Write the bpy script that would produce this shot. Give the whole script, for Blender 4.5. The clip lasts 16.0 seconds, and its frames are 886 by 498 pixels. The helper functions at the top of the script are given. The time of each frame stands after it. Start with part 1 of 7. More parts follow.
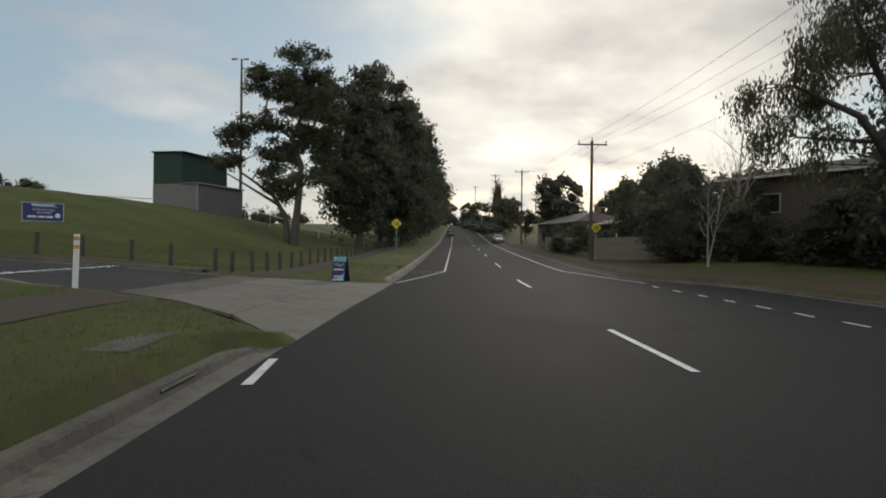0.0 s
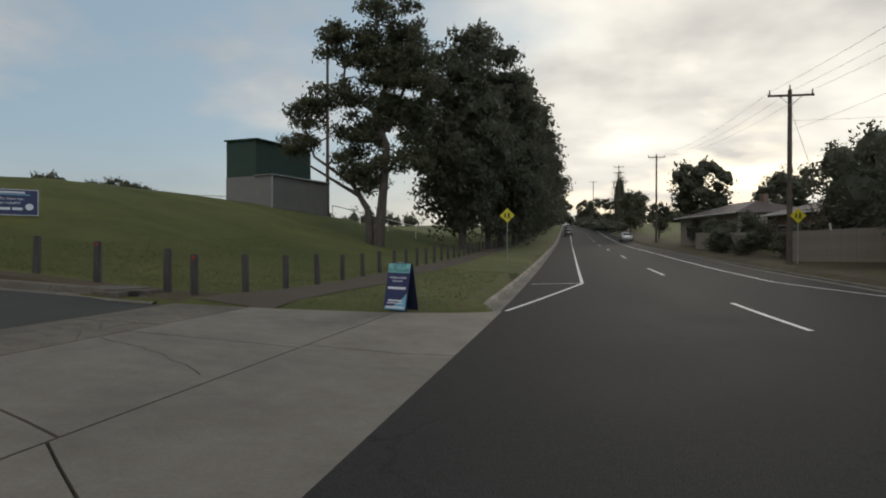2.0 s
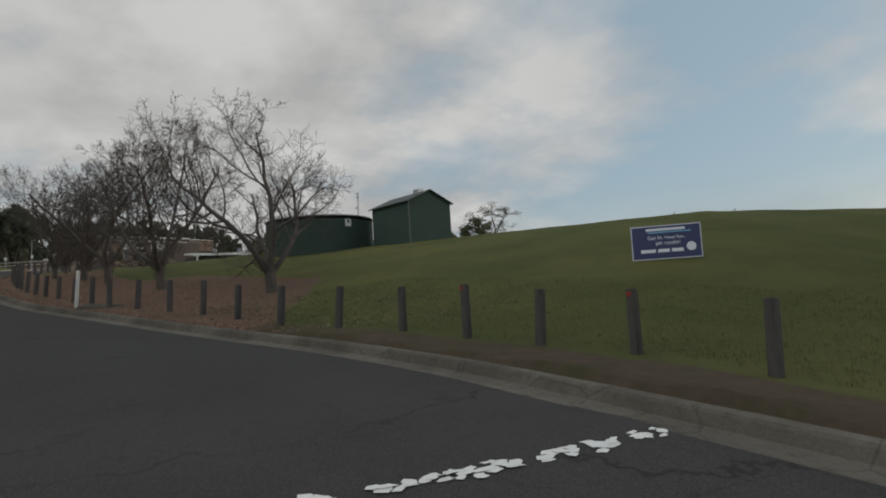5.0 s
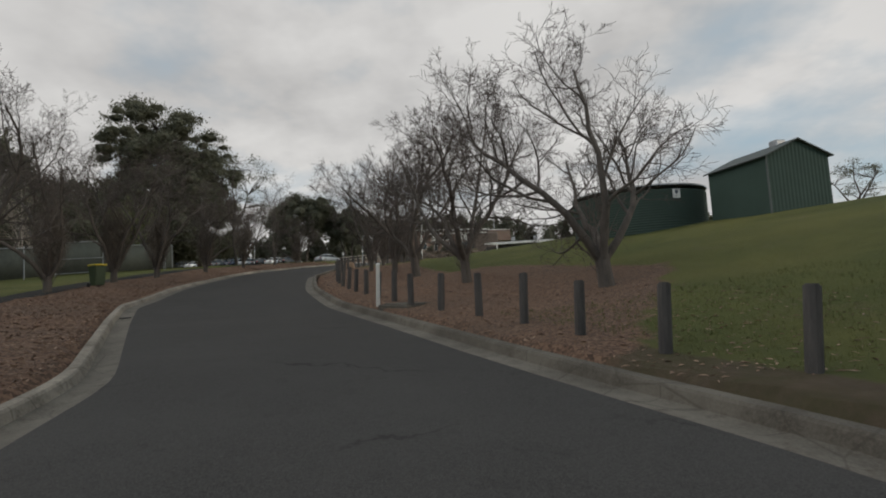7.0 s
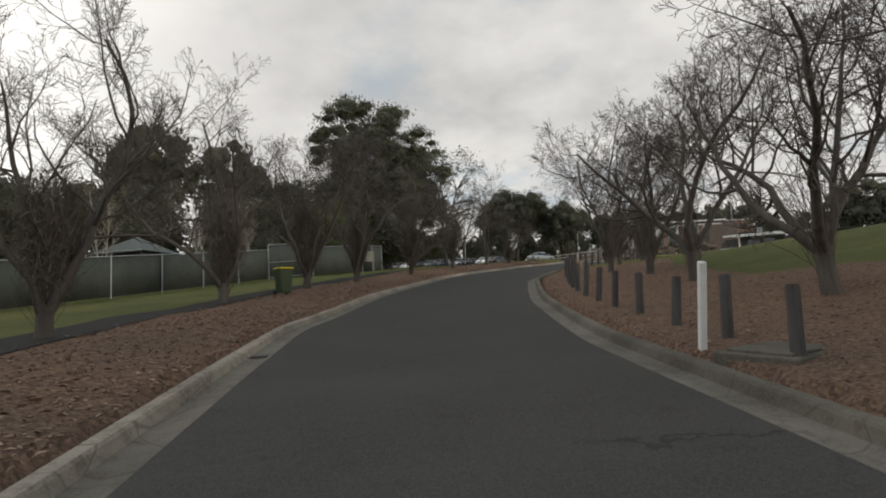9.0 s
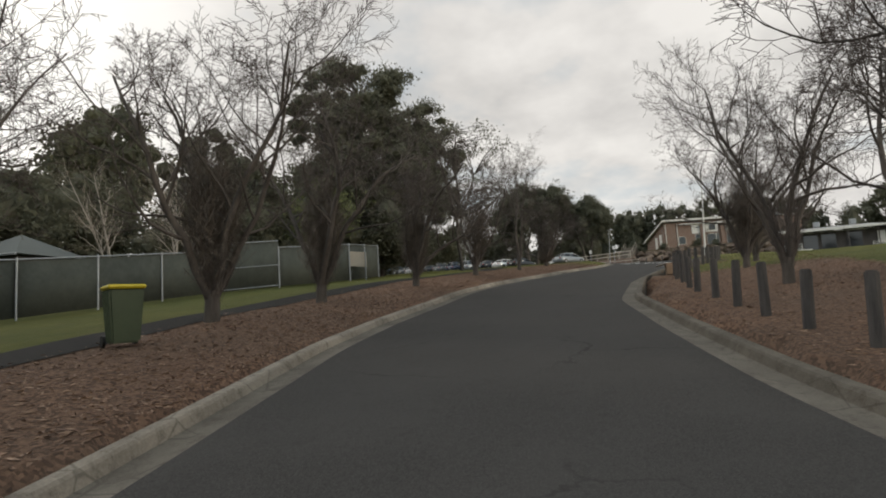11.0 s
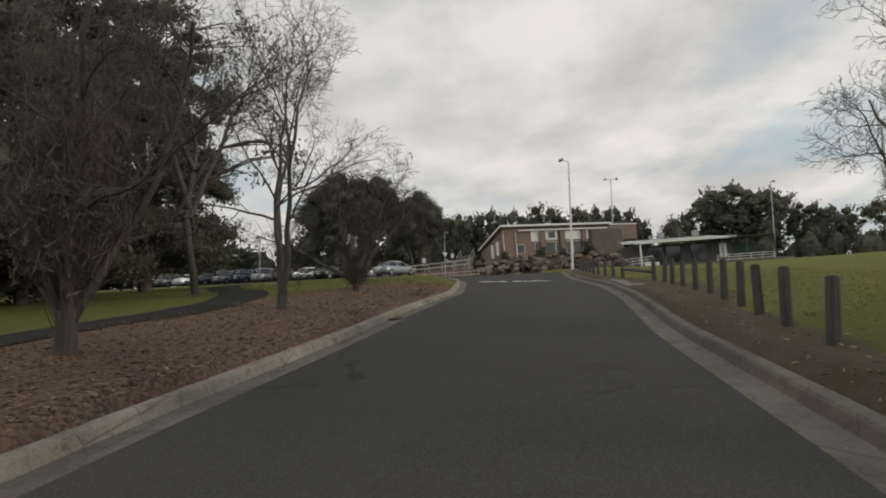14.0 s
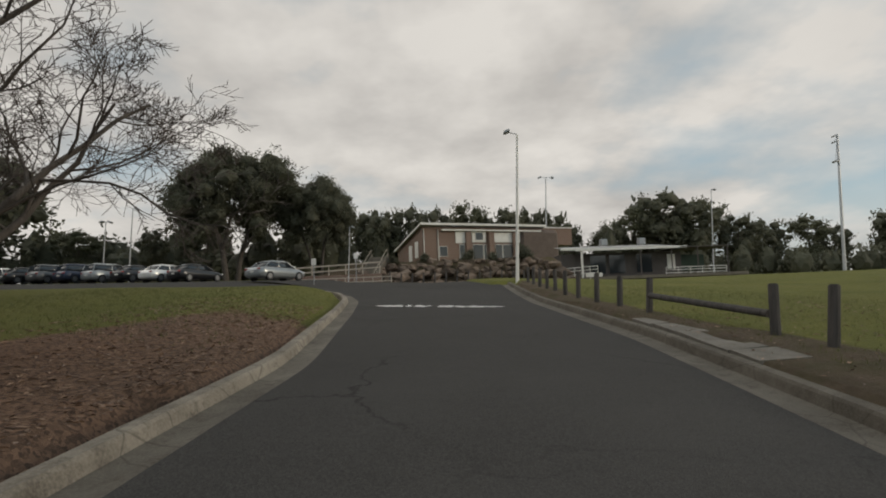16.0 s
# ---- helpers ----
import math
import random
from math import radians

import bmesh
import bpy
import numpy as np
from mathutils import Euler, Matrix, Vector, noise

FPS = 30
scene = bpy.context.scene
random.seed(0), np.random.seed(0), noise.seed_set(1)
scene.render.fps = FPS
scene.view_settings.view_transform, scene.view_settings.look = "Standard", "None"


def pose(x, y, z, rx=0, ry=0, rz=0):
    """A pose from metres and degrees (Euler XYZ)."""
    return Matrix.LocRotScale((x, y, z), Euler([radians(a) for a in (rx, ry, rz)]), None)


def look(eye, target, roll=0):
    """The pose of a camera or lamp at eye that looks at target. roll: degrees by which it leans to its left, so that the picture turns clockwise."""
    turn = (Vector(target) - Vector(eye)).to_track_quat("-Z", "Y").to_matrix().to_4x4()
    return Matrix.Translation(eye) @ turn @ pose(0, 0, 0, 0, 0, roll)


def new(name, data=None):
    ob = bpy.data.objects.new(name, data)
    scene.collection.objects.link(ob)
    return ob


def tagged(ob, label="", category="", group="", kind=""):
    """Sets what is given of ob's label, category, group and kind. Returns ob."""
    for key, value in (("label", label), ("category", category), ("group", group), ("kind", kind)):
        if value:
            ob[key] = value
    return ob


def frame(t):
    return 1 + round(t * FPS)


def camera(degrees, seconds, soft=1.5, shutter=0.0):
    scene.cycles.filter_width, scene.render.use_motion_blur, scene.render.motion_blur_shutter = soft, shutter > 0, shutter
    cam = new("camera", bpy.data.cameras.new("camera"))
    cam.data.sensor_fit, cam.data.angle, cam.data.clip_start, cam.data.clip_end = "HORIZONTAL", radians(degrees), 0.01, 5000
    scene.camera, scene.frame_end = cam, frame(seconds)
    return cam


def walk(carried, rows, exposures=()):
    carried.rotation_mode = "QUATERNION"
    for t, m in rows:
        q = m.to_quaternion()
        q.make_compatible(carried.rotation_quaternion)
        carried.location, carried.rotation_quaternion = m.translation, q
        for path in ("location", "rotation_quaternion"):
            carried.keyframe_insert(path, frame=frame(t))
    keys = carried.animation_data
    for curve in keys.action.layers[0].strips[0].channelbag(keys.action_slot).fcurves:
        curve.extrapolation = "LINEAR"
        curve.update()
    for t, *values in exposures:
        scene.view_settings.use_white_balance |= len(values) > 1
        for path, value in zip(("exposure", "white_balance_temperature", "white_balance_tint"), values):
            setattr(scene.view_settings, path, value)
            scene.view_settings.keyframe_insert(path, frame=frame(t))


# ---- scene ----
cam = camera(73.4, 16.0, soft=1.9)
PATH = [
    (0.0, 0.000, 0.000, 1.500, 0.00, -0.38, -0.66),
    (0.5, 0.086, 3.538, 1.455, 0.41, -0.26, -0.89),
    (1.0, 0.059, 6.860, 1.408, 1.34, -0.20, -0.77),
    (1.5, -0.235, 9.774, 1.374, 4.69, -0.18, -0.42),
    (2.0, -0.929, 12.277, 1.348, 10.73, -0.28, -0.01),
    (2.5, -1.855, 14.217, 1.314, 18.71, -0.07, -0.17),
    (3.0, -2.834, 15.735, 1.376, 27.46, 1.21, 4.16),
    (3.5, -3.937, 16.711, 1.470, 36.67, 3.54, 4.68),
    (4.0, -5.069, 17.332, 1.586, 46.98, 5.64, 6.90),
    (4.5, -6.538, 17.746, 1.711, 56.76, 5.14, 5.37),
    (4.7, -7.153, 17.896, 1.738, 60.37, 4.95, 4.44),
    (6.8, -13.574, 17.946, 2.200, 90.59, 4.59, 3.74),
    (7.0, -14.203, 17.838, 2.207, 93.10, 5.03, 3.67),
    (7.5, -15.989, 17.423, 2.316, 98.61, 5.52, 5.00),
    (8.0, -17.972, 16.813, 2.381, 104.42, 5.30, 2.69),
    (8.5, -19.809, 16.073, 2.564, 109.28, 5.89, 2.99),
    (9.0, -21.846, 15.121, 2.873, 112.97, 6.08, 3.06),
    (9.2, -22.823, 14.745, 2.965, 114.41, 6.26, 3.32),
    (11.3, -34.865, 9.124, 4.137, 113.47, 6.43, 3.69),
    (11.5, -35.986, 8.745, 4.207, 112.69, 6.20, 3.66),
    (12.0, -39.021, 7.752, 4.602, 109.93, 6.52, 3.28),
    (12.5, -41.940, 7.057, 4.862, 107.01, 6.51, 3.49),
    (13.0, -45.686, 6.307, 5.301, 103.65, 6.29, 3.89),
    (13.5, -49.662, 5.710, 5.715, 100.15, 6.25, 3.99),
    (14.0, -53.543, 5.330, 6.140, 96.80, 5.80, 3.91),
    (14.5, -57.269, 5.156, 6.533, 93.99, 5.59, 3.96),
    (15.0, -60.971, 5.085, 6.900, 91.85, 5.81, 3.93),
    (15.5, -64.573, 5.145, 7.173, 90.36, 6.01, 3.32),
    (16.0, -67.715, 5.133, 7.403, 88.87, 5.49, 2.38),
]

walk(cam, [(t, pose(x, y, z, 90 + pitch, roll, yaw)) for t, x, y, z, yaw, pitch, roll in PATH],
     exposures=((0.0, -.34, 6350, 10), (2.0, -.38, 6350, 10), (3.5, -.34, 6380, 9), (4.7, -.38, 6420, 9), (7.0, -.15, 6500, 10), (9.0, .06, 6620, 10), (11.5, .2, 6720, 10), (13.5, .1, 6780, 10), (16.0, -.12, 6850, 10)))

# ---- sky, sun ----
SUN_AZ, SUN_EL = 12.0, 13.0          # degrees east of the main road's line, and above the horizon
sun_dir = Vector((math.sin(radians(SUN_AZ)) * math.cos(radians(SUN_EL)), math.cos(radians(SUN_AZ)) * math.cos(radians(SUN_EL)), math.sin(radians(SUN_EL))))
lamp = bpy.data.lights.new("sun", "SUN")
lamp.energy, lamp.angle, lamp.color = 1.1, radians(12), (1.0, .9, .76)
sun = new("sun", lamp)
sun.matrix_world = look((0, 0, 60), Vector((0, 0, 60)) - sun_dir)


class Nodes:
    """Short hand for node trees."""

    def __init__(self, tree):
        self.t = tree

    def add(self, kind, out=0, **kw):
        n = self.t.nodes.new(kind)
        for k, v in kw.items():
            if k.startswith("i_"):
                key = k[2:]
                slot = n.inputs[int(key)] if key.isdigit() else n.inputs[key.replace("_", " ")]
                if isinstance(v, bpy.types.NodeSocket):
                    self.t.links.new(v, slot)
                else:
                    slot.default_value = v
            elif k == "data_type":
                n.data_type = v
            elif k == "operation":
                n.operation = v
            elif k == "blend_type":
                n.blend_type = v
            elif k == "attribute_name":
                n.attribute_name = v
            elif k == "feature":
                n.feature = v
            elif k == "bands_direction":
                n.bands_direction = v
        return n.outputs[out]

    def math(self, op, a, b=0.0, clamp=False):
        n = self.t.nodes.new("ShaderNodeMath")
        n.operation, n.use_clamp = op, clamp
        for s, v in zip(n.inputs, (a, b)):
            if isinstance(v, bpy.types.NodeSocket):
                self.t.links.new(v, s)
            else:
                s.default_value = v
        return n.outputs[0]

    def mix(self, fac, a, b, mode="MIX"):
        n = self.t.nodes.new("ShaderNodeMix")
        n.data_type, n.blend_type = "RGBA", mode
        for s, v in ((n.inputs[0], fac), (n.inputs[6], a), (n.inputs[7], b)):
            if isinstance(v, bpy.types.NodeSocket):
                self.t.links.new(v, s)
            else:
                s.default_value = v if not isinstance(v, tuple) or len(v) == 4 else (*v, 1)
        return n.outputs[2]

    def ramp(self, v, *stops):
        n = self.t.nodes.new("ShaderNodeValToRGB")
        el = n.color_ramp.elements
        while len(el) < len(stops):
            el.new(.5)
        for e, (p, c) in zip(el, stops):
            e.position = p
            e.color = (c, c, c, 1) if not isinstance(c, tuple) else (*c, 1)
        self.t.links.new(v, n.inputs[0])
        return n.outputs[0]

    def noise(self, vec, scale, detail=4, rough=.55, out=0):
        return self.add("ShaderNodeTexNoise", out, i_Vector=vec, i_Scale=scale, i_Detail=detail, i_Roughness=rough)


world = bpy.data.worlds.new("sky")
scene.world = world
world.use_nodes = True
wt = world.node_tree
wt.nodes.clear()
w = Nodes(wt)
sky = wt.nodes.new("ShaderNodeTexSky")
sky.sky_type, sky.sun_disc = "NISHITA", False
sky.sun_elevation, sky.sun_rotation = radians(SUN_EL), radians(SUN_AZ)
sky.air_density, sky.dust_density = 1.0, 1.5
way = w.add("ShaderNodeTexCoord", 0)
sep = wt.nodes.new("ShaderNodeSeparateXYZ")
wt.links.new(way, sep.inputs[0])
up = w.math("MAXIMUM", sep.outputs[2], 0.0)
lift = w.math("ADD", up, .22)
flat = wt.nodes.new("ShaderNodeCombineXYZ")
for i in range(2):
    wt.links.new(w.math("DIVIDE", sep.outputs[i], lift), flat.inputs[i])
big = w.noise(flat.outputs[0], .62, 4, .5)
wisps = w.noise(flat.outputs[0], 1.7, 5, .55)
cover = w.math("ADD", w.math("MULTIPLY", big, .7), w.math("MULTIPLY", wisps, .3))
toward = w.add("ShaderNodeVectorMath", 1, operation="DOT_PRODUCT", i_0=way, i_1=tuple(sun_dir))
near_sun = w.math("POWER", w.math("MAXIMUM", toward, 0.0), 8.0)
open_way = w.add("ShaderNodeVectorMath", 1, operation="DOT_PRODUCT", i_0=way, i_1=(-.56, .71, .42))
opening = w.math("MULTIPLY", w.math("POWER", w.math("MAXIMUM", open_way, 0.0), 5.0), -.145)
gap_way = w.add("ShaderNodeVectorMath", 1, operation="DOT_PRODUCT", i_0=way, i_1=(-.83, .44, .34))
rift = w.math("MULTIPLY", w.math("POWER", w.math("MAXIMUM", gap_way, 0.0), 22.0), -.075)
west = w.math("ADD", w.math("MULTIPLY", sep.outputs[0], -.095), w.math("ADD", opening, rift))
fac = w.ramp(w.math("ADD", w.math("ADD", cover, west), w.math("MULTIPLY", near_sun, .07)), (.42, 0.0), (.53, 1.0))
low = w.ramp(up, (.0, 1.0), (.16, 0.0))
fac = w.math("MAXIMUM", fac, w.math("MULTIPLY", low, .8))
shade = w.ramp(w.noise(flat.outputs[0], 1.1, 5, .52), (.36, (.38, .375, .385)), (.62, (.74, .725, .70)))
over = w.ramp(w.math("MULTIPLY", sep.outputs[0], -1.0), (.3, 0.0), (.85, .85))
pale = w.ramp(wisps, (.36, (.50, .495, .49)), (.62, (.80, .79, .77)))
shade = w.mix(over, shade, pale)
shade = w.mix(w.math("MULTIPLY", low, .45), shade, (.46, .45, .455))
warm = w.mix(1.0, shade, (2.25, 2.15, 1.9), "MULTIPLY")
cloud = w.mix(w.math("MULTIPLY", near_sun, .95), shade, warm)
# unseen bright clouds opposite the low sun, added to fill shaded sides
front = w.add("ShaderNodeVectorMath", 1, operation="DOT_PRODUCT", i_0=way, i_1=(.62, -.74, .27))
cloud = w.mix(w.ramp(front, (.05, 0.0), (.8, 1.0)), cloud, (1.62, 1.60, 1.55))
clear = w.mix(1.0, sky.outputs[0], (.092, .098, .105), "MULTIPLY")
clear = w.mix(.6, clear, (.52, .68, .78))
both = w.mix(fac, clear, cloud)
bg = wt.nodes.new("ShaderNodeBackground")
bg.inputs[1].default_value = 1.0
wt.links.new(both, bg.inputs[0])
out = wt.nodes.new("ShaderNodeOutputWorld")
wt.links.new(bg.outputs[0], out.inputs[0])

# ---- the lie of the land ----
ROAD_Y = (-400, -40, 0, 27, 36, 48, 106, 140, 260, 600)
ROAD_Z = (2.0, .25, 0, -.2, -.1, .1, 1.6, 3.2, 9.7, 22)
DRIVE_X = (-170, -150, -125, -103, -90, -67.7, -57.3, -49.7, -42, -36, -21.8, -14.2, -7.2, -2.4)
DRIVE_Z = (10.8, 10.6, 9.9, 8.75, 7.65, 5.95, 5.07, 4.24, 3.4, 2.74, 1.42, .74, .22, -.2)
LEFT_X = (-104, -100, -96, -92, -88.8, -84, -76, -69, -65, -57, -53.8, -45.5, -42.2, -33.3, -28.3, -21.4, -16, -11, -9, -7.6, -5.9, -4.4, -3.2, -2.4)
LEFT_Y = (-7, -4, -0.4, 1.9, 2.6, 3, 3.46, 2.91, 2.76, 2.11, 2.01, 3.16, 3.86, 6.76, 9.46, 13.36, 14.55, 14.8, 14.8, 14.5, 13.9, 12.5, 10.8, 9.8)
RIGHT_X = (-104, -98, -89, -79, -72, -64, -56.5, -50.4, -44.8, -40.6, -32.5, -26.5, -21.3, -18.3, -15.3, -11, -8.2, -6, -4.7, -3.2, -2.4)
RIGHT_Y = (9.4, 9.1, 8.7, 8.9, 8.5, 7.65, 7.32, 7.65, 9.1, 10.3, 13.3, 16.2, 18.65, 20.1, 21.1, 21.9, 22.3, 23.1, 24.2, 25.6, 26.6)


def smooth(v):
    v = np.clip(v, 0, 1)
    return v * v * (3 - 2 * v)


def eased(xs, ys, width):
    """A smooth curve through the knots."""
    fine = np.linspace(xs[0] - 12, xs[-1] + 12, 1200)
    rough = np.interp(fine, xs, ys)
    n = max(1, int(width / (fine[1] - fine[0])))
    kernel = np.hanning(n + 2)[1:-1]
    kernel /= kernel.sum()
    soft = np.convolve(np.pad(rough, n, mode="edge"), kernel, mode="same")[n:-n]
    return lambda v: np.interp(v, fine, soft)


road_z = eased(ROAD_Y, ROAD_Z, 14)
drive_z = eased(DRIVE_X, DRIVE_Z, 5)
left_y = eased(LEFT_X, LEFT_Y, 3)
right_y = eased(RIGHT_X, RIGHT_Y, 3)


def bend(y):
    """How far the main road drifts to the right."""
    return .02 * np.clip(np.asarray(y, float) - 15, 0, 400)


def tip(x):
    """The drive's fall across its width: it rises to the outer side."""
    return .05 * smooth((-12 - np.asarray(x, float)) / 12)


def drive_surface(x, y):
    mid = (left_y(x) + right_y(x)) / 2
    main = road_z(y)
    s = np.clip(mid - y, -4, 4)
    w = smooth((-2.4 - x) / 5)
    return main * (1 - w) + (drive_z(x) + tip(x) * s) * w


def right_kerb(y):
    return 9.4 + 4.0 * smooth((34 - np.asarray(y, float)) / 8)


def land(x, y):
    """Height of the natural ground."""
    x, y = np.asarray(x, float), np.asarray(y, float)
    u = x - bend(y)
    main = road_z(y)
    # east of the main road
    east = main + .14 + .55 * smooth((u - right_kerb(y)) / 12) + .02 * np.clip(u - 24, 0, 200)
    # verge, path and rise west of it
    verge = main + .14 + .22 * smooth((-2.6 - u) / 5.0)
    # south of the drive
    ly, ry = left_y(x), right_y(x)
    mid = (ly + ry) / 2
    s = mid - y
    dz = drive_z(x)
    outer = dz + tip(x) * 3.3 + .14 + .34 * smooth((s - 3.6) / 2.6) * smooth((-14 - x) / 10) + tip(x) * .5 * np.clip(s - 6, 0, 60)
    inner = dz - tip(x) * 3.3 + .14
    inner = inner - .05 * smooth((-78 - x) / 22) * np.clip(y - ry - 2.2, 0, 13)
    near = smooth((-2.6 - u) / 7)
    south = verge * (1 - near) + outer * near
    # the mound inside the bend, with the sports field on top
    top = 5.25 + .034 * np.clip(-33 - x, 0, 300) - .03 * np.clip(y - 62, 0, 60)
    d_drive = (y - ry - 2.6) * (.87 + .13 * smooth((-45 - x) / 15))
    d_main = -8.9 - u
    blend = smooth((d_drive - d_main + 6) / 12)
    foot = inner * (1 - blend) + verge * blend
    d = np.minimum(d_drive, d_main) - 1.2 * np.exp(-((d_drive - d_main) / 5) ** 2)
    wide = 21 - 5 * smooth((-40 - x) / 15)
    rise = smooth(np.clip(d, 0, None) / wide * .92 + .04) - smooth(.04)
    inside = foot + (np.maximum(top, foot) - foot) * np.clip(rise / .98, 0, 1)
    strip = smooth((-2.6 - u) / 5.0)
    inside = np.where(d_main < 0, verge * (1 - strip) + foot * strip, inside)
    west = np.where(y > mid, inside, south)
    # the ground meets the crossing flush at the mouth of the drive
    out = np.maximum(np.maximum(ly - y, y - ry), 0)
    mouth = smooth((x + 11.2) / 1.5) * (1 - smooth(out / 1.6)) * smooth((-2.4 - x) / .5)
    west = west * (1 - mouth) + (drive_surface(x, y) + .0) * mouth
    # raised platform of the club house, behind the rock wall
    plat = smooth((-131.9 - x) / 1.2) * smooth((y + 9) / 6) * smooth((21.5 - y) / 3) * smooth((x + 190) / 20)
    west = west + np.clip(12.4 - west, 0, None) * plat
    return np.where(u > 3.5, east, west)


# ---- materials ----
def material(name):
    m = bpy.data.materials.new(name)
    m.use_nodes = True
    m.node_tree.nodes.clear()
    n = Nodes(m.node_tree)
    bsdf = m.node_tree.nodes.new("ShaderNodeBsdfPrincipled")
    o = m.node_tree.nodes.new("ShaderNodeOutputMaterial")
    m.node_tree.links.new(bsdf.outputs[0], o.inputs[0])
    return m, n, bsdf


def wire(n, v, slot):
    if isinstance(v, bpy.types.NodeSocket):
        n.t.links.new(v, slot)
    elif isinstance(v, tuple):
        slot.default_value = (*v, 1) if len(v) == 3 else v
    else:
        slot.default_value = v


def bump(n, bsdf, height, strength, dist=.02):
    b = n.t.nodes.new("ShaderNodeBump")
    b.inputs["Strength"].default_value, b.inputs["Distance"].default_value = strength, dist
    n.t.links.new(height, b.inputs["Height"])
    n.t.links.new(b.outputs[0], bsdf.inputs["Normal"])


def plain(name, a, b=None, rough=.7, scale=3.0, fine=60.0, metal=0.0, relief=.15, vary=.0, spec=.4, local=True):
    """A surface that wanders between two colours at two scales, with a fine relief."""
    m, n, bsdf = material(name)
    pos = n.add("ShaderNodeTexCoord", 3) if local else n.add("ShaderNodeNewGeometry", 0)
    b = b or tuple(c * .7 for c in a)
    f = n.math("ADD", n.math("MULTIPLY", n.noise(pos, scale), .6), n.math("MULTIPLY", n.noise(pos, fine, 3), .4))
    col = n.mix(n.ramp(f, (.32, 0.0), (.68, 1.0)), a, b)
    if vary:
        r = n.add("ShaderNodeObjectInfo", 5)
        col = n.mix(1.0, col, n.ramp(r, (0, 1 - vary), (1, 1 + vary)), "MULTIPLY")
    wire(n, col, bsdf.inputs["Base Color"])
    wire(n, n.ramp(n.noise(pos, scale * 4), (.3, max(rough - .12, 0)), (.7, min(rough + .1, 1))), bsdf.inputs["Roughness"])
    bsdf.inputs["Metallic"].default_value = metal
    bsdf.inputs["Specular IOR Level"].default_value = spec
    if relief:
        bump(n, bsdf, n.noise(pos, fine, 4), relief, .01)
    return m


def ground_material():
    m, n, bsdf = material("ground_cover")
    pos = n.add("ShaderNodeNewGeometry", 0)
    mulch = n.add("ShaderNodeAttribute", 2, attribute_name="mulch")
    dirt = n.add("ShaderNodeAttribute", 2, attribute_name="dirt")
    edge = n.math("MULTIPLY", n.math("SUBTRACT", n.noise(pos, 1.3, 5, .65), .5), .9)
    fm = n.ramp(n.math("ADD", mulch, edge), (.42, 0.0), (.58, 1.0))
    fd = n.ramp(n.math("ADD", dirt, edge), (.40, 0.0), (.62, 1.0))
    patch = n.noise(pos, .35, 5, .6)
    tuft = n.noise(pos, 9.0, 5, .65)
    blade = n.noise(pos, 70.0, 3, .6)
    east = n.t.nodes.new("ShaderNodeSeparateXYZ")
    n.t.links.new(pos, east.inputs[0])
    # grass colour turns brighter and yellower from x -56 to x -68
    mown = n.ramp(n.math("MULTIPLY", east.outputs[0], -.01), (.56, 0.0), (.68, 1.0))
    lawn = n.ramp(patch, (.35, 0.0), (.65, 1.0))
    grass = n.mix(mown, n.mix(lawn, (.056, .069, .025), (.092, .102, .034)), n.mix(lawn, (.105, .112, .028), (.165, .158, .042)))
    grass = n.mix(n.ramp(tuft, (.35, 0.0), (.7, 1.0)), n.mix(1.0, grass, (.70, .74, .66), "MULTIPLY"), grass)
    grass = n.mix(n.ramp(blade, (.3, 0.0), (.75, .6)), grass, (.15, .155, .05))
    dry = n.ramp(n.noise(pos, .13, 6, .7), (.46, 0.0), (.66, .6))
    grass = n.mix(dry, grass, (.15, .14, .046))
    bare = n.ramp(n.noise(pos, .8, 6, .7), (.60, 0.0), (.72, .55))
    grass = n.mix(bare, grass, (.125, .10, .062))
    chips = n.add("ShaderNodeTexVoronoi", 1, i_Vector=pos, i_Scale=26.0)
    sep_ = n.t.nodes.new("ShaderNodeSeparateColor")
    n.t.links.new(chips, sep_.inputs[0])
    bark = n.mix(sep_.outputs[0], (.074, .047, .036), (.265, .163, .110))
    bark = n.mix(n.ramp(patch, (.3, 0.0), (.7, .4)), bark, (.095, .078, .062))
    soil = n.mix(n.noise(pos, 5.0, 6, .7), (.055, .042, .030), (.15, .115, .080))
    soil = n.mix(n.ramp(n.noise(pos, .9, 6, .7), (.45, 0.0), (.7, .8)), soil, (.062, .062, .026))
    col = n.mix(fm, n.mix(fd, grass, soil), bark)
    wire(n, col, bsdf.inputs["Base Color"])
    bsdf.inputs["Roughness"].default_value = .95
    bsdf.inputs["Specular IOR Level"].default_value = .15
    bump(n, bsdf, n.math("ADD", n.math("MULTIPLY", tuft, .5), n.noise(pos, 45.0, 4, .7)), .9, .05)
    return m


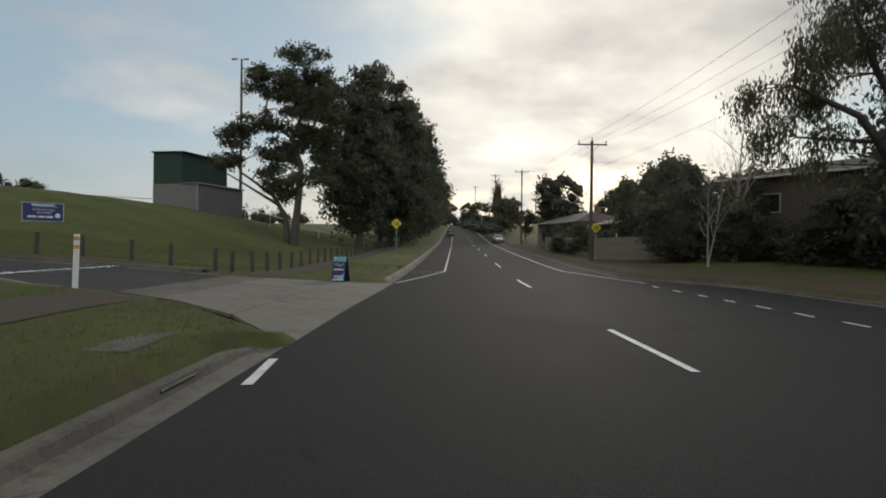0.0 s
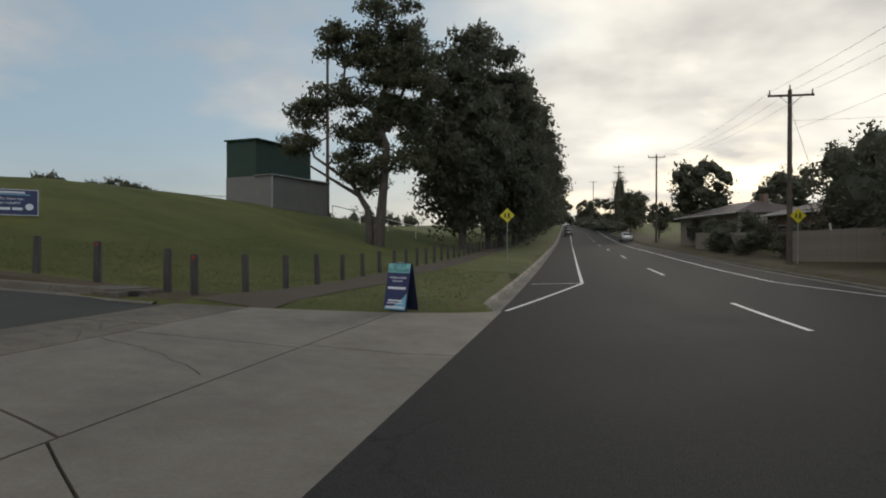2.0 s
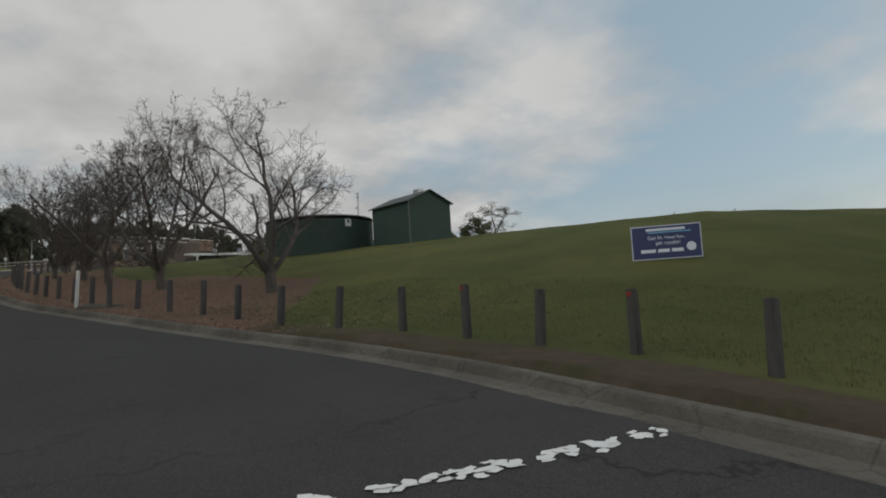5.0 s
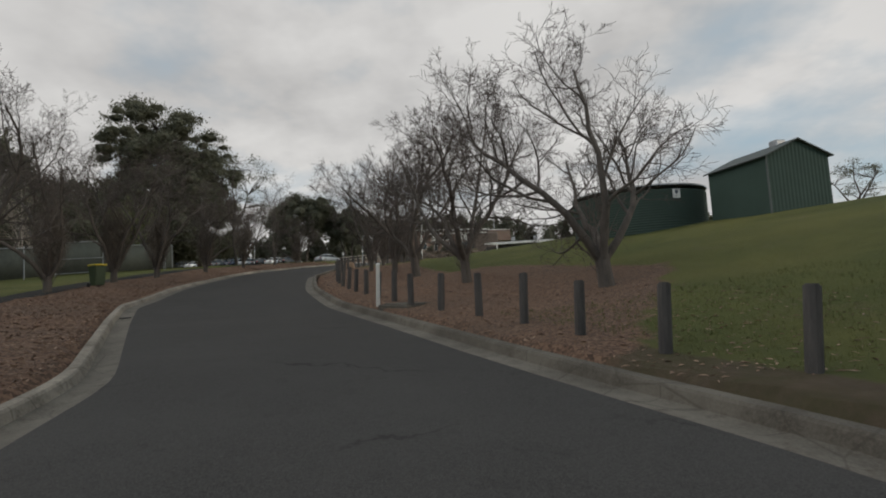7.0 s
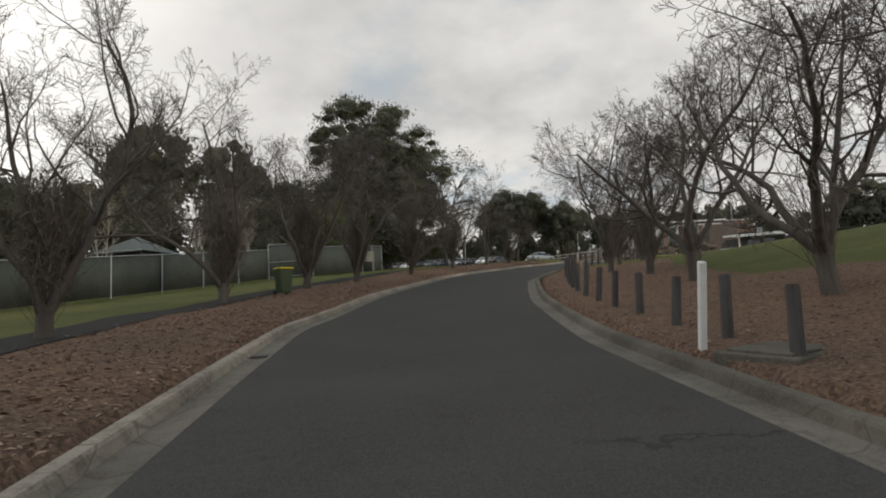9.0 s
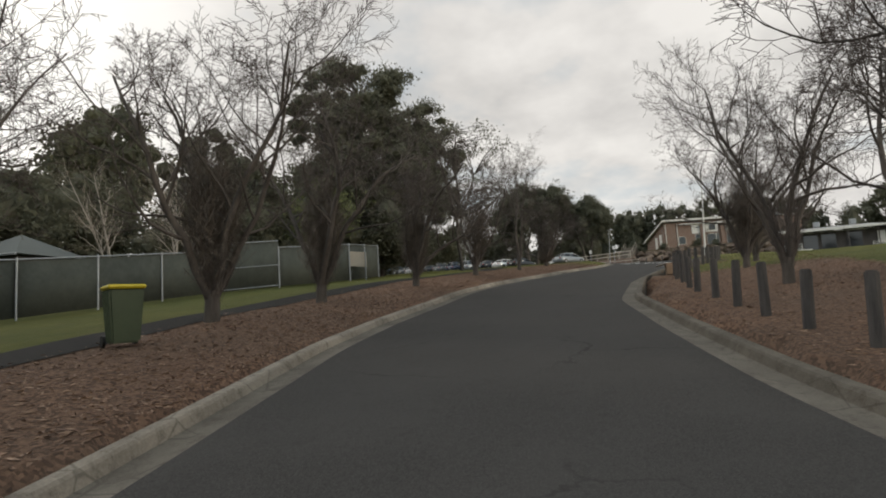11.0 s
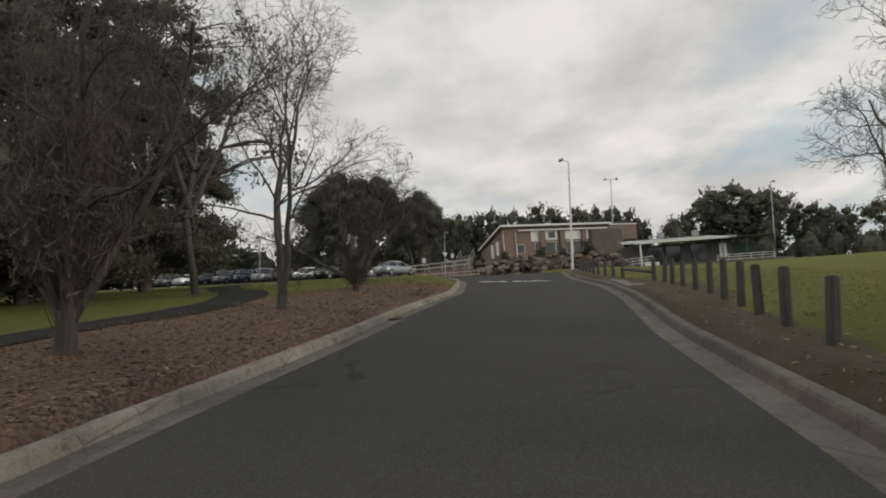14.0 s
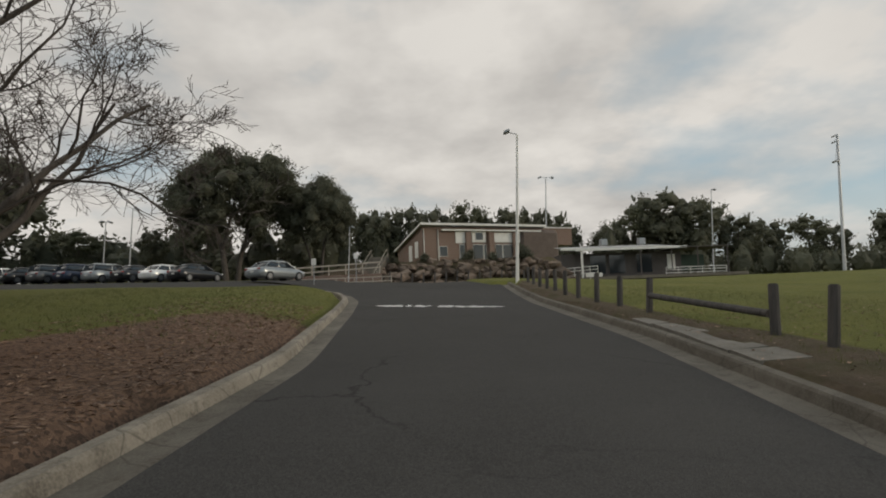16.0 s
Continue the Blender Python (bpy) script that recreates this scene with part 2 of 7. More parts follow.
def asphalt_material(name, tone):
    m, n, bsdf = material(name)
    pos = n.add("ShaderNodeNewGeometry", 0)
    stone = n.add("ShaderNodeTexVoronoi", 1, i_Vector=pos, i_Scale=95.0)
    s = n.t.nodes.new("ShaderNodeSeparateColor")
    n.t.links.new(stone, s.inputs[0])
    wear = n.noise(pos, .45, 5, .6)
    col = n.mix(s.outputs[0], tuple(c * .7 for c in tone), tuple(c * 1.35 for c in tone))
    col = n.mix(n.ramp(wear, (.35, 0.0), (.7, .5)), col, tuple(c * 1.5 for c in tone))
    col = n.mix(n.ramp(n.noise(pos, 2.6, 6, .7), (.58, 0.0), (.75, .4)), col, tuple(c * .55 for c in tone))
    crack = n.add("ShaderNodeTexVoronoi", 0, feature="DISTANCE_TO_EDGE", i_Vector=n.add("ShaderNodeVectorMath", 0, operation="ADD", i_0=pos, i_1=n.noise(pos, 1.4, 4, .6, 1)), i_Scale=.22)
    faint = n.ramp(n.noise(pos, .3, 2), (.45, 0.0), (.6, .7))
    col = n.mix(n.math("MULTIPLY", n.ramp(crack, (.0025, 1.0), (.007, 0.0)), faint), col, tuple(c * .45 for c in tone))
    grit = n.ramp(n.noise(pos, 24.0, 4, .75), (.62, 0.0), (.72, .5))
    col = n.mix(grit, col, tuple(c * 2.1 for c in tone))
    wire(n, col, bsdf.inputs["Base Color"])
    wire(n, n.ramp(wear, (.3, .82), (.7, .9)), bsdf.inputs["Roughness"])
    bsdf.inputs["Specular IOR Level"].default_value = .06
    bump(n, bsdf, n.add("ShaderNodeTexVoronoi", 0, i_Vector=pos, i_Scale=95.0), .5, .006)
    return m


def kerb_material(name, a, b):
    """Cast concrete with dirt in the channel, dark stains and fine cracks."""
    m, n, bsdf = material(name)
    pos = n.add("ShaderNodeNewGeometry", 0)
    col = n.mix(n.ramp(n.noise(pos, .7, 5, .65), (.32, 0.0), (.66, 1.0)), a, b)
    col = n.mix(n.ramp(n.noise(pos, 4.5, 6, .75), (.50, 0.0), (.68, .75)), col, (.060, .050, .040))
    col = n.mix(n.ramp(n.noise(pos, 38.0, 3, .6), (.4, 0.0), (.8, .35)), col, tuple(c * 1.35 for c in a))
    crack = n.add("ShaderNodeTexVoronoi", 0, feature="DISTANCE_TO_EDGE", i_Vector=pos, i_Scale=.9)
    col = n.mix(n.ramp(crack, (.004, .45), (.012, 0.0)), col, (.05, .044, .036))
    wire(n, col, bsdf.inputs["Base Color"])
    bsdf.inputs["Roughness"].default_value = .9
    bsdf.inputs["Specular IOR Level"].default_value = .2
    bump(n, bsdf, n.noise(pos, 30.0, 5, .7), .5, .02)
    return m


def brick_material():
    m, n, bsdf = material("brickwork")
    pos = n.add("ShaderNodeTexCoord", 3)
    r = n.noise(pos, 1.2, 5, .6)
    col = n.mix(r, (.135, .080, .062), (.205, .125, .094))
    wave = n.add("ShaderNodeTexWave", 1, i_Vector=pos, i_Scale=3.7, i_Distortion=.0, bands_direction="Z")
    col = n.mix(n.ramp(wave, (.06, 1.0), (.16, 0.0)), col, (.26, .23, .20))
    wire(n, col, bsdf.inputs["Base Color"])
    bsdf.inputs["Roughness"].default_value = .88
    bump(n, bsdf, n.noise(pos, 40.0, 3), .3, .01)
    return m


def leaf_material(name, a, b, thin=.35):
    m, n, bsdf = material(name)
    r = n.add("ShaderNodeNewGeometry", 8)
    col = n.mix(r, a, b)
    big_ = n.noise(n.add("ShaderNodeNewGeometry", 0), .5, 3)
    col = n.mix(n.ramp(big_, (.35, 0.0), (.65, .5)), col, tuple(c * .6 for c in a))
    wire(n, col, bsdf.inputs["Base Color"])
    bsdf.inputs["Roughness"].default_value = .6
    bsdf.inputs["Specular IOR Level"].default_value = .3
    glow = n.t.nodes.new("ShaderNodeBsdfTranslucent")
    n.t.links.new(col, glow.inputs[0])
    mixer = n.t.nodes.new("ShaderNodeMixShader")
    mixer.inputs[0].default_value = thin
    n.t.links.new(bsdf.outputs[0], mixer.inputs[1])
    n.t.links.new(glow.outputs[0], mixer.inputs[2])
    o = next(q for q in n.t.nodes if q.type == "OUTPUT_MATERIAL")
    n.t.links.new(mixer.outputs[0], o.inputs[0])
    return m


def bark_material(name, a, b):
    m, n, bsdf = material(name)
    pos = n.add("ShaderNodeTexCoord", 3)
    mp = n.t.nodes.new("ShaderNodeMapping")
    mp.inputs["Scale"].default_value = (1, 1, .18)
    n.t.links.new(pos, mp.inputs[0])
    f = n.noise(mp.outputs[0], 9.0, 6, .7)
    wire(n, n.mix(n.ramp(f, (.35, 0.0), (.65, 1.0)), a, b), bsdf.inputs["Base Color"])
    bsdf.inputs["Roughness"].default_value = .92
    bump(n, bsdf, n.noise(mp.outputs[0], 22.0, 5, .7), .8, .03)
    return m


def glass_material(name, tint=(.02, .025, .03)):
    m, n, bsdf = material(name)
    wire(n, tint, bsdf.inputs["Base Color"])
    bsdf.inputs["Roughness"].default_value = .06
    bsdf.inputs["Specular IOR Level"].default_value = .8
    return m


def steel_sheet(name, a, axis=0, pitch=.19):
    """Painted ribbed steel sheet: fine ribs in relief."""
    m, n, bsdf = material(name)
    pos = n.add("ShaderNodeTexCoord", 3)
    f = n.noise(pos, .9, 5, .6)
    wire(n, n.mix(f, tuple(c * .8 for c in a), tuple(c * 1.15 for c in a)), bsdf.inputs["Base Color"])
    bsdf.inputs["Roughness"].default_value = .8
    bsdf.inputs["Specular IOR Level"].default_value = .15
    s = n.t.nodes.new("ShaderNodeSeparateXYZ")
    n.t.links.new(pos, s.inputs[0])
    rib = n.math("SINE", n.math("MULTIPLY", s.outputs[axis], 2 * math.pi / pitch))
    bump(n, bsdf, rib, .6, .012)
    return m


GROUND = ground_material()
ASPHALT = asphalt_material("asphalt", (.0285, .0275, .0265))
DRIVE = asphalt_material("drive_asphalt", (.051, .049, .0465))
PATHWAY = asphalt_material("path_asphalt", (.072, .058, .047))
CONCRETE = plain("concrete", (.163, .144, .117), (.104, .091, .074), .85, .8, 30, relief=.25, local=False, vary=.08)
AGGREGATE = kerb_material("exposed_aggregate", (.150, .132, .108), (.080, .070, .058))
CRACK = plain("crack_dirt", (.030, .026, .022), (.018, .016, .014), .95, relief=0)
KERB = kerb_material("kerb_concrete", (.30, .268, .222), (.14, .122, .10))
GUTTER = kerb_material("channel_concrete", (.165, .150, .126), (.085, .076, .064))
KERB_DARK = kerb_material("stained_kerb_concrete", (.145, .130, .108), (.062, .055, .045))
PAINT = plain("road_paint", (.70, .69, .66), (.42, .41, .40), .7, 3.5, 40, relief=.1, local=False)
TIMBER = bark_material("weathered_timber", (.080, .072, .066), (.040, .037, .036))
RED = plain("red_reflector", (.34, .035, .025), (.22, .022, .018), .35, relief=0)
WHITE = plain("white_paint", (.72, .71, .68), (.55, .54, .51), .5, 4, 50, relief=.08)
YELLOW = plain("yellow_sheet", (.62, .55, .03), (.50, .44, .03), .35, relief=0)
BLACK = plain("black_paint", (.012, .012, .013), (.02, .02, .02), .5, relief=0)
GALV = plain("galvanised_steel", (.40, .41, .42), (.28, .29, .30), .45, 5, 60, metal=.7, relief=.05)
POLEWOOD = bark_material("pole_timber", (.13, .10, .08), (.06, .05, .042))
GREENSHEET = steel_sheet("green_steel_sheet", (.046, .072, .060))
GREYSHEET = steel_sheet("grey_steel_sheet", (.20, .195, .185))
ROOFSHEET = steel_sheet("grey_roof_sheet", (.30, .31, .32), 1)
TANKSHEET = steel_sheet("green_tank_sheet", (.050, .072, .060), 2, .12)
BRICK = brick_material()
TILE = plain("roof_tile", (.10, .07, .06), (.06, .045, .04), .8, 2, 18, relief=.4)
RENDERED = plain("pale_render", (.42, .37, .31), (.34, .30, .25), .85, 1.5, 30)
DARKWALL = plain("dark_wall", (.085, .074, .07), (.052, .047, .044), .7, 1.5, 20)
BROWNWALL = plain("brown_render", (.135, .103, .086), (.095, .074, .062), .85, 1.2, 24)
GLASS = glass_material("window_glass")
ROCK = plain("rock", (.190, .142, .108), (.068, .053, .043), .9, 1.6, 14, relief=.8, vary=.35)
BARK = bark_material("dark_bark", (.100, .084, .071), (.050, .042, .036))
PALEBARK = bark_material("pale_bark", (.42, .38, .33), (.22, .19, .16))
TWIG = bark_material("bare_twigs", (.105, .084, .074), (.060, .048, .042))
BIRCHTWIG = bark_material("birch_twigs", (.30, .24, .19), (.20, .15, .12))
LEAF = leaf_material("gum_leaves", (.092, .097, .058), (.140, .143, .090), .45)
DARKLEAF = leaf_material("dark_leaves", (.092, .096, .065), (.138, .140, .096), .45)
GREYLEAF = leaf_material("grey_green_leaves", (.115, .117, .080), (.170, .170, .118), .5)
LIGHTLEAF = leaf_material("light_green_leaves", (.115, .135, .055), (.19, .20, .09))
STRAW = leaf_material("dry_grass", (.10, .12, .035), (.16, .15, .065), .4)


# ---- mesh helpers ----
def mesh_of(name, verts, faces, mat, smooth_faces=False):
    me = bpy.data.meshes.new(name)
    me.from_pydata([tuple(v) for v in verts], [], faces)
    if mat:
        me.materials.append(mat)
    if smooth_faces:
        me.polygons.foreach_set("use_smooth", [True] * len(me.polygons))
    me.update()
    return me


def part(name, src, mat, parent=None, label=""):
    """Links a bmesh or a mesh as one object under a thing or under a part."""
    if isinstance(src, bmesh.types.BMesh):
        me = bpy.data.meshes.new(name)
        src.to_mesh(me)
        src.free()
        if mat:
            me.materials.append(mat)
    else:
        me = src
    ob = new(name, me)
    if parent:
        ob.parent = parent
    if label:
        ob["label"] = label
    return ob


def thing(name, at, label, category, group="", turn=0.0, kind=""):
    ob = new(name)
    ob.empty_display_size = .2
    ob.matrix_basis = pose(*at, 0, 0, turn)
    return tagged(ob, label, category, group, kind)


def box(bm, size, at=(0, 0, 0), bevel=0.0, turn=None):
    m = Matrix.Translation(at)
    if turn is not None:
        m = m @ turn
    r = bmesh.ops.create_cube(bm, size=1, matrix=m @ Matrix.Diagonal((*size, 1)))
    if bevel:
        es = list({e for v in r["verts"] for e in v.link_edges})
        bmesh.ops.bevel(bm, geom=es, offset=bevel, segments=1, affect="EDGES", clamp_overlap=True)
    return bm


def cyl(bm, r0, r1, depth, at=(0, 0, 0), seg=14, turn=None, caps=True):
    m = Matrix.Translation(at)
    if turn is not None:
        m = m @ turn
    bmesh.ops.create_cone(bm, cap_ends=caps, segments=seg, radius1=r0, radius2=r1, depth=depth, matrix=m)
    return bm


def bx(name, size, at, mat, parent, bevel=0.0, label="", turn=None):
    return part(name, box(bmesh.new(), size, at, bevel, turn), mat, parent, label)


def rod(bm, a, b, r, seg=8):
    a, b = Vector(a), Vector(b)
    d = b - a
    cyl(bm, r, r, d.length, (a + b) / 2, seg, d.to_track_quat("Z", "Y").to_matrix().to_4x4())
    return bm


def tubes(segs, sides):
    """Vertices and faces of tapered limbs; segs: (a, b, ra, rb)."""
    verts, faces = [], []
    ring = [(math.cos(2 * math.pi * i / sides), math.sin(2 * math.pi * i / sides)) for i in range(sides)]
    for a, b, ra, rb in segs:
        d = (b - a)
        if d.length < 1e-5:
            continue
        d.normalize()
        s = d.orthogonal().normalized()
        t = d.cross(s)
        k = len(verts)
        for c, s_ in ring:
            verts.append(a + (s * c + t * s_) * ra)
        for c, s_ in ring:
            verts.append(b + (s * c + t * s_) * rb)
        for i in range(sides):
            j = (i + 1) % sides
            faces.append((k + i, k + j, k + sides + j, k + sides + i))
    return verts, faces


def ground_z(x, y):
    return float(land(x, y))

# ---- ground, roads, kerbs ----
def spread(a, b, step, far, grow=1.35):
    core = list(np.arange(a, b, step)) + [b]
    lo, hi, s = [], [], step
    p, q = a, b
    while s < far:
        s *= grow
        p, q = p - s, q + s
        lo.append(p)
        hi.append(q)
    return np.array(lo[::-1] + core + hi)


def build_ground():
    wide = spread(-150, 16, .8, 900)
    xs = np.concatenate([wide[wide < -150.4], np.arange(-150, -108, .8), np.arange(-108, 16.2, .46), wide[wide > 17]])
    ys = spread(-14, 62, .46, 900)
    X, Y = np.meshgrid(xs, ys, indexing="ij")
    Z = land(X, Y)
    n1 = np.array([noise.noise((x * .35, y * .35, 0)) for x, y in zip(X.ravel(), Y.ravel())]).reshape(X.shape)
    Z = Z + .05 * n1
    U = X - bend(Y)
    gap = (Y > 9.2) & (Y < 27.4)
    sunk = (U > np.where(gap, -2.6, -3.15)) & (U < right_kerb(Y) + .7)
    ly, ry = left_y(X), right_y(X)
    lip = np.where(X > -10.4, .0, .72)
    sunk |= (X < -2.0) & (X > -104) & (Y > ly - lip) & (Y < ry + lip)
    sunk |= (X < -92.9) & (X > -130.2) & (Y < 8.9) & (Y > -45)
    Z = np.where(sunk, Z - np.where(gap & (X > -10.4) & (U < -2.6), .16, .45), Z)
    far = np.maximum(np.abs(X + 40) - 200, np.abs(Y - 30) - 250)
    Z = np.where(far > 0, Z * np.clip(1 - far / 1500, 0, 1), Z)
    nx, ny = X.shape
    verts = np.stack([X, Y, Z], -1).reshape(-1, 3)
    idx = np.arange(nx * ny).reshape(nx, ny)
    faces = np.stack([idx[:-1, :-1], idx[1:, :-1], idx[1:, 1:], idx[:-1, 1:]], -1).reshape(-1, 4)
    me = mesh_of("ground", verts.tolist(), faces.tolist(), GROUND, True)
    s_out, s_in = ly - Y, Y - ry
    mulch = smooth((s_out - .2) / .4) * smooth((5.0 - s_out - 1.6 * smooth((-70 - X) / 10)) / .9) * smooth((-17 - X) / 5) * smooth((X + 84) / 6)
    inner = smooth((s_in - .2) / .4) * smooth((7.6 - s_in) / 2.0) * smooth((-19.5 - X) / 3) * smooth((X + 62) / 8)
    limit = np.clip(2.2 + .86 * (-22.8 - X), 0, 9)
    inner = inner * smooth((limit - s_in) / 2.4 + .5)
    bed = smooth((limit - s_in) / 2.4 + .5) * smooth((s_in - .2) / .4) * smooth((-23 - X) / 3) * smooth((X + 44) / 6)
    dirt = smooth((s_in - .2) / .4) * smooth((2.3 + .9 * smooth((X + 80) / 6) * smooth((-66 - X) / 4) - s_in) / .8) * smooth((X + 104) / 4) * (X < -7.9)
    dirt = np.maximum(dirt, smooth((-129.5 - X) / 1.0) * smooth((Y + 10) / 3) * smooth((22 - Y) / 2) * smooth((X + 140) / 3))
    dirt = np.maximum(dirt, .45 * smooth((-2.9 - U) / .3) * smooth((U + 4.4) / .8))
    dirt = np.maximum(dirt, .62 * smooth((U - right_kerb(Y)) / .5) * smooth((right_kerb(Y) + 9 - U) / 4))
    for name, v in (("mulch", np.maximum(mulch, np.maximum(inner, bed))), ("dirt", dirt)):
        at = me.attributes.new(name, "FLOAT", "POINT")
        at.data.foreach_set("value", v.ravel().astype(np.float32))
    ob = new("ground", me)
    return tagged(ob, "green mown grass with bark mulch and bare earth at the kerbs", "ground", kind="structure")


def sheet(name, rows, mat, label, category, kind="structure", smooth_faces=True):
    """A surface from rows of points, one row across per step along."""
    n = len(rows[0])
    verts = [p for r in rows for p in r]
    faces = [(i * n + j, i * n + j + 1, (i + 1) * n + j + 1, (i + 1) * n + j) for i in range(len(rows) - 1) for j in range(n - 1)]
    return tagged(new(name, mesh_of(name, verts, faces, mat, smooth_faces)), label, category, kind=kind)


def main_road_point(u, y, up=0.0):
    return (u + float(bend(y)), y, float(road_z(y)) + up - .012 * abs(u - 3.4))


def build_roads():
    ys = list(np.arange(-60, 80, 1.0)) + list(np.arange(80, 600, 8.0))
    rows = []
    for y in ys:
        rk = float(right_kerb(y))
        rows.append([main_road_point(u, y) for u in np.linspace(-2.5, rk, 9)])
    sheet("road", rows, ASPHALT, "dark grey asphalt suburban road with white line markings", "road")
    rows = []
    for x in np.arange(-7.6, -106.1, -.5):
        a, b = float(left_y(x)), float(right_y(x))
        lo = -.02 if x < -9.5 else -.06
        rows.append([(x, y, float(drive_surface(x, y)) + lo) for y in np.linspace(a, b, 9)])
    sheet("drive", rows, DRIVE, "grey asphalt driveway between concrete kerbs", "road")


def park_z(x, y):
    s = (float(left_y(x)) + float(right_y(x))) / 2 - y
    return float(land(x, y)) - .13 if s > 3.3 else float(drive_surface(x, y)) + .004


def build_car_park():
    rows = [[(x, y, park_z(x, y)) for y in np.linspace(-45, float(left_y(x)) + .1, 60)] for x in np.arange(-92.4, -104.6, -.6)]
    sheet("car_park", rows, DRIVE, "grey asphalt car park entry beside the grass island", "car park")
    rows = [[(x, y, park_z(x, y) - .003) for y in np.linspace(-45, 9.3, 70)] for x in np.arange(-104.3, -131.9, -.9)]
    sheet("car_park", rows, DRIVE, "grey asphalt car park in front of the club house", "car park")


def edge_curve(fn, xs):
    return [Vector((x, float(fn(x)), 0)) for x in xs]


def PROFILE(top, gutter):
    return ((-.06, -.03), (0, .006), (gutter * .6, -.012), (gutter, .01), (gutter + .035, top * .8), (gutter + .06, top), (gutter + .19, top + .005), (gutter + .21, top - .02), (gutter + .22, -.5))


def kerb_run(name, pts, side, height, label, top=.14, gutter=.33, ends=(False, False), mat=None, bed=None):
    """Concrete kerb and its channel swept along pts; side: +1 where the land lies to the left of the way along."""
    rows = []
    for i, p in enumerate(pts):
        d = (pts[min(i + 1, len(pts) - 1)] - pts[max(i - 1, 0)])
        nrm = Vector((-d.y, d.x, 0)).normalized() * side
        base = height(p)
        run_a = (p - pts[0]).length if ends[0] else 9
        run_b = (p - pts[-1]).length if ends[1] else 9
        low = float(smooth(min(run_a, run_b) / 1.6))
        prof = [(o, z if z <= .012 else .012 + (z - .012) * low) for o, z in PROFILE(top, gutter)]
        rows.append([(p + nrm * o)[:2] + (base + z + .004 * noise.noise((p.x * 1.5, p.y * 1.5, o * 8)),) for o, z in prof])
    gut, stone = [r[:4] for r in rows], [r[3:] for r in rows]
    if side > 0:
        gut, stone = [r[::-1] for r in gut], [r[::-1] for r in stone]
    sheet(name.replace("kerb", "gutter"), gut, bed or GUTTER, "dirty concrete channel below the kerb", "gutter")
    return sheet(name, stone, mat or KERB, label, "kerb", smooth_faces=False)


def build_kerbs():
    lab = "weathered concrete kerb and channel beside the asphalt"
    near = [Vector((-2.5 + float(bend(y)), y, 0)) for y in np.arange(-60, 10.0, .5)]
    zz = lambda p: main_road_point(-2.5, p.y)[2]
    kerb_run("kerb_verge_south", near, 1, zz, lab, ends=(False, True), mat=KERB_DARK)
    far = [Vector((-2.5 + float(bend(y)), y, 0)) for y in list(np.arange(26.6, 80, .6)) + list(np.arange(80, 500, 8))]
    kerb_run("kerb_verge_north", far, 1, zz, lab, ends=(True, False))
    east = [Vector((float(right_kerb(y)) + float(bend(y)), y, 0)) for y in list(np.arange(-60, 80, .8)) + list(np.arange(80, 500, 8))]
    kerb_run("kerb_east", east, -1, lambda p: main_road_point(float(right_kerb(p.y)), p.y)[2], lab, top=.09, gutter=.28, mat=KERB_DARK)
    dz = lambda p: float(drive_surface(p.x, p.y)) - .02
    kerb_run("kerb_outer", edge_curve(left_y, np.arange(-9.4, -100, -.5)), 1, dz, "pale concrete kerb along the bark mulch bed", ends=(True, False))
    kerb_run("kerb_inner", edge_curve(right_y, np.arange(-8.4, -103, -.5)), -1, dz, "stained concrete kerb along the row of bollards", top=.15, ends=(True, False), mat=KERB_DARK)


def strip(name, line, width, mat, label, category, up=.016, kind="structure", across=7):
    """A ribbon that lies on the land along a line of points."""
    pts = [Vector((x, y, 0)) for x, y in line]
    rows = []
    for i, p in enumerate(pts):
        d = pts[min(i + 1, len(pts) - 1)] - pts[max(i - 1, 0)]
        nrm = Vector((-d.y, d.x, 0)).normalized()
        row = []
        for k in range(across):
            q = p + nrm * (k / (across - 1) - .5) * width * (1 + .10 * noise.noise((p.x * .5, p.y * .5, 7.0 * (k > across / 2))))
            row.append((q.x, q.y, ground_z(q.x, q.y) + up + .05 * noise.noise((q.x * .35, q.y * .35, 0))))
        rows.append(row[::-1])
    return sheet(name, rows, mat, label, category, kind)


def paint_mark(name, pts, width, label, up=.012):
    """A painted line on the main road; pts in road coordinates (across, along)."""
    dense = []
    for (a, b), (c, d) in zip(pts, pts[1:]):
        n = max(2, int(math.hypot(c - a, d - b) / 1.5) + 1)
        dense += [(a + (c - a) * i / n, b + (d - b) * i / n) for i in range(n)]
    dense.append(pts[-1])
    v = [Vector(p) for p in dense]
    rows = []
    for i, p in enumerate(v):
        d = (v[min(i + 1, len(v) - 1)] - v[max(i - 1, 0)]).normalized()
        nrm = Vector((-d.y, d.x)) * width / 2
        rows.append([main_road_point(p.x + nrm.x, p.y + nrm.y, up), main_road_point(p.x - nrm.x, p.y - nrm.y, up)])
    rows = [r[::-1] for r in rows]
    return sheet(name, rows, PAINT, label, "road marking", kind="structure")


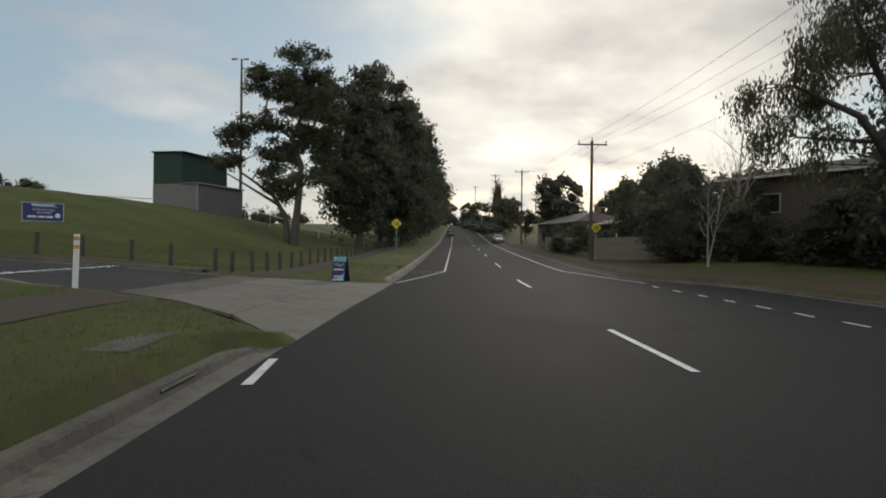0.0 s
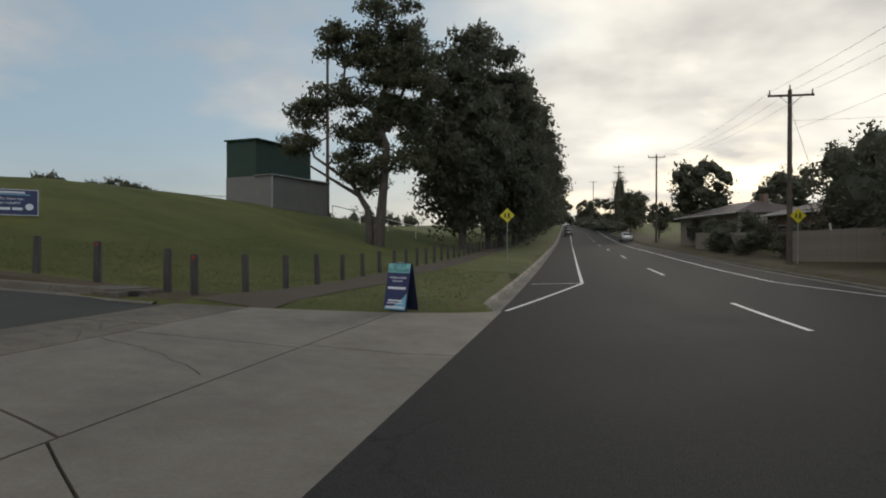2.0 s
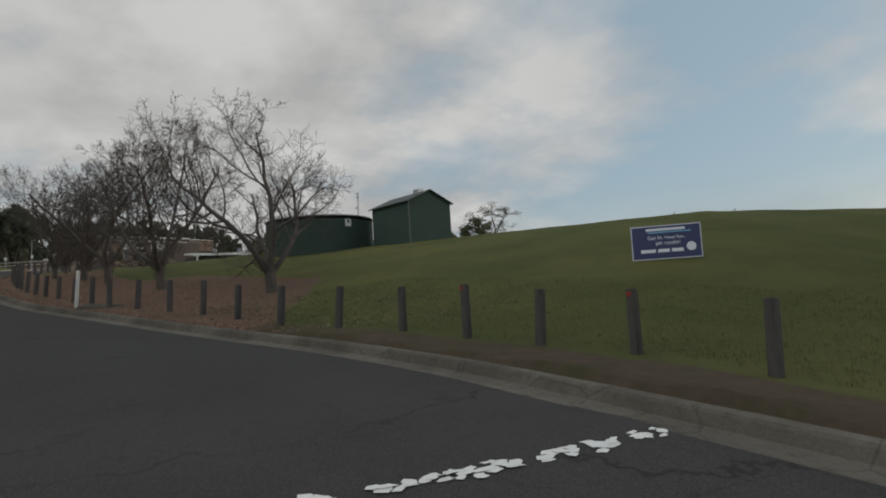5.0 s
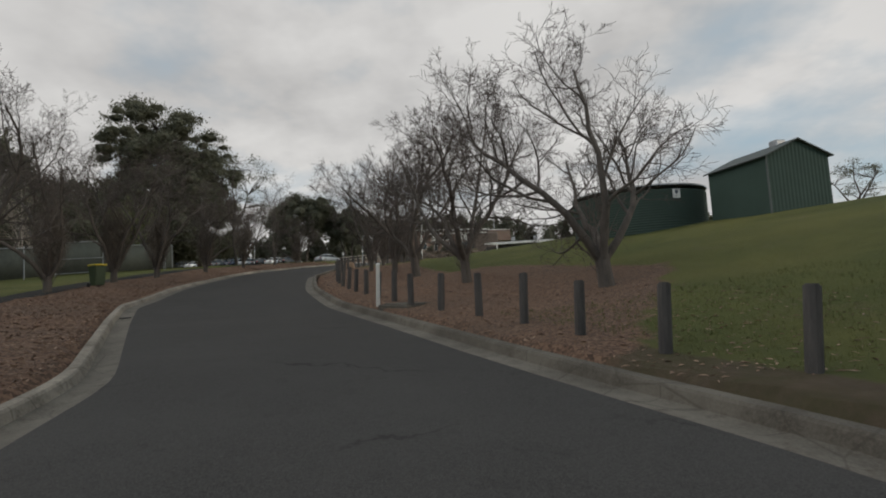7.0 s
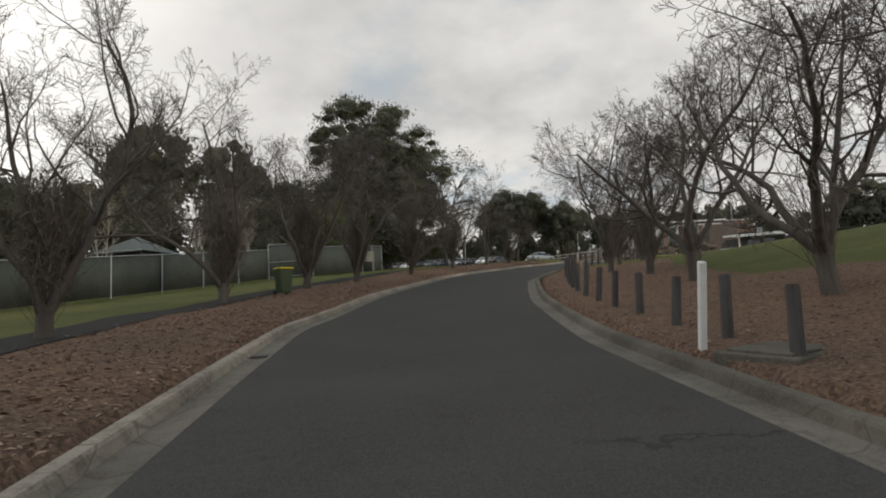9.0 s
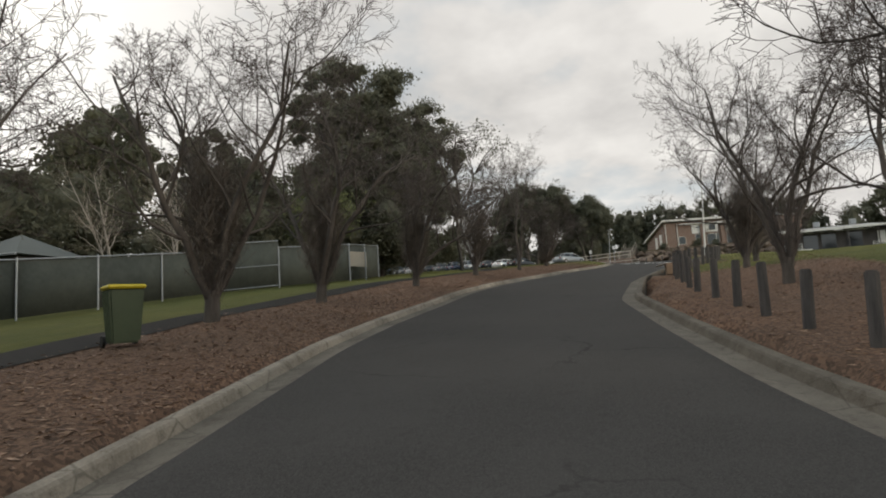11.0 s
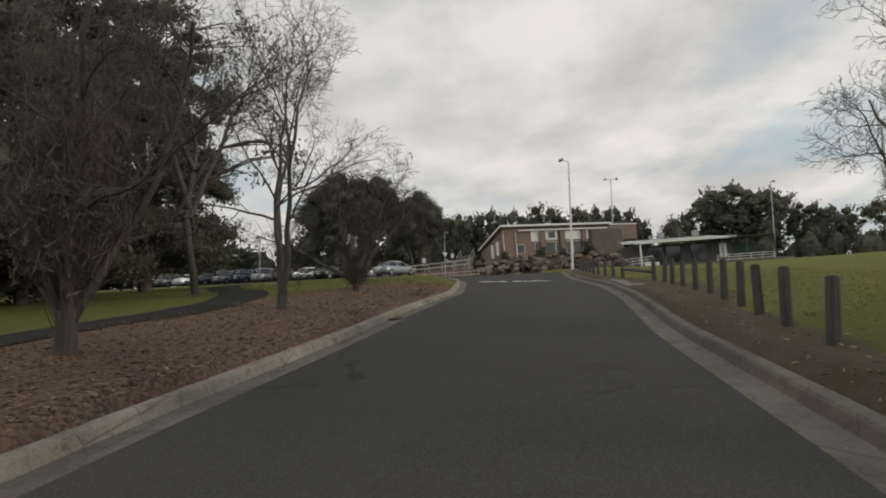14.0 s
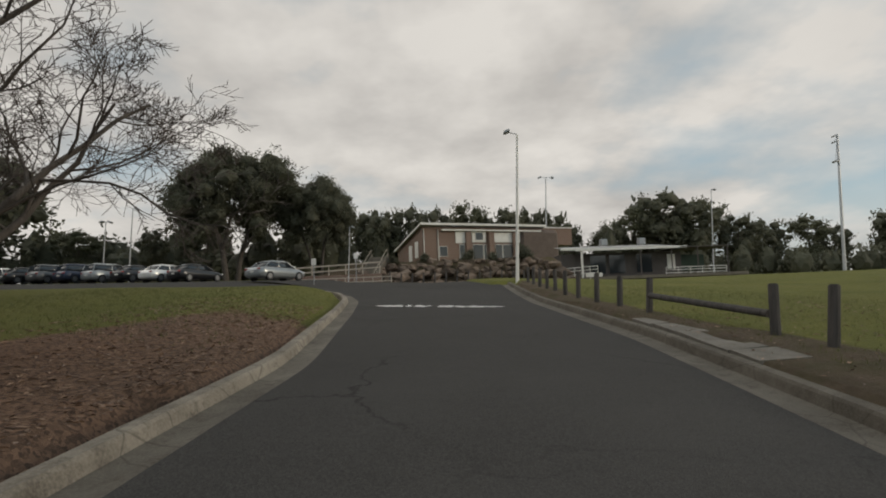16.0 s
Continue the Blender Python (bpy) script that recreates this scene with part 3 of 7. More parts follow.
def build_markings():
    c = 3.42
    for a, b in ((7.4, 11.3), (23.9, 29.2), (41.5, 47.4), (60, 65), (78, 83), (97, 102), (116, 121), (136, 141), (156, 161)):
        off = -.25 if a < 20 else -.05 if a < 40 else .1
        paint_mark("centre_dash", [(c + off, a), (c + off + .02, b)], .12, "worn white centre dash on the asphalt")
    paint_mark("edge_line", [(-.32, 36.4), (-.3, 60), (-.3, 300)], .12, "worn white edge line along the parking lane")
    paint_mark("edge_line", [(-2.35, 26.9), (-.32, 36.4)], .12, "white line slanting from the kerb to the lane edge")
    paint_mark("edge_line", [(-2.3, 36.1), (-.32, 36.4)], .10, "white line across the end of the parking lane")
    paint_mark("edge_line", [(-2.2, 6.7), (-2.35, 8.3)], .13, "short white dash beside the gutter")
    paint_mark("edge_line", [(9.6, 29.0), (7.25, 38.4), (7.15, 60), (7.1, 300)], .12, "worn white edge line on the far side of the road")
    for a in (11.2, 12.7, 14.6, 16.6, 18.7, 20.8, 23.2, 25.8):
        paint_mark("edge_dash", [(9.15, a), (9.2, a + .9)], .12, "short white dash across the turning lane")


def build_apron():
    """Concrete crossing between the road and the drive, with its joints."""
    tagged(new("concrete_apron"), "pale concrete driveway crossing with saw-cut joints", "driveway crossing", kind="structure")
    apron = bpy.data.objects["concrete_apron"]
    line_x = (-7.9, -6.2, -4.45, -3.2, -2.46)
    line_a, line_b = (14.4, 13.9, 12.5, 10.7, 9.6), (22.2, 23.1, 24.4, 25.7, 26.9)

    def z(x, y):
        f = (-2.46 - x) / 5.44
        return (float(road_z(y)) - .07) * (1 - f) + (float(drive_surface(-7.9, y)) + .012) * f

    for x0, x1, mat, cuts in ((-2.46, -4.42, CONCRETE, (0, .28, .64, 1)), (-4.42, -6.75, CONCRETE, (0, .29, .62, 1)), (-6.75, -7.9, AGGREGATE, (0, .34, .7, 1))):
        for f0, f1 in zip(cuts, cuts[1:]):
            n = 5
            vs, fs = [], []
            for i in range(n + 1):
                for j in range(n + 1):
                    x = x0 + (x1 - x0) * i / n
                    a, b = float(np.interp(x, line_x, line_a)), float(np.interp(x, line_x, line_b))
                    y = a + (b - a) * (f0 + (f1 - f0) * j / n)
                    gx = .016 if i == 0 and x0 < -3 else -.016 if i == n and x1 > -7 else 0
                    gy = .016 if j == 0 and f0 else -.016 if j == n and f1 < 1 else 0
                    vs.append((x - gx + float(bend(y)) * (1 - (-2.46 - x) / 5.44), y + gy, z(x, y)))
            for i in range(n):
                for j in range(n):
                    k = i * (n + 1) + j
                    fs.append((k, k + n + 1, k + n + 2, k + 1))
            me = mesh_of("slab", vs, fs, mat)
            ob = part("slab", me, None, apron)
            md = ob.modifiers.new("thick", "SOLIDIFY")
            md.thickness, md.offset = .07, 1 if me.polygons[0].normal.z < 0 else -1
    # a bent crack from the joint across one slab
    rnd = random.Random(2)
    for x0, y0, x1, y1 in ((-6.7, 18.9, -4.6, 17.9), (-4.4, 21.9, -2.7, 22.6)):
        vs, fs = [], []
        for i in range(15):
            f = i / 14
            x, y = x0 + (x1 - x0) * f + rnd.uniform(-.03, .03), y0 + (y1 - y0) * f + .22 * math.sin(f * 3.1) + rnd.uniform(-.04, .04)
            hw = .012 * rnd.uniform(.5, 1.3)
            vs += [(x, y - hw, z(x, y) + .004), (x, y + hw, z(x, y) + .004)]
            if i:
                fs.append((2 * i - 2, 2 * i, 2 * i + 1, 2 * i - 1))
        part("crack", mesh_of("crack", vs, fs, CRACK), None, apron, "dark bent crack")


build_ground()
build_roads()
build_car_park()
build_kerbs()
build_markings()
build_apron()
footline = [(-7.2 + .012 * max(0, y - 25), y) for y in list(np.arange(-60, 13.6, 1.0))]
strip("footpath_south", footline, 1.5, PATHWAY, "brown-grey asphalt footpath along the grass verge", "footpath")
strip("footpath_north", [(-7.1 + .015 * max(0, y - 25), y) for y in np.arange(22.9, 140, 1.0)], 1.55, PATHWAY, "brown-grey asphalt footpath beside the row of bollards", "footpath")
# path beyond the mulch bed
strip("footpath_park", [(x, float(left_y(x)) - 5.1 + .9 * smooth((-55 - x) / 20) - 10.3 * smooth((-64 - x) / 26)) for x in np.arange(-20, -91.5, -.8)], 1.7, ASPHALT, "dark asphalt path between grass and bark mulch", "footpath")

# ---- posts and signs ----
def text_mesh(name, body, size, mat, parent, at, turn):
    cu = bpy.data.curves.new(name, "FONT")
    cu.body, cu.size, cu.align_x, cu.align_y = body, size, "CENTER", "CENTER"
    cu.extrude = .002
    tmp = bpy.data.objects.new(name, cu)
    scene.collection.objects.link(tmp)
    me = bpy.data.meshes.new_from_object(tmp.evaluated_get(bpy.context.evaluated_depsgraph_get()))
    bpy.data.objects.remove(tmp)
    me.materials.clear()
    me.materials.append(mat)
    ob = part(name, me, None, parent)
    ob.matrix_basis = pose(*at, *turn)
    return ob


def post_mesh():
    bm = bmesh.new()
    cyl(bm, .085, .08, 1.02, (0, 0, .40), 10)
    top = [e for e in bm.edges if all(v.co.z > .85 for v in e.verts)]
    bmesh.ops.bevel(bm, geom=top, offset=.018, segments=2, affect="EDGES")
    for v in bm.verts:
        v.co.x += .006 * noise.noise(v.co * 4)
        v.co.y += .006 * noise.noise(v.co * 5)
    me = bpy.data.meshes.new("post")
    bm.to_mesh(me)
    bm.free()
    me.materials.append(TIMBER)
    return me


POST = post_mesh()


def square_to_slope(x):
    """Degrees by which uprights stand square to the drive's crossfall."""
    return -2.9 * float(smooth((-12 - x) / 12))


def bollard(x, y, red=False, lean=0.0, turn=0.0, tall=1.0, face=0.0):
    ob = thing("bollard", (x, y, ground_z(x, y)), "weathered grey round timber bollard" + (" with a red reflector" if red else " set in the ground"), "bollard", "timber bollards")
    ob.matrix_basis = pose(x, y, ground_z(x, y) - .02, square_to_slope(x), 0, 0) @ pose(0, 0, 0, lean, lean * .6, turn) @ Matrix.Diagonal((1, 1, tall, 1))
    part("post", POST, None, ob)
    if red:
        bm = bmesh.new()
        a = radians(face - turn)
        box(bm, (.06, .012, .06), (math.cos(a) * .084, math.sin(a) * .084, .84), .003, Matrix.Rotation(a + math.pi / 2, 4, "Z"))
        part("reflector", bm, RED, ob, "red reflector plate")
    return ob


def build_bollards():
    rnd = random.Random(4)
    for i in range(26):
        y = 25.0 + 2.05 * i
        bollard(-8.15 + float(bend(y)) * .7, y, False, rnd.uniform(-2, 2), rnd.uniform(0, 360), rnd.uniform(.95, 1.04))
    row = [(-8.3, 23.45, True), (-9.0, 23.55, False), (-10.87, 23.75, True), (-12.45, 23.75, False), (-14.25, 23.5, True), (-15.75, 23.0, False), (-17.2, 22.5, True), (-18.7, 21.9, False), (-20.2, 21.05, False), (-21.8, 20.15, False), (-23.45, 19.4, False), (-25.2, 18.7, False), (-26.7, 17.9, False), (-28.2, 17.02, False), (-29.8, 16.15, False), (-31.4, 15.5, False), (-33.0, 14.78, False), (-35.0, 14.03, False), (-36.75, 13.32, False)]
    x = -38.35
    while x > -68.5:
        row.append((x, float(right_y(x)) + 1.6 + .25 * float(smooth((-42 - x) / 8)) - .3 * float(smooth((-51 - x) / 5)) + .5 * float(smooth((-60 - x) / 8)), False))
        x -= 1.64
    for x in (-69.7, -71.6, -73.3, -74.9, -76.25):
        row.append((x, float(right_y(x)) + 2.15, False))
    row.append((-77.6, 10.85, False))
    x = -82.3
    while x > -101.5:
        row.append((x, float(right_y(x)) + 1.65 - .02 * (-82.3 - x), False))
        x -= 2.0
    for x, y, red in row:
        bollard(x, y, red, rnd.uniform(-2.5, 2.5), rnd.uniform(0, 360), rnd.uniform(.95, 1.04), -70)
    a, b = Vector((-77.7, 10.83, 0)), Vector((-82.2, 10.5, 0))
    a.z, b.z = ground_z(a.x, a.y) + .36, ground_z(b.x, b.y) + .42
    ob = thing("timber_rail", (a + b) / 2, "weathered timber log rail between two bollards", "rail")
    bm = rod(bmesh.new(), a - (a + b) / 2, b - (a + b) / 2, .07, 10)
    part("log", bm, TIMBER, ob)


def marker_post(x, y, h, lean, label, bands=False):
    ob = thing("marker_post", (x, y, ground_z(x, y)), label, "marker post")
    ob.matrix_basis = pose(x, y, ground_z(x, y) - .03, 0, lean, 20)
    bm = box(bmesh.new(), (.115, .085, h), (0, 0, h / 2), .008)
    part("post", bm, WHITE, ob)
    if bands:
        for z in (h - .10, h - .30):
            part("band", box(bmesh.new(), (.121, .091, .09), (0, 0, z), .004), ORANGE, ob, "faded orange band")
    return ob


ORANGE = plain("orange_band", (.52, .30, .08), (.40, .22, .06), .5, relief=0)
TEAL = plain("teal_vinyl", (.24, .58, .56), (.20, .50, .50), .45, relief=0)
NAVY = plain("navy_vinyl", (.036, .044, .125), (.030, .036, .10), .4, relief=0)
SKYBLUE = plain("light_blue_vinyl", (.20, .46, .62), (.15, .36, .52), .4, relief=0)
INK = plain("dark_ink", (.02, .03, .07), (.03, .03, .06), .5, relief=0)
PALEINK = plain("white_ink", (.72, .74, .78), (.6, .62, .66), .5, relief=0)
CARD = plain("cardboard", (.40, .285, .195), (.30, .21, .14), .85, 2, 30, relief=.1)


def bars(parent, rows, mat, y, turn):
    """Plain bars in place of writing: (centre x, centre z, width, height)."""
    for cx, cz, wd, ht in rows:
        ob = part("text_bar", box(bmesh.new(), (wd, .003, ht), (0, 0, 0)), mat, parent)
        ob.matrix_basis = turn @ pose(cx, y, cz)


def a_frame_sign():
    x, y = -4.3, 25.05
    ob = thing("a_frame_sign", (x, y, ground_z(x, y)), "blue and teal A-frame fitness advertising board standing on grass", "sign", turn=-25)
    for s in (-1, 1):
        t = Matrix.Translation((0, s * .22, .02)) @ Matrix.Rotation(radians(s * 11), 4, "X")
        bd = part("board", box(bmesh.new(), (.64, .022, 1.06), (0, 0, .53), .004), INK, ob, "dark board edge")
        bd.matrix_basis = t
    t = Matrix.Translation((0, -.22, .02)) @ Matrix.Rotation(radians(-11), 4, "X")
    for name, z0, z1, mat in (("header", .84, 1.05, TEAL), ("panel", .02, .84, NAVY)):
        p = part(name, box(bmesh.new(), (.62, .004, z1 - z0 - .004), (0, -.0135, (z0 + z1) / 2)), mat, ob)
        p.matrix_basis = t
    bm = bmesh.new()
    vs = [bm.verts.new((-.30 + .6 * i / 10, -.0172, .06 + .34 * (i / 10) ** 2.2)) for i in range(11)] + [bm.verts.new((.30, -.0172, .03)), bm.verts.new((-.30, -.0172, .03))]
    bm.faces.new(vs)
    sw = part("swoosh", bm, SKYBLUE, ob, "light blue curved corner")
    sw.matrix_basis = t
    for body, z, size, mat in (("GET FIT", .995, .115, INK), ("OUTDOORS!", .895, .105, INK), ("All fitness levels", .735, .075, PALEINK), ("welcome.", .66, .075, PALEINK)):
        e = text_mesh("lettering", body, size, mat, ob, (0, 0, 0), (0, 0, 0))
        e.matrix_basis = t @ pose(0, -.018, z, 90, 0, 0)
    bars(ob, [(0, .50, .50, .055)], PALEINK, -.018, t)
    bars(ob, [(0, .225, .40, .035), (0, .17, .44, .022), (0, .08, .52, .04)], PALEINK, -.0195, t)
    hd = part("handle", rod(bmesh.new(), (-.06, 0, 1.07), (.06, 0, 1.07), .012), GALV, ob)


def bank_sign():
    x, y = -20.7, 30.75
    z = ground_z(x, y) - .12
    ob = thing("banner_sign", (x, y, z), "navy blue fitness advertising board on the grass bank", "sign", turn=51)
    part("board", box(bmesh.new(), (1.90, .03, .98), (0, 0, .62), .004), GALV, ob)
    part("panel", box(bmesh.new(), (1.88, .004, .96), (0, -.018, .62)), NAVY, ob)
    for s in (-.7, .7):
        part("leg", box(bmesh.new(), (.07, .07, 1.3), (s, .05, .35)), TIMBER, ob)
    t = Matrix.Identity(4)
    bars(ob, [(.0, .985, 1.05, .07)], PALEINK, -.022, t)
    part("stripe", box(bmesh.new(), (1.15, .004, .035), (.1, -.0215, .905)), SKYBLUE, ob)
    for wd, ht, cx, cz in ((1.86, .018, 0, 1.088), (1.86, .018, 0, .152), (.018, .93, -.925, .62), (.018, .93, .925, .62)):
        part("border", box(bmesh.new(), (wd, .004, ht), (cx, -.0215, cz)), PALEINK, ob, "thin pale border line")
    for body, zz, xx in (("Get fit, have fun,", .75, .0), ("get results!", .60, .05)):
        text_mesh("lettering", body, .15, PALEINK, ob, (xx, -.022, zz), (90, 0, 0))
    bars(ob, [(-.50, .38, .40, .095), (-.08, .38, .31, .095), (.29, .38, .31, .095)], PALEINK, -.022, t)
    c = part("roundel", cyl(bmesh.new(), .125, .125, .006, (.66, -.024, .46), 24, Matrix.Rotation(math.pi / 2, 4, "X")), PALEINK, ob, "pale round emblem")


def warning_sign(x, y, zc, turn):
    z = ground_z(x, y)
    ob = thing("warning_sign", (x, y, z), "yellow diamond warning sign on a grey steel post", "road sign", "warning signs", turn=turn)
    h = zc - z
    part("post", cyl(bmesh.new(), .03, .03, h + .5, (0, .03, (h + .5) / 2 - .1), 10), GALV, ob)
    r45 = Matrix.Rotation(math.pi / 4, 4, "Y")
    part("plate", box(bmesh.new(), (.62, .006, .62), (0, 0, h), 0, r45), YELLOW, ob)
    for sx, sc in ((-.12, .8), (.1, 1.0)):
        bm = bmesh.new()
        box(bm, (.10 * sc, .006, .26 * sc), (sx, -.007, h + .02), .03 * sc)
        box(bm, (.05 * sc, .006, .16 * sc), (sx - .05 * sc, -.007, h - .13 * sc), .01, Matrix.Rotation(radians(18), 4, "Y"))
        box(bm, (.05 * sc, .006, .16 * sc), (sx + .05 * sc, -.007, h - .13 * sc), .01, Matrix.Rotation(radians(-18), 4, "Y"))
        part("symbol", bm, BLACK, ob, "black symbol")


def pit(name, x, y, turn, size, label, up=.0, tilt=0.0):
    ob = thing(name, (x, y, ground_z(x, y)), label, "drain pit", turn=turn)
    ob.matrix_basis = pose(x, y, ground_z(x, y), tilt, 0, turn)
    part("lid", box(bmesh.new(), (size[0], size[1], .10), (0, 0, up), .015), KERB_DARK, ob)
    part("surround", box(bmesh.new(), (size[0] + .25, size[1] + .22, .60), (0, 0, up - .29), .02), KERB_DARK, ob)


def wheelie_bin(x, y, turn):
    ob = thing("wheelie_bin", (x, y, ground_z(x, y)), "dark green wheelie bin with a yellow lid on bark mulch", "bin", turn=turn)
    bm = bmesh.new()
    cyl(bm, .30, .38, .88, (0, 0, .50), 4, Matrix.Rotation(math.pi / 4, 4, "Z"))
    bmesh.ops.bevel(bm, geom=list(bm.edges), offset=.03, segments=2, affect="EDGES")
    part("body", bm, BINGREEN, ob)
    part("lid", box(bmesh.new(), (.58, .62, .07), (0, -.02, .975), .03), BINYELLOW, ob, "yellow lid")
    part("handle", rod(bmesh.new(), (-.22, .34, .95), (.22, .34, .95), .018), BINGREEN, ob)
    for s in (-.24, .24):
        part("wheel", cyl(bmesh.new(), .10, .10, .05, (s, .27, .10), 16, Matrix.Rotation(math.pi / 2, 4, "Y")), BLACK, ob)


BINGREEN = plain("bin_green", (.035, .055, .022), (.028, .045, .02), .5, relief=.02)
BINYELLOW = plain("bin_yellow", (.55, .44, .02), (.48, .38, .02), .45, relief=.02)


def cardboard_box():
    x, y = -57.7, 8.8
    ob = thing("cardboard_box", (x, y, ground_z(x, y)), "crushed brown cardboard carton lying beside the bollards", "carton", turn=6)
    bm = bmesh.new()
    box(bm, (1.0, .55, .42), (0, 0, .19), .01)
    for v in bm.verts:
        if v.co.z > .3:
            v.co.x += .14
            v.co.z -= .07 * (v.co.x < 0)
    part("carton", bm, CARD, ob)
    part("flap", box(bmesh.new(), (.45, .02, .30), (.2, -.29, .26), .002, Matrix.Rotation(radians(12), 4, "X")), CARD, ob)
    part("lid", box(bmesh.new(), (.9, .42, .014), (.08, -.43, .37), .002, Matrix.Rotation(radians(13), 4, "X")), RENDERED, ob, "pale inside of the opened lid")
    part("tape", box(bmesh.new(), (.8, .06, .004), (.12, 0, .412), 0, Matrix.Rotation(radians(-3), 4, "Y")), PALEINK, ob, "pale packing tape")


def speed_hump(x, turn_in, seed, dense=46, wide=.15):
    """A low asphalt hump across the drive with flaking white marks."""
    a, b = float(left_y(x)) + .15, float(right_y(x)) - .15
    ob = tagged(new("speed_hump"), "low asphalt speed hump with flaking white paint", "speed hump", kind="structure")
    rows = []
    for i in range(13):
        dx = -1.1 + 2.2 * i / 12
        rows.append([(x + dx + turn_in * (y - a), y, float(drive_surface(x + dx, y)) - .018 + .07 * math.cos(math.pi / 2 * dx / 1.1) ** 2) for y in np.linspace(a, b, 13)])
    n = 13
    vs = [p for r in rows for p in r]
    fs = [(i * n + j, (i + 1) * n + j, (i + 1) * n + j + 1, i * n + j + 1) for i in range(12) for j in range(12)]
    part("hump", mesh_of("hump", vs, fs, DRIVE, True), None, ob)
    rnd = random.Random(seed)
    y = a + .55
    while y < b - .25:
        ln = min(rnd.uniform(.5, 1.2), b - .05 - y)
        bm = bmesh.new()
        for k in range(int(ln * dense)):
            cy, cx = y + ln * rnd.random(), x + .22 + rnd.gauss(0, wide * .6)
            m = rnd.randint(5, 8)
            pts = []
            for q in range(m):
                an = 2 * math.pi * q / m
                rr = rnd.uniform(.02, .085) * (wide / .15) ** .5
                px_, py_ = cx + rr * math.cos(an), min(max(cy + rr * 1.6 * math.sin(an), a), b)
                base = float(drive_surface(px_, py_)) - .018 + .07 * math.cos(math.pi / 2 * (px_ - x) / 1.1) ** 2
                pts.append(bm.verts.new((px_ + turn_in * (py_ - a), py_, base + .006 + .0004 * k)))
            bm.faces.new(pts)
        bmesh.ops.recalc_face_normals(bm, faces=bm.faces)
        for f in bm.faces:
            if f.normal.z < 0:
                f.normal_flip()
        part("paint_patch", bm, FLAKED, ob)
        y += ln + rnd.uniform(.1, .35)


FLAKED = plain("flaking_paint", (.78, .77, .75), (.62, .61, .59), .7, 6, 40, relief=.1, local=False)


# ---- poles and wires ----
def power_pole(x, y, top, arms, turn=0.0):
    z = ground_z(x, y)
    h = top - z
    ob = thing("power_pole", (x, y, z), "brown timber power pole with crossarm and insulators", "power pole", "power poles", turn=turn)
    part("pole", cyl(bmesh.new(), .17, .11, h + .4, (0, 0, h / 2 - .2), 12), POLEWOOD, ob)
    for k, dz in enumerate(arms):
        part("crossarm", box(bmesh.new(), (2.5, .10, .12), (0, -.14, h - .35 - dz), .01), POLEWOOD, ob)
        part("brace", rod(rod(bmesh.new(), (-.6, -.14, h - .4 - dz), (0, -.12, h - .95 - dz), .018), (.6, -.14, h - .4 - dz), (0, -.12, h - .95 - dz), .018), GALV, ob)
        for sx in (-1.15, -.45, .45, 1.15):
            if abs(sx) > .5 or k:
                bm = cyl(bmesh.new(), .05, .035, .30, (sx, -.14, h - .15 - dz), 8)
                part("insulator", bm, INSUL, ob)
    part("insulator", cyl(bmesh.new(), .05, .035, .30, (0, 0, h + .15), 8), INSUL, ob)
    return ob


INSUL = plain("insulator", (.16, .13, .12), (.10, .09, .085), .4, relief=0)


def wires(ends, label):
    for a, b, sag in ends:
        cu = bpy.data.curves.new("power_line", "CURVE")
        cu.dimensions, cu.bevel_depth, cu.bevel_resolution = "3D", .007, 1
        sp = cu.splines.new("POLY")
        sp.points.add(16)
        A, B = Vector(a), Vector(b)
        for i, p in enumerate(sp.points):
            f = i / 16
            q = A.lerp(B, f)
            p.co = (q.x, q.y, q.z - sag * 4 * f * (1 - f), 1)
        cu.materials.append(BLACK)
        tagged(new("power_line", cu), label, "power line", "power lines")


def light_pole(x, y, top, label, heads, r=.11, mat=None, z=None):
    z = ground_z(x, y) if z is None else z
    h = top - z
    ob = thing("light_pole", (x, y, z), label, "light pole")
    ob.matrix_basis = pose(x, y, z, square_to_slope(x) if x < -60 else 0, 0, 0)
    part("pole", cyl(bmesh.new(), r, r * .55, h + .3, (0, 0, h / 2 - .15), 12), mat or GALV, ob)
    for dx, dy, dz, s in heads:
        bm = box(bmesh.new(), (.55 * s, .35 * s, .16 * s), (dx, dy, h + dz), .03, Matrix.Rotation(radians(25 if dy <= 0 else -25), 4, "X"))
        rod(bm, (0, 0, h), (dx, dy, h + dz), .03)
        part("lamp_head", bm, GALV, ob)
    return ob


build_bollards()
marker_post(-30.6, 15.15, 1.2, 13, "leaning white timber marker post beside the kerb")
marker_post(-8.6, 13.9, 1.3, 1.5, "white roadside marker post with faded orange bands", True)
a_frame_sign()
bank_sign()
warning_sign(-3.8 + .0, 48.2, 3.2, -2)
warning_sign(12.75, 49.6, 3.1, 4)
pit("drain_pit", -4.45, 8.0, 4, (1.1, 1.5), "weathered concrete drain pit lid set in the verge", -.035)
pit("drain_pit", -9.85, 22.95, -10, (1.35, .85), "mossy concrete drain pit lid beside the drive entrance")
pit("drain_pit", -30.35, 16.05, -29, (1.3, .75), "tilted concrete drain pit lid beside the white post", -.01, -4)
def kerb_inlet(x, y, z, turn, label):
    """A black block for the shade inside a kerb slot, under a concrete lintel."""
    ob = thing("kerb_inlet", (x, y, z), label, "drain inlet", "kerb inlets", turn=turn)
    part("slot", box(bmesh.new(), (.85, .06, .075), (0, 0, .060), .004), BLACK, ob, "black block for the shaded drain opening")
    part("lintel", box(bmesh.new(), (1.1, .16, .035), (0, .075, .122), .010), KERB_DARK, ob)


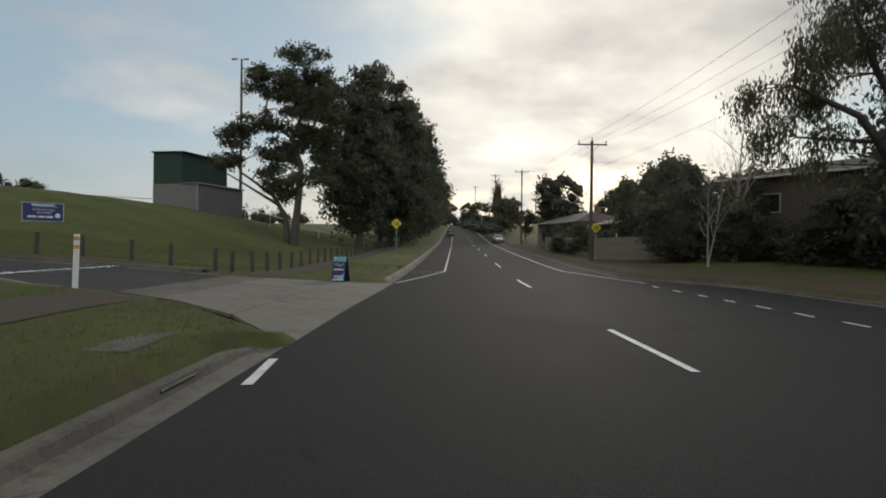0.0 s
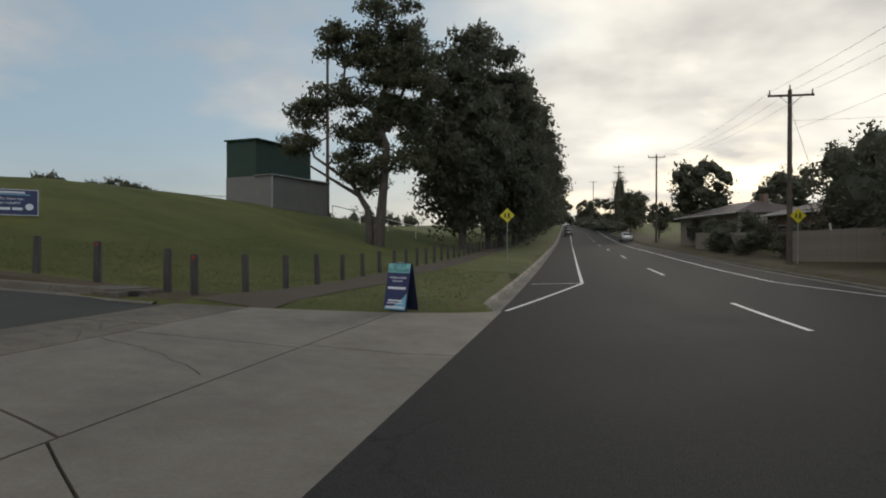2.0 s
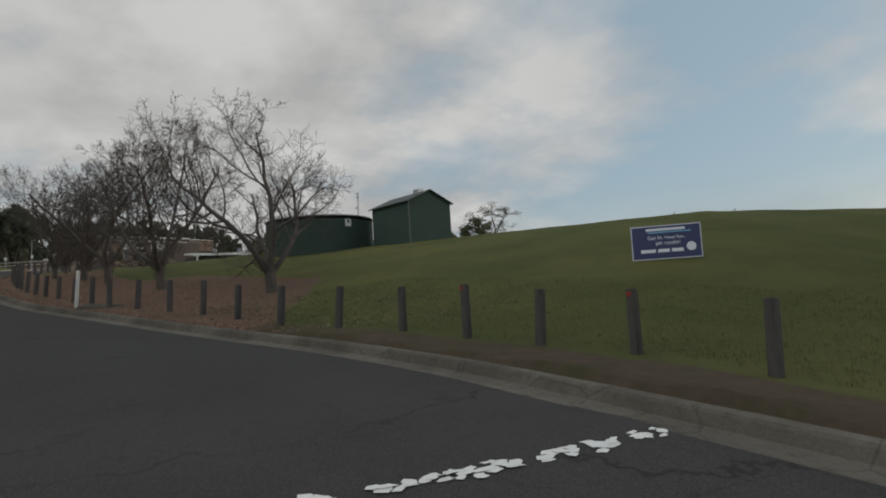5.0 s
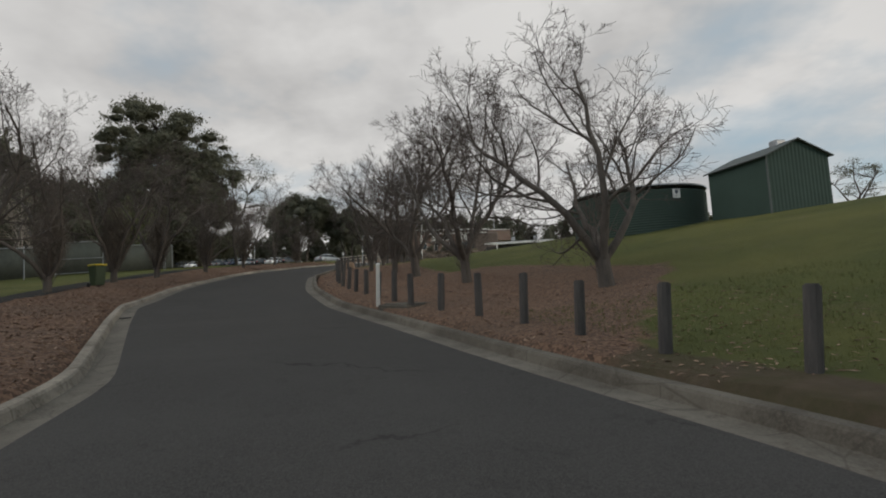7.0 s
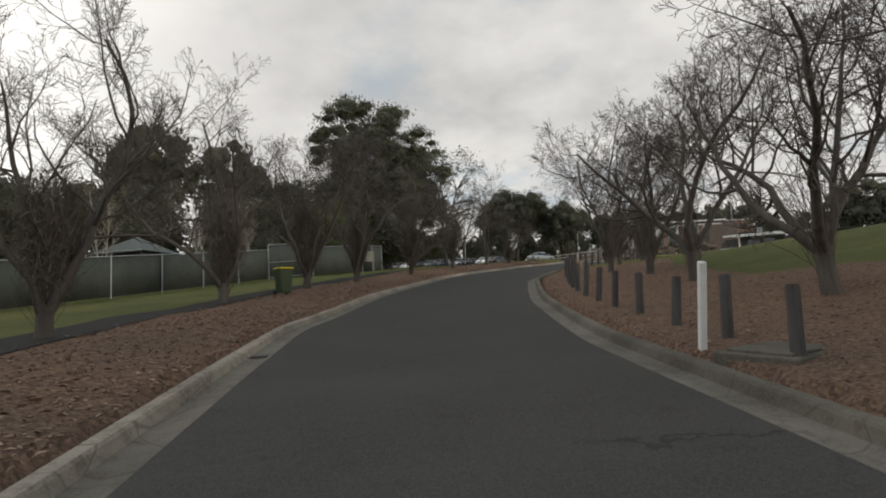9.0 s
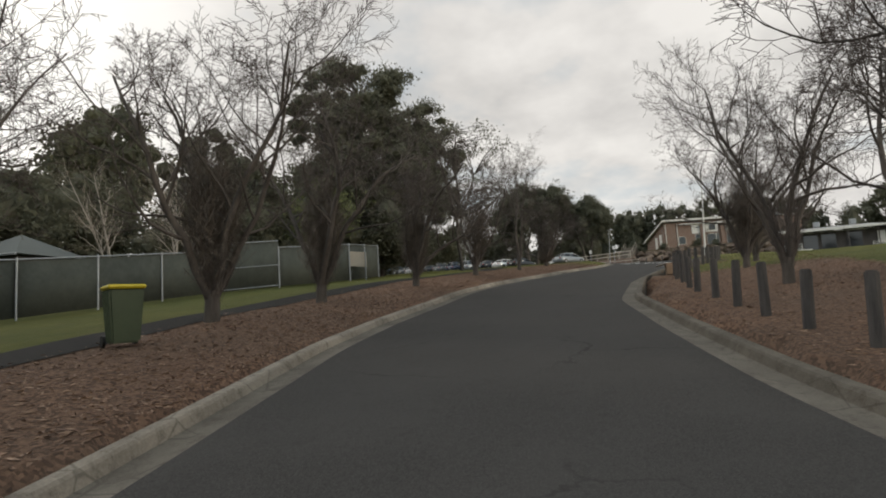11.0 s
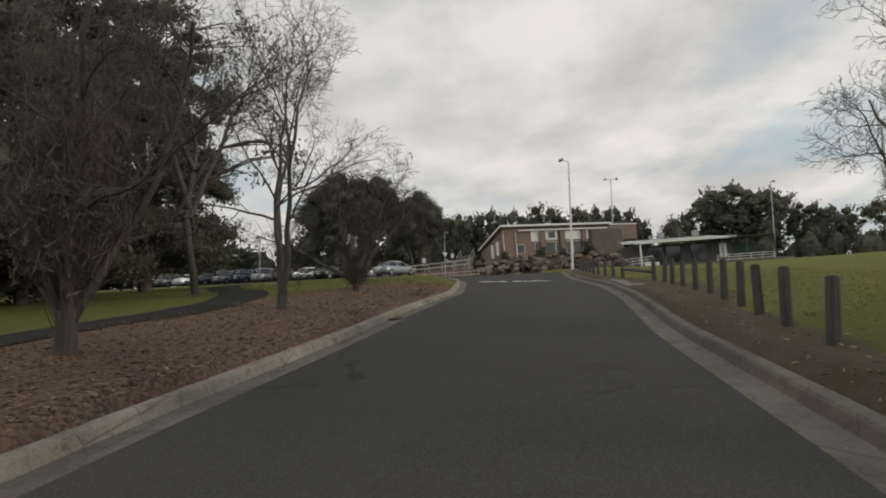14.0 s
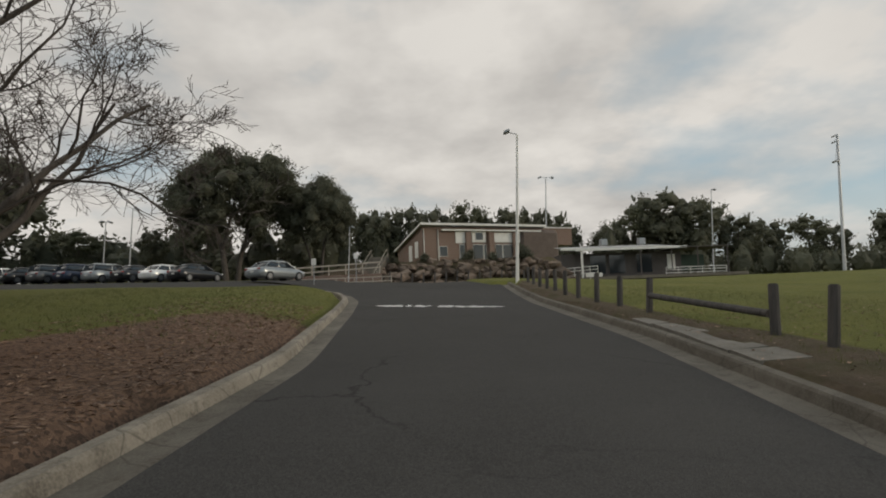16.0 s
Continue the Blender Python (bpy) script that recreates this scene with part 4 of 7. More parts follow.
kerb_inlet(-9.35, float(right_y(-9.35)) + .375, float(drive_surface(-9.35, float(right_y(-9.35)))) - .03, math.degrees(math.atan2(float(right_y(-8.9) - right_y(-9.8)), .9)), "dark kerb drain inlet beside the drive entrance")
kerb_inlet(-2.875, 6.45, main_road_point(-2.5, 6.45)[2], 90, "dark kerb drain inlet in the verge kerb")
for gx_ in (-30.0, -67.1):
    gr = thing("drain_grate", (gx_, float(left_y(gx_)) - .2, float(drive_surface(gx_, float(left_y(gx_)) - .2)) - .046), "dark steel drain grate in the kerb channel", "drain grate", "kerb grates", turn=math.degrees(math.atan2(float(left_y(gx_ + .5) - left_y(gx_ - .5)), 1.0)))
    for k_ in range(6):
        part("bar", box(bmesh.new(), (.05, .28, .03), (-.3 + .12 * k_, 0, .012), .004), DARKWALL, gr)
    # flat black plate in place of the shade below the bars
    part("pit", box(bmesh.new(), (.72, .30, .012), (0, 0, .002)), BLACK, gr)
wheelie_bin(-40.1, .95, 155)
cardboard_box()
speed_hump(-86.0, -.25, 3)
speed_hump(-12.0, .0, 5, 30, .08)
power_pole(12.4, 49.9, 10.4, (0,), 2)
power_pole(13.9, 105.8, 15.0, (0,), 2)
power_pole(14.2, 163, 21.0, (0, 1.4), 2)
power_pole(12.5, 235, 25.0, (0,), 2)
power_pole(12.2, -4, 10.2, (0,), 2)
for dx in (-1.1, 0.0, 1.1):
    wires([((12.2 + dx, -4, 10.1), (12.4 + dx, 49.8, 10.3), .9), ((12.4 + dx, 49.8, 10.3), (13.9 + dx, 105.7, 14.9), 1.0), ((13.9 + dx, 105.7, 14.9), (14.2 + dx, 163, 20.9), 1.0)], "thin black overhead power line")
wires([((12.4, 49.8, 8.6), (30, 34, 7.0), .4), ((12.4, 49.8, 8.0), (12.2, -4, 7.9), .6)], "thin black service wire")
light_pole(-23.8, 69.7, 23.0, "tall timber floodlight pole beside the shed", [(-.7, -.3, -.1, 1.2), (.7, -.3, -.1, 1.2)], .2, POLEWOOD)
light_pole(-102.9, 10.3, 17.6, "white tapered street light pole beside the kerb", [(-.3, -.6, .25, 1.0)], .11, WHITE)
light_pole(-142.4, 58.0, 27.6, "tall grey floodlight pole at the sports field", [(0, -.4, -3.6, 1.5), (-.2, -.3, -.2, 1.2), (-.2, -.3, -1.0, 1.2)], .22)
light_pole(-160, 23.2, 27.0, "tall floodlight pole behind the club house", [(-.0, -1.0, 0, 1.3), (0, 1.0, 0, 1.3)], .14)
light_pole(-165, 52, 25.0, "tall floodlight pole beyond the field", [(0, .5, 0, 1.2)], .12)
light_pole(-125, -23.6, 18.0, "thin grey light pole in the car park", [(0, .4, 0, 1)], .08)
light_pole(-125, -26.1, 16.8, "thin grey light pole in the car park", [(0, .4, 0, 1), (0, -.4, 0, 1)], .08)
light_pole(-122, -2.3, 15.0, "thin grey light pole near the ramp", [(0, .3, 0, .8)], .06)


# ---- buildings ----
def prism(name, pts, depth, mat, parent, label=""):
    """A flat outline (x, z) pulled along y from 0 to depth."""
    bm = bmesh.new()
    f = bm.faces.new([bm.verts.new((x, 0, z)) for x, z in pts])
    r = bmesh.ops.extrude_face_region(bm, geom=[f])
    for v in r["geom"]:
        if isinstance(v, bmesh.types.BMVert):
            v.co.y += depth
    bmesh.ops.recalc_face_normals(bm, faces=bm.faces)
    return part(name, bm, mat, parent, label)


def storage_shed():
    ob = thing("storage_shed", (-29.3, 59.9, 5.2), "two-tone green and grey steel shed on the grass mound", "shed", turn=-15.4)
    bx("lower_wall", (5.3, 7.5, 4.1), (2.65, 3.75, .05), GREYSHEET, ob, .02)
    bx("upper_wall", (3.4, 7.3, 3.15), (1.70, 3.70, 3.65), GREENSHEET, ob, .02)
    r = bx("roof", (3.8, 7.7, .12), (1.7, 3.7, 5.33), GREENSHEET, ob, .02)
    r.matrix_basis = pose(0, 0, 0, 0, 1.0, 0)
    bx("lean_to_roof", (2.1, 7.8, .10), (4.4, 3.75, 2.14), GREYSHEET, ob, .02)
    bx("downpipe", (.14, .12, 2.8), (5.32, -.06, .7), GALV, ob, .02)
    bx("gutter", (.14, 7.8, .12), (5.42, 3.75, 2.1), GALV, ob, .02)


DULLSHEET = steel_sheet("dull_roof_sheet", (.105, .118, .115), 1)


def green_hut():
    ob = thing("corrugated_hut", (-39.68, 30.52, 5.55), "small dark green corrugated steel hut with a grey gable roof", "hut", turn=106.2)
    w_, d_, e_, p_ = 3.2, 3.7, 1.95, 2.58
    prism("wall", [(0, -1.5), (w_, -1.5), (w_, e_), (w_ / 2, p_), (0, e_)], d_, GREENSHEET, ob)
    for s in (0, 1):
        a, b = (Vector((-.18, 0, e_ - .08)), Vector((w_ / 2 + .01, 0, p_ + .06))) if s == 0 else (Vector((w_ + .18, 0, e_ - .08)), Vector((w_ / 2 - .01, 0, p_ + .06)))
        m = (a + b) / 2
        ang = math.atan2(b.z - a.z, b.x - a.x)
        bx("roof_sheet", ((b - a).length, d_ + .3, .05), (m.x, d_ / 2, m.z + .02), DULLSHEET, ob, 0, "", Matrix.Rotation(-ang, 4, "Y"))
    bx("corner_trim", (.07, .07, 2.6), (0, 0, .7), DULLSHEET, ob, .01)
    bx("roof_vent", (.5, .5, .3), (w_ / 2, 1.0, p_ + .12), GALV, ob, .04)


def water_tank():
    cx, cy, r = -46.75, 27.0, 3.44
    z = 4.72
    ob = thing("water_tank", (cx, cy, z), "round green corrugated steel water tank on the mound", "water tank")
    bm = bmesh.new()
    rings = []
    for i in range(41):
        rr = r + .012 * math.cos(math.pi * i)
        rings.append([bm.verts.new((rr * math.cos(2 * math.pi * k / 56), rr * math.sin(2 * math.pi * k / 56), i * .0615 - .2)) for k in range(56)])
    for a_, b_ in zip(rings, rings[1:]):
        for k in range(56):
            bm.faces.new((a_[k], a_[(k + 1) % 56], b_[(k + 1) % 56], b_[k]))
    part("shell", bm, TANKSHEET, ob)
    part("roof", cyl(bmesh.new(), r + .05, .25, .28, (0, 0, 2.62), 48), TANKSHEET, ob)
    part("rim", cyl(bmesh.new(), r + .05, r + .05, .07, (0, 0, 2.47), 48), GALV, ob)
    a = math.atan2(17.6 - cy, -14 - cx) + .56
    m = Matrix.Translation((math.cos(a) * (r + .04), math.sin(a) * (r + .04), 2.0)) @ Matrix.Rotation(a + math.pi / 2, 4, "Z")
    s = part("sign_plate", box(bmesh.new(), (.42, .012, .46), (0, 0, 0), .004), WHITE, ob, "white square sign plate")
    s.matrix_basis = m
    s2 = part("sign_mark", cyl(bmesh.new(), .09, .09, .008, (0, -.011, .08), 16, Matrix.Rotation(math.pi / 2, 4, "X")), INK, ob)
    s2.matrix_basis = m
    ob2 = thing("vent_pipe", (-43.9, 30.6, 5.4), "thin upright steel vent pipe beside the hut", "pipe")
    part("pipe", cyl(bmesh.new(), .07, .07, 2.9, (0, 0, 1.2), 10), GALV, ob2)


def window(parent, w_, h_, at, mat=None, frame_mat=None, sill=True):
    win = part("window", box(bmesh.new(), (w_ + .12, .08, h_ + .12), at, .01), frame_mat or WHITE, parent)
    part("pane", box(bmesh.new(), (w_, .03, h_), (at[0], at[1] - .04, at[2])), mat or GLASS, win)
    return win


def club_house():
    ob = thing("club_house", (-147.0, 4.2, 13.25), "single-storey brown brick club house with a white fascia roof", "building", turn=112)
    L_, D_, H_ = 18.75, 10.0, 5.2
    k = 18.75 / 660
    prof = bmesh.new()
    pts = [(0, -1.4), (0, H_ - .3), (D_, 2.6), (D_, -1.4)]
    f = prof.faces.new([prof.verts.new((0, a, b)) for a, b in pts])
    r = bmesh.ops.extrude_face_region(prof, geom=[f])
    for v in r["geom"]:
        if isinstance(v, bmesh.types.BMVert):
            v.co.x += L_
    bmesh.ops.recalc_face_normals(prof, faces=prof.faces)
    part("wall", prof, BRICK, ob)
    ang = math.atan2(H_ - .3 - 2.6, D_)
    bx("roof", (L_ + .8, D_ / math.cos(ang) + 1.2, .16), (L_ / 2, D_ / 2 - .1, (H_ - .3 + 2.6) / 2 + .14), ROOFSHEET, ob, 0, "", Matrix.Rotation(-ang, 4, "X"))
    bx("fascia", (L_ + .9, .10, .30), (L_ / 2, -.78, H_ + .0), WHITE, ob, .01)
    bx("barge_board", (.10, D_ / math.cos(ang) + 1.2, .26), (-.42, D_ / 2 - .1, (H_ - .3 + 2.6) / 2 + .10), WHITE, ob, .01, "", Matrix.Rotation(-ang, 4, "X"))
    bx("awning_box", (L_ * .84, .45, .22), (L_ * .57, -.32, H_ - .75), WHITE, ob, .02)
    px = lambda c: (c - 325) * k
    pz = lambda c: (350 - c) / 185 * H_
    window(ob, 1.1, 1.3, (px(435), -.03, pz(295)))
    for a, b, top, bot, kind in ((500, 552, 195, 255, 0), (588, 665, 195, 250, 0), (712, 815, 200, 250, 0), (835, 865, 200, 250, 0)):
        bx("blind", ((b - a) * k, .08, (bot - top) / 185 * H_), (px((a + b) / 2), -.06, pz((top + bot) / 2)), WHITE, ob, .01, "pale roller blind")
    for a, b in ((520, 548), (592, 648), (652, 666), (716, 755), (758, 815), (838, 864)):
        window(ob, (b - a) * k - .1, 2.1, (px((a + b) / 2), -.04, pz(300)))
    window(ob, (648 - 608) * k, 1.0, (px(628), -.12, pz(220)))
    for c in (565, 690, 826):
        bx("pier", (.75, .5, H_ - .9), (px(c), -.2, (H_ - .9) / 2 - .1), BRICK, ob, .01)
    for c in (408, 335):
        bx("downpipe", (.10, .10, H_ - .6), (px(c), -.1, (H_ - .6) / 2), WHITE, ob, .01)
    for yy in (2.0, 4.4):
        w2 = bx("side_window", (.06, 1.2, 2.2), (-.03, yy, 2.2 - yy * .12), WHITE, ob, .01)
    # rounded dark end wall and the lower wing
    bx("end_wall", (6.6, 3.0, 6.2), (18.4, 1.0, 1.6), BROWNWALL, ob, .5)
    bx("brick_parapet", (7.8, 5, 2.6), (22.4, 5.4, 4.1), BRICK, ob, .02)
    bx("parapet_cap", (8.0, 5.2, .16), (22.4, 5.4, 5.47), WHITE, ob, .02)
    for c in (520, 700):
        bx("roof_vent", (.25, .25, .5), (px(c), 1.6, H_ + .2), GALV, ob, .02)


PALESHEET = steel_sheet("pale_roof_sheet", (.34, .335, .325), 1)


def verandah_wing():
    ob = thing("verandah_wing", (-138.0, 20.6, 9.9), "low dark wing with a pale flat roof and verandah posts", "building", turn=93)
    bx("wall", (15.0, 7.0, 3.4), (8.0, 4.6, 1.4), DARKWALL, ob, .02)
    bx("roof", (13.4, 9.5, .14), (8.4, 3.6, 3.98), PALESHEET, ob, .02, "pale sheet roof", Matrix.Rotation(radians(7), 4, "X"))
    bx("fascia", (13.6, .12, .26), (8.4, -1.2, 3.38), WHITE, ob, .01)
    bx("canopy", (6.2, 5.5, .10), (17.4, 1.4, 3.36), DARKWALL, ob, .01)
    bx("post", (.22, .22, 3.6), (2.4, -1.1, 1.6), WHITE, ob, .02, "white square post")
    bx("beam", (2.6, .22, .26), (1.2, -1.1, 3.5), WHITE, ob, .02)
    for c in (9.5, 13.3, 16.5, 20.2):
        bx("post", (.12, .12, 3.5), (c, -1.1, 1.55), DARKWALL, ob, .01)
    for c in (5.0, 7.4, 10.8):
        window(ob, 1.9, 2.2, (c, 1.06, 1.7), GLASS, DARKWALL)
    bx("white_panel", (1.0, .06, 1.8), (14.2, 1.06, 1.8), WHITE, ob, .01)
    bx("shade_screen", (3.4, .05, 2.0), (17.8, 3.2, 1.7), GREENSHEET, ob, .01)
    for c in (6.2, 11.0):
        bx("roof_unit", (.8, .8, .8), (c, 2.0, 4.5), GALV, ob, .05)
    deck = bx("deck", (22.0, 3.6, .35), (11.0, -.4, -.05), CONCRETE, ob, .02)
    bx("bench", (1.9, .4, .45), (3.6, -1.5, .4), WHITE, ob, .02)
    rl = thing("handrail", (-137.2, 33.0, 9.75), "white steel handrail along the verandah", "handrail", turn=93)
    for z in (.45, .8, 1.1):
        part("rail", rod(bmesh.new(), (0, 0, z), (7.4, 0, z), .035), WHITE, rl)
    for i in range(6):
        part("upright", rod(bmesh.new(), (i * 1.48, 0, 0), (i * 1.48, 0, 1.12), .035), WHITE, rl)
    rl = thing("handrail", (-132.6, 16.8, 9.75), "white steel ramp handrail below the club house", "handrail", turn=80)
    for z in (.3, .65, 1.0):
        part("rail", rod(bmesh.new(), (0, 0, z), (6.6, 0, z + .3), .035), WHITE, rl)
    for i in range(9):
        part("upright", rod(bmesh.new(), (i * .82, 0, -.1), (i * .82, 0, 1.0 + .04 * i), .03), WHITE, rl)


def ramp_rails():
    ob = thing("ramp", (-125.5, -7.0, 9.4), "brick access ramp with pale timber handrails", "ramp", turn=88)
    bx("wall", (8.5, .4, 1.6), (3.2, 0, .6), BRICK, ob, .02)
    for z in (1.75, 2.25):
        part("rail", box(bmesh.new(), (8.5, .10, .14), (3.2, -.1, z + .1), .01, Matrix.Rotation(radians(-2), 4, "Y")), RENDERED, ob)
    for i in range(6):
        part("upright", box(bmesh.new(), (.10, .10, 2.5), (-.9 + i * 1.64, -.05, 1.2), .01), RENDERED, ob)
    for z in (.35, .75):
        part("low_rail", box(bmesh.new(), (9.5, .07, .10), (4.0, -2.6, z + .2), .01), RENDERED, ob)
    for i in range(12):
        part("baluster", box(bmesh.new(), (.07, .07, 1.0), (-.7 + i * .85, -2.6, .5), .01), RENDERED, ob)


def rock_wall():
    """Boulders of mixed size stacked against the bank, with posts at its foot."""
    ob = tagged(new("rock_wall"), "retaining wall of stacked brown boulders below the club house", "retaining wall", kind="structure")
    rnd = random.Random(11)
    shapes = []
    for k in range(6):
        bm = bmesh.new()
        bmesh.ops.create_icosphere(bm, subdivisions=1 + k % 2, radius=.55)
        for v in bm.verts:
            q = v.co.normalized()
            v.co *= 1 + .55 * noise.noise(q * 1.4 + Vector((k * 7, 3, 0))) + .2 * noise.noise(q * 3.1 + Vector((0, k * 5, 0)))
            v.co.x *= 1 + .3 * noise.noise(Vector((k * 2.3, 0, 0)))
            v.co.z = min(max(v.co.z, -.36), .40)
        me = bpy.data.meshes.new("boulder")
        bm.to_mesh(me)
        bm.free()
        me.materials.append(ROCK)
        shapes.append(me)
    for row, (x0, z0, lo, hi, a, b) in enumerate(((-130.4, 9.75, .7, 2.0, -3.5, 20.5), (-130.9, 10.45, .5, 1.7, -2.5, 19.8), (-131.5, 11.1, .5, 1.8, -2.0, 19.0), (-132.3, 11.7, .4, 1.5, -1.5, 18.4), (-133.3, 12.2, .4, 1.2, -1.0, 17.8))):
        y = a
        while y < b:
            s = rnd.uniform(lo, hi)
            if rnd.random() < .9:
                r = part("boulder", rnd.choice(shapes), None, ob)
                r.matrix_basis = pose(x0 + rnd.uniform(-.3, .3), y, z0 + rnd.uniform(-.25, .2), rnd.uniform(-25, 25), rnd.uniform(-25, 25), rnd.uniform(0, 360)) @ Matrix.Diagonal((s, s * rnd.uniform(.75, 1.2), s * rnd.uniform(.65, .95), 1))
            y += s * rnd.uniform(.55, 1.25)
    for i in range(13):
        y = 1.0 + i * 1.15
        bollard(-128.8, y, False, rnd.uniform(-2, 2), rnd.uniform(0, 360), 1.05)


def entry_steps():
    ob = thing("steps", (-129.6, -1.9, 9.6), "concrete steps with a pale handrail up to the club house", "steps", turn=158)
    for i in range(14):
        part("step", box(bmesh.new(), (.34, 1.9, .25 * (i + 1)), (.3 * i, 0, .125 * (i + 1)), .01), CONCRETE, ob)
    for s in (-.98, .98):
        part("side_wall", prism_side(.0, 4.2, .35, 3.85, s), CONCRETE, ob)
        part("handrail", rod(bmesh.new(), (0, s, 1.0), (4.1, s, 4.35), .03), RENDERED, ob)
        for i in range(4):
            part("upright", rod(bmesh.new(), (.1 + 1.3 * i, s, .1 + 1.05 * i), (.1 + 1.3 * i, s, 1.08 + 1.06 * i), .025), RENDERED, ob)


def prism_side(x0, x1, z0, z1, y):
    """A sloping side wall, from the ground up to a raking top."""
    bm = bmesh.new()
    f = bm.faces.new([bm.verts.new(p) for p in ((x0, y - .08, -.3), (x1, y - .08, -.3), (x1, y - .08, z1), (x0, y - .08, z0))])
    r = bmesh.ops.extrude_face_region(bm, geom=[f])
    for v in r["geom"]:
        if isinstance(v, bmesh.types.BMVert):
            v.co.y += .16
    bmesh.ops.recalc_face_normals(bm, faces=bm.faces)
    return bm


SLAB = plain("worn_slab", (.185, .170, .145), (.095, .086, .072), .9, 1.6, 24, relief=.3, local=False)


def crossing_slabs():
    """Cracked concrete slabs behind the kerb."""
    ob = tagged(new("verge_paving"), "cracked concrete slabs laid behind the kerb", "paving", kind="structure")
    rnd = random.Random(8)
    xs = [-75.5, -76.4, -77.3, -78.6, -79.8, -81.0]
    for i, (x0, x1) in enumerate(zip(xs, xs[1:])):
        vs = []
        for x, y in ((x0, .68), (x1, .68), (x1, 1.38 - .08 * i), (x0, 1.43 - .08 * i)):
            yy = float(right_y(x)) + y + rnd.uniform(-.04, .04)
            vs.append((x + rnd.uniform(-.04, .04), yy, ground_z(x, yy) + .02 + rnd.uniform(-.02, .02)))
        cx, cy, cz = (sum(v[k] for v in vs) / 4 for k in range(3))
        vs = [(cx + (a - cx) * .955, cy + (b - cy) * .95, c) for a, b, c in vs]
        vs += [(a, b, c - .16) for a, b, c in vs]
        part("slab", mesh_of("slab", vs, [(3, 2, 1, 0), (0, 1, 5, 4), (1, 2, 6, 5), (2, 3, 7, 6), (3, 0, 4, 7)], SLAB), None, ob)


def guy_wire():
    z = ground_z(14.9, 50)
    ob = thing("guy_wire", (14.9, 50, z), "pole stay wire with a white plastic guard", "stay wire")
    part("guard", rod(bmesh.new(), (0, 0, -.1), (-.35, -.02, 2.2), .05, 10), WHITE, ob)
    part("wire", rod(bmesh.new(), (-.35, -.02, 2.2), (-2.4, -.1, 8.6), .012, 6), BLACK, ob)


entry_steps()
crossing_slabs()
guy_wire()
for px_, py_, h_ in ((-106.5, -2.4, 1.7), (-112.5, -.4, 2.2)):
    sg = thing("parking_sign", (px_, py_, ground_z(px_, py_) - .1), "small white parking sign on a thin steel post", "sign", "parking signs", turn=90)
    part("post", cyl(bmesh.new(), .03, .03, h_, (0, 0, h_ / 2), 8), GALV, sg)
    part("plate", box(bmesh.new(), (.32, .012, .42), (0, -.04, h_ - .22), .003), WHITE, sg)
storage_shed()
green_hut()
water_tank()
club_house()
verandah_wing()
ramp_rails()
rock_wall()


def suburban_house(x, y, turn, size, label, wall_mat, two=False):
    w_, d_, h_ = size
    ob = thing("house", (x, y, ground_z(x, y) - .3), label, "house", "houses across the road", turn=turn)
    bx("wall", (w_, d_, h_), (0, 0, h_ / 2), wall_mat, ob, .02)
    bm = bmesh.new()
    e = .6
    rz = h_ + (1.6 if not two else 1.3)
    q = [(-w_ / 2 - e, -d_ / 2 - e, h_), (w_ / 2 + e, -d_ / 2 - e, h_), (w_ / 2 + e, d_ / 2 + e, h_), (-w_ / 2 - e, d_ / 2 + e, h_)]
    rg = [(-w_ / 2 + d_ / 2, 0, rz), (w_ / 2 - d_ / 2, 0, rz)]
    v = [bm.verts.new(p) for p in q + rg]
    for f in ((0, 1, 5, 4), (1, 2, 5), (2, 3, 4, 5), (3, 0, 4), (3, 2, 1, 0)):
        bm.faces.new([v[i] for i in f])
    part("roof", bm, TILE, ob)
    bx("gutter", (w_ + 1.2, .12, .14), (0, -d_ / 2 - .62, h_ - .02), WHITE, ob, .02)
    for fl in range(2 if two else 1):
        for c in (-.3, .05, .33):
            window(ob, 1.7, 1.2, (c * w_, -d_ / 2 - .02, (1.6 if not two else 1.5) + fl * 2.7))
    bx("chimney", (.8, .6, 1.4), (w_ * .2, .6, rz), BRICK, ob, .02)
    return ob


BROWNWALL = plain("brown_boards", (.17, .135, .11), (.12, .095, .08), .8, 1.5, 20)
suburban_house(28.5, 39.5, -58, (15, 9, 6.0), "brown two-storey timber house behind trees across the road", BROWNWALL, True)
suburban_house(20.5, 86, -78, (14, 9, 3.4), "low pale house with a tiled hip roof across the road", RENDERED)
suburban_house(24.0, 66, -80, (14, 9, 3.2), "low brick house with a tiled hip roof across the road", BRICK)
suburban_house(30.0, 128, -80, (14, 9, 3.4), "low brick house with a tiled roof farther up the road", BRICK)


def paling_fence(a, b, h, label, mat, board=.14):
    A, B = Vector((*a, 0)), Vector((*b, 0))
    d = B - A
    ob = thing("fence", (A.x, A.y, 0), label, "fence", turn=math.degrees(math.atan2(d.y, d.x)))
    n = int(d.length / board)
    me = None
    bm = bmesh.new()
    box(bm, (board - .012, .02, h), (0, 0, h / 2), .003)
    me = bpy.data.meshes.new("board")
    bm.to_mesh(me)
    bm.free()
    me.materials.append(mat)
    rnd = random.Random(2)
    for i in range(n):
        p = A + d * ((i + .5) / n)
        o = part("board", me, None, ob)
        o.matrix_basis = pose((i + .5) * board, rnd.uniform(-.008, .008), ground_z(p.x, p.y) - .05 + rnd.uniform(-.015, .015))
    for z in (.4, h - .35):
        s = d.length
        za, zb = ground_z(A.x, A.y), ground_z(B.x, B.y)
        part("rail", rod(bmesh.new(), (0, .04, za + z), (s, .04, zb + z), .035, 6), mat, ob)
    return ob


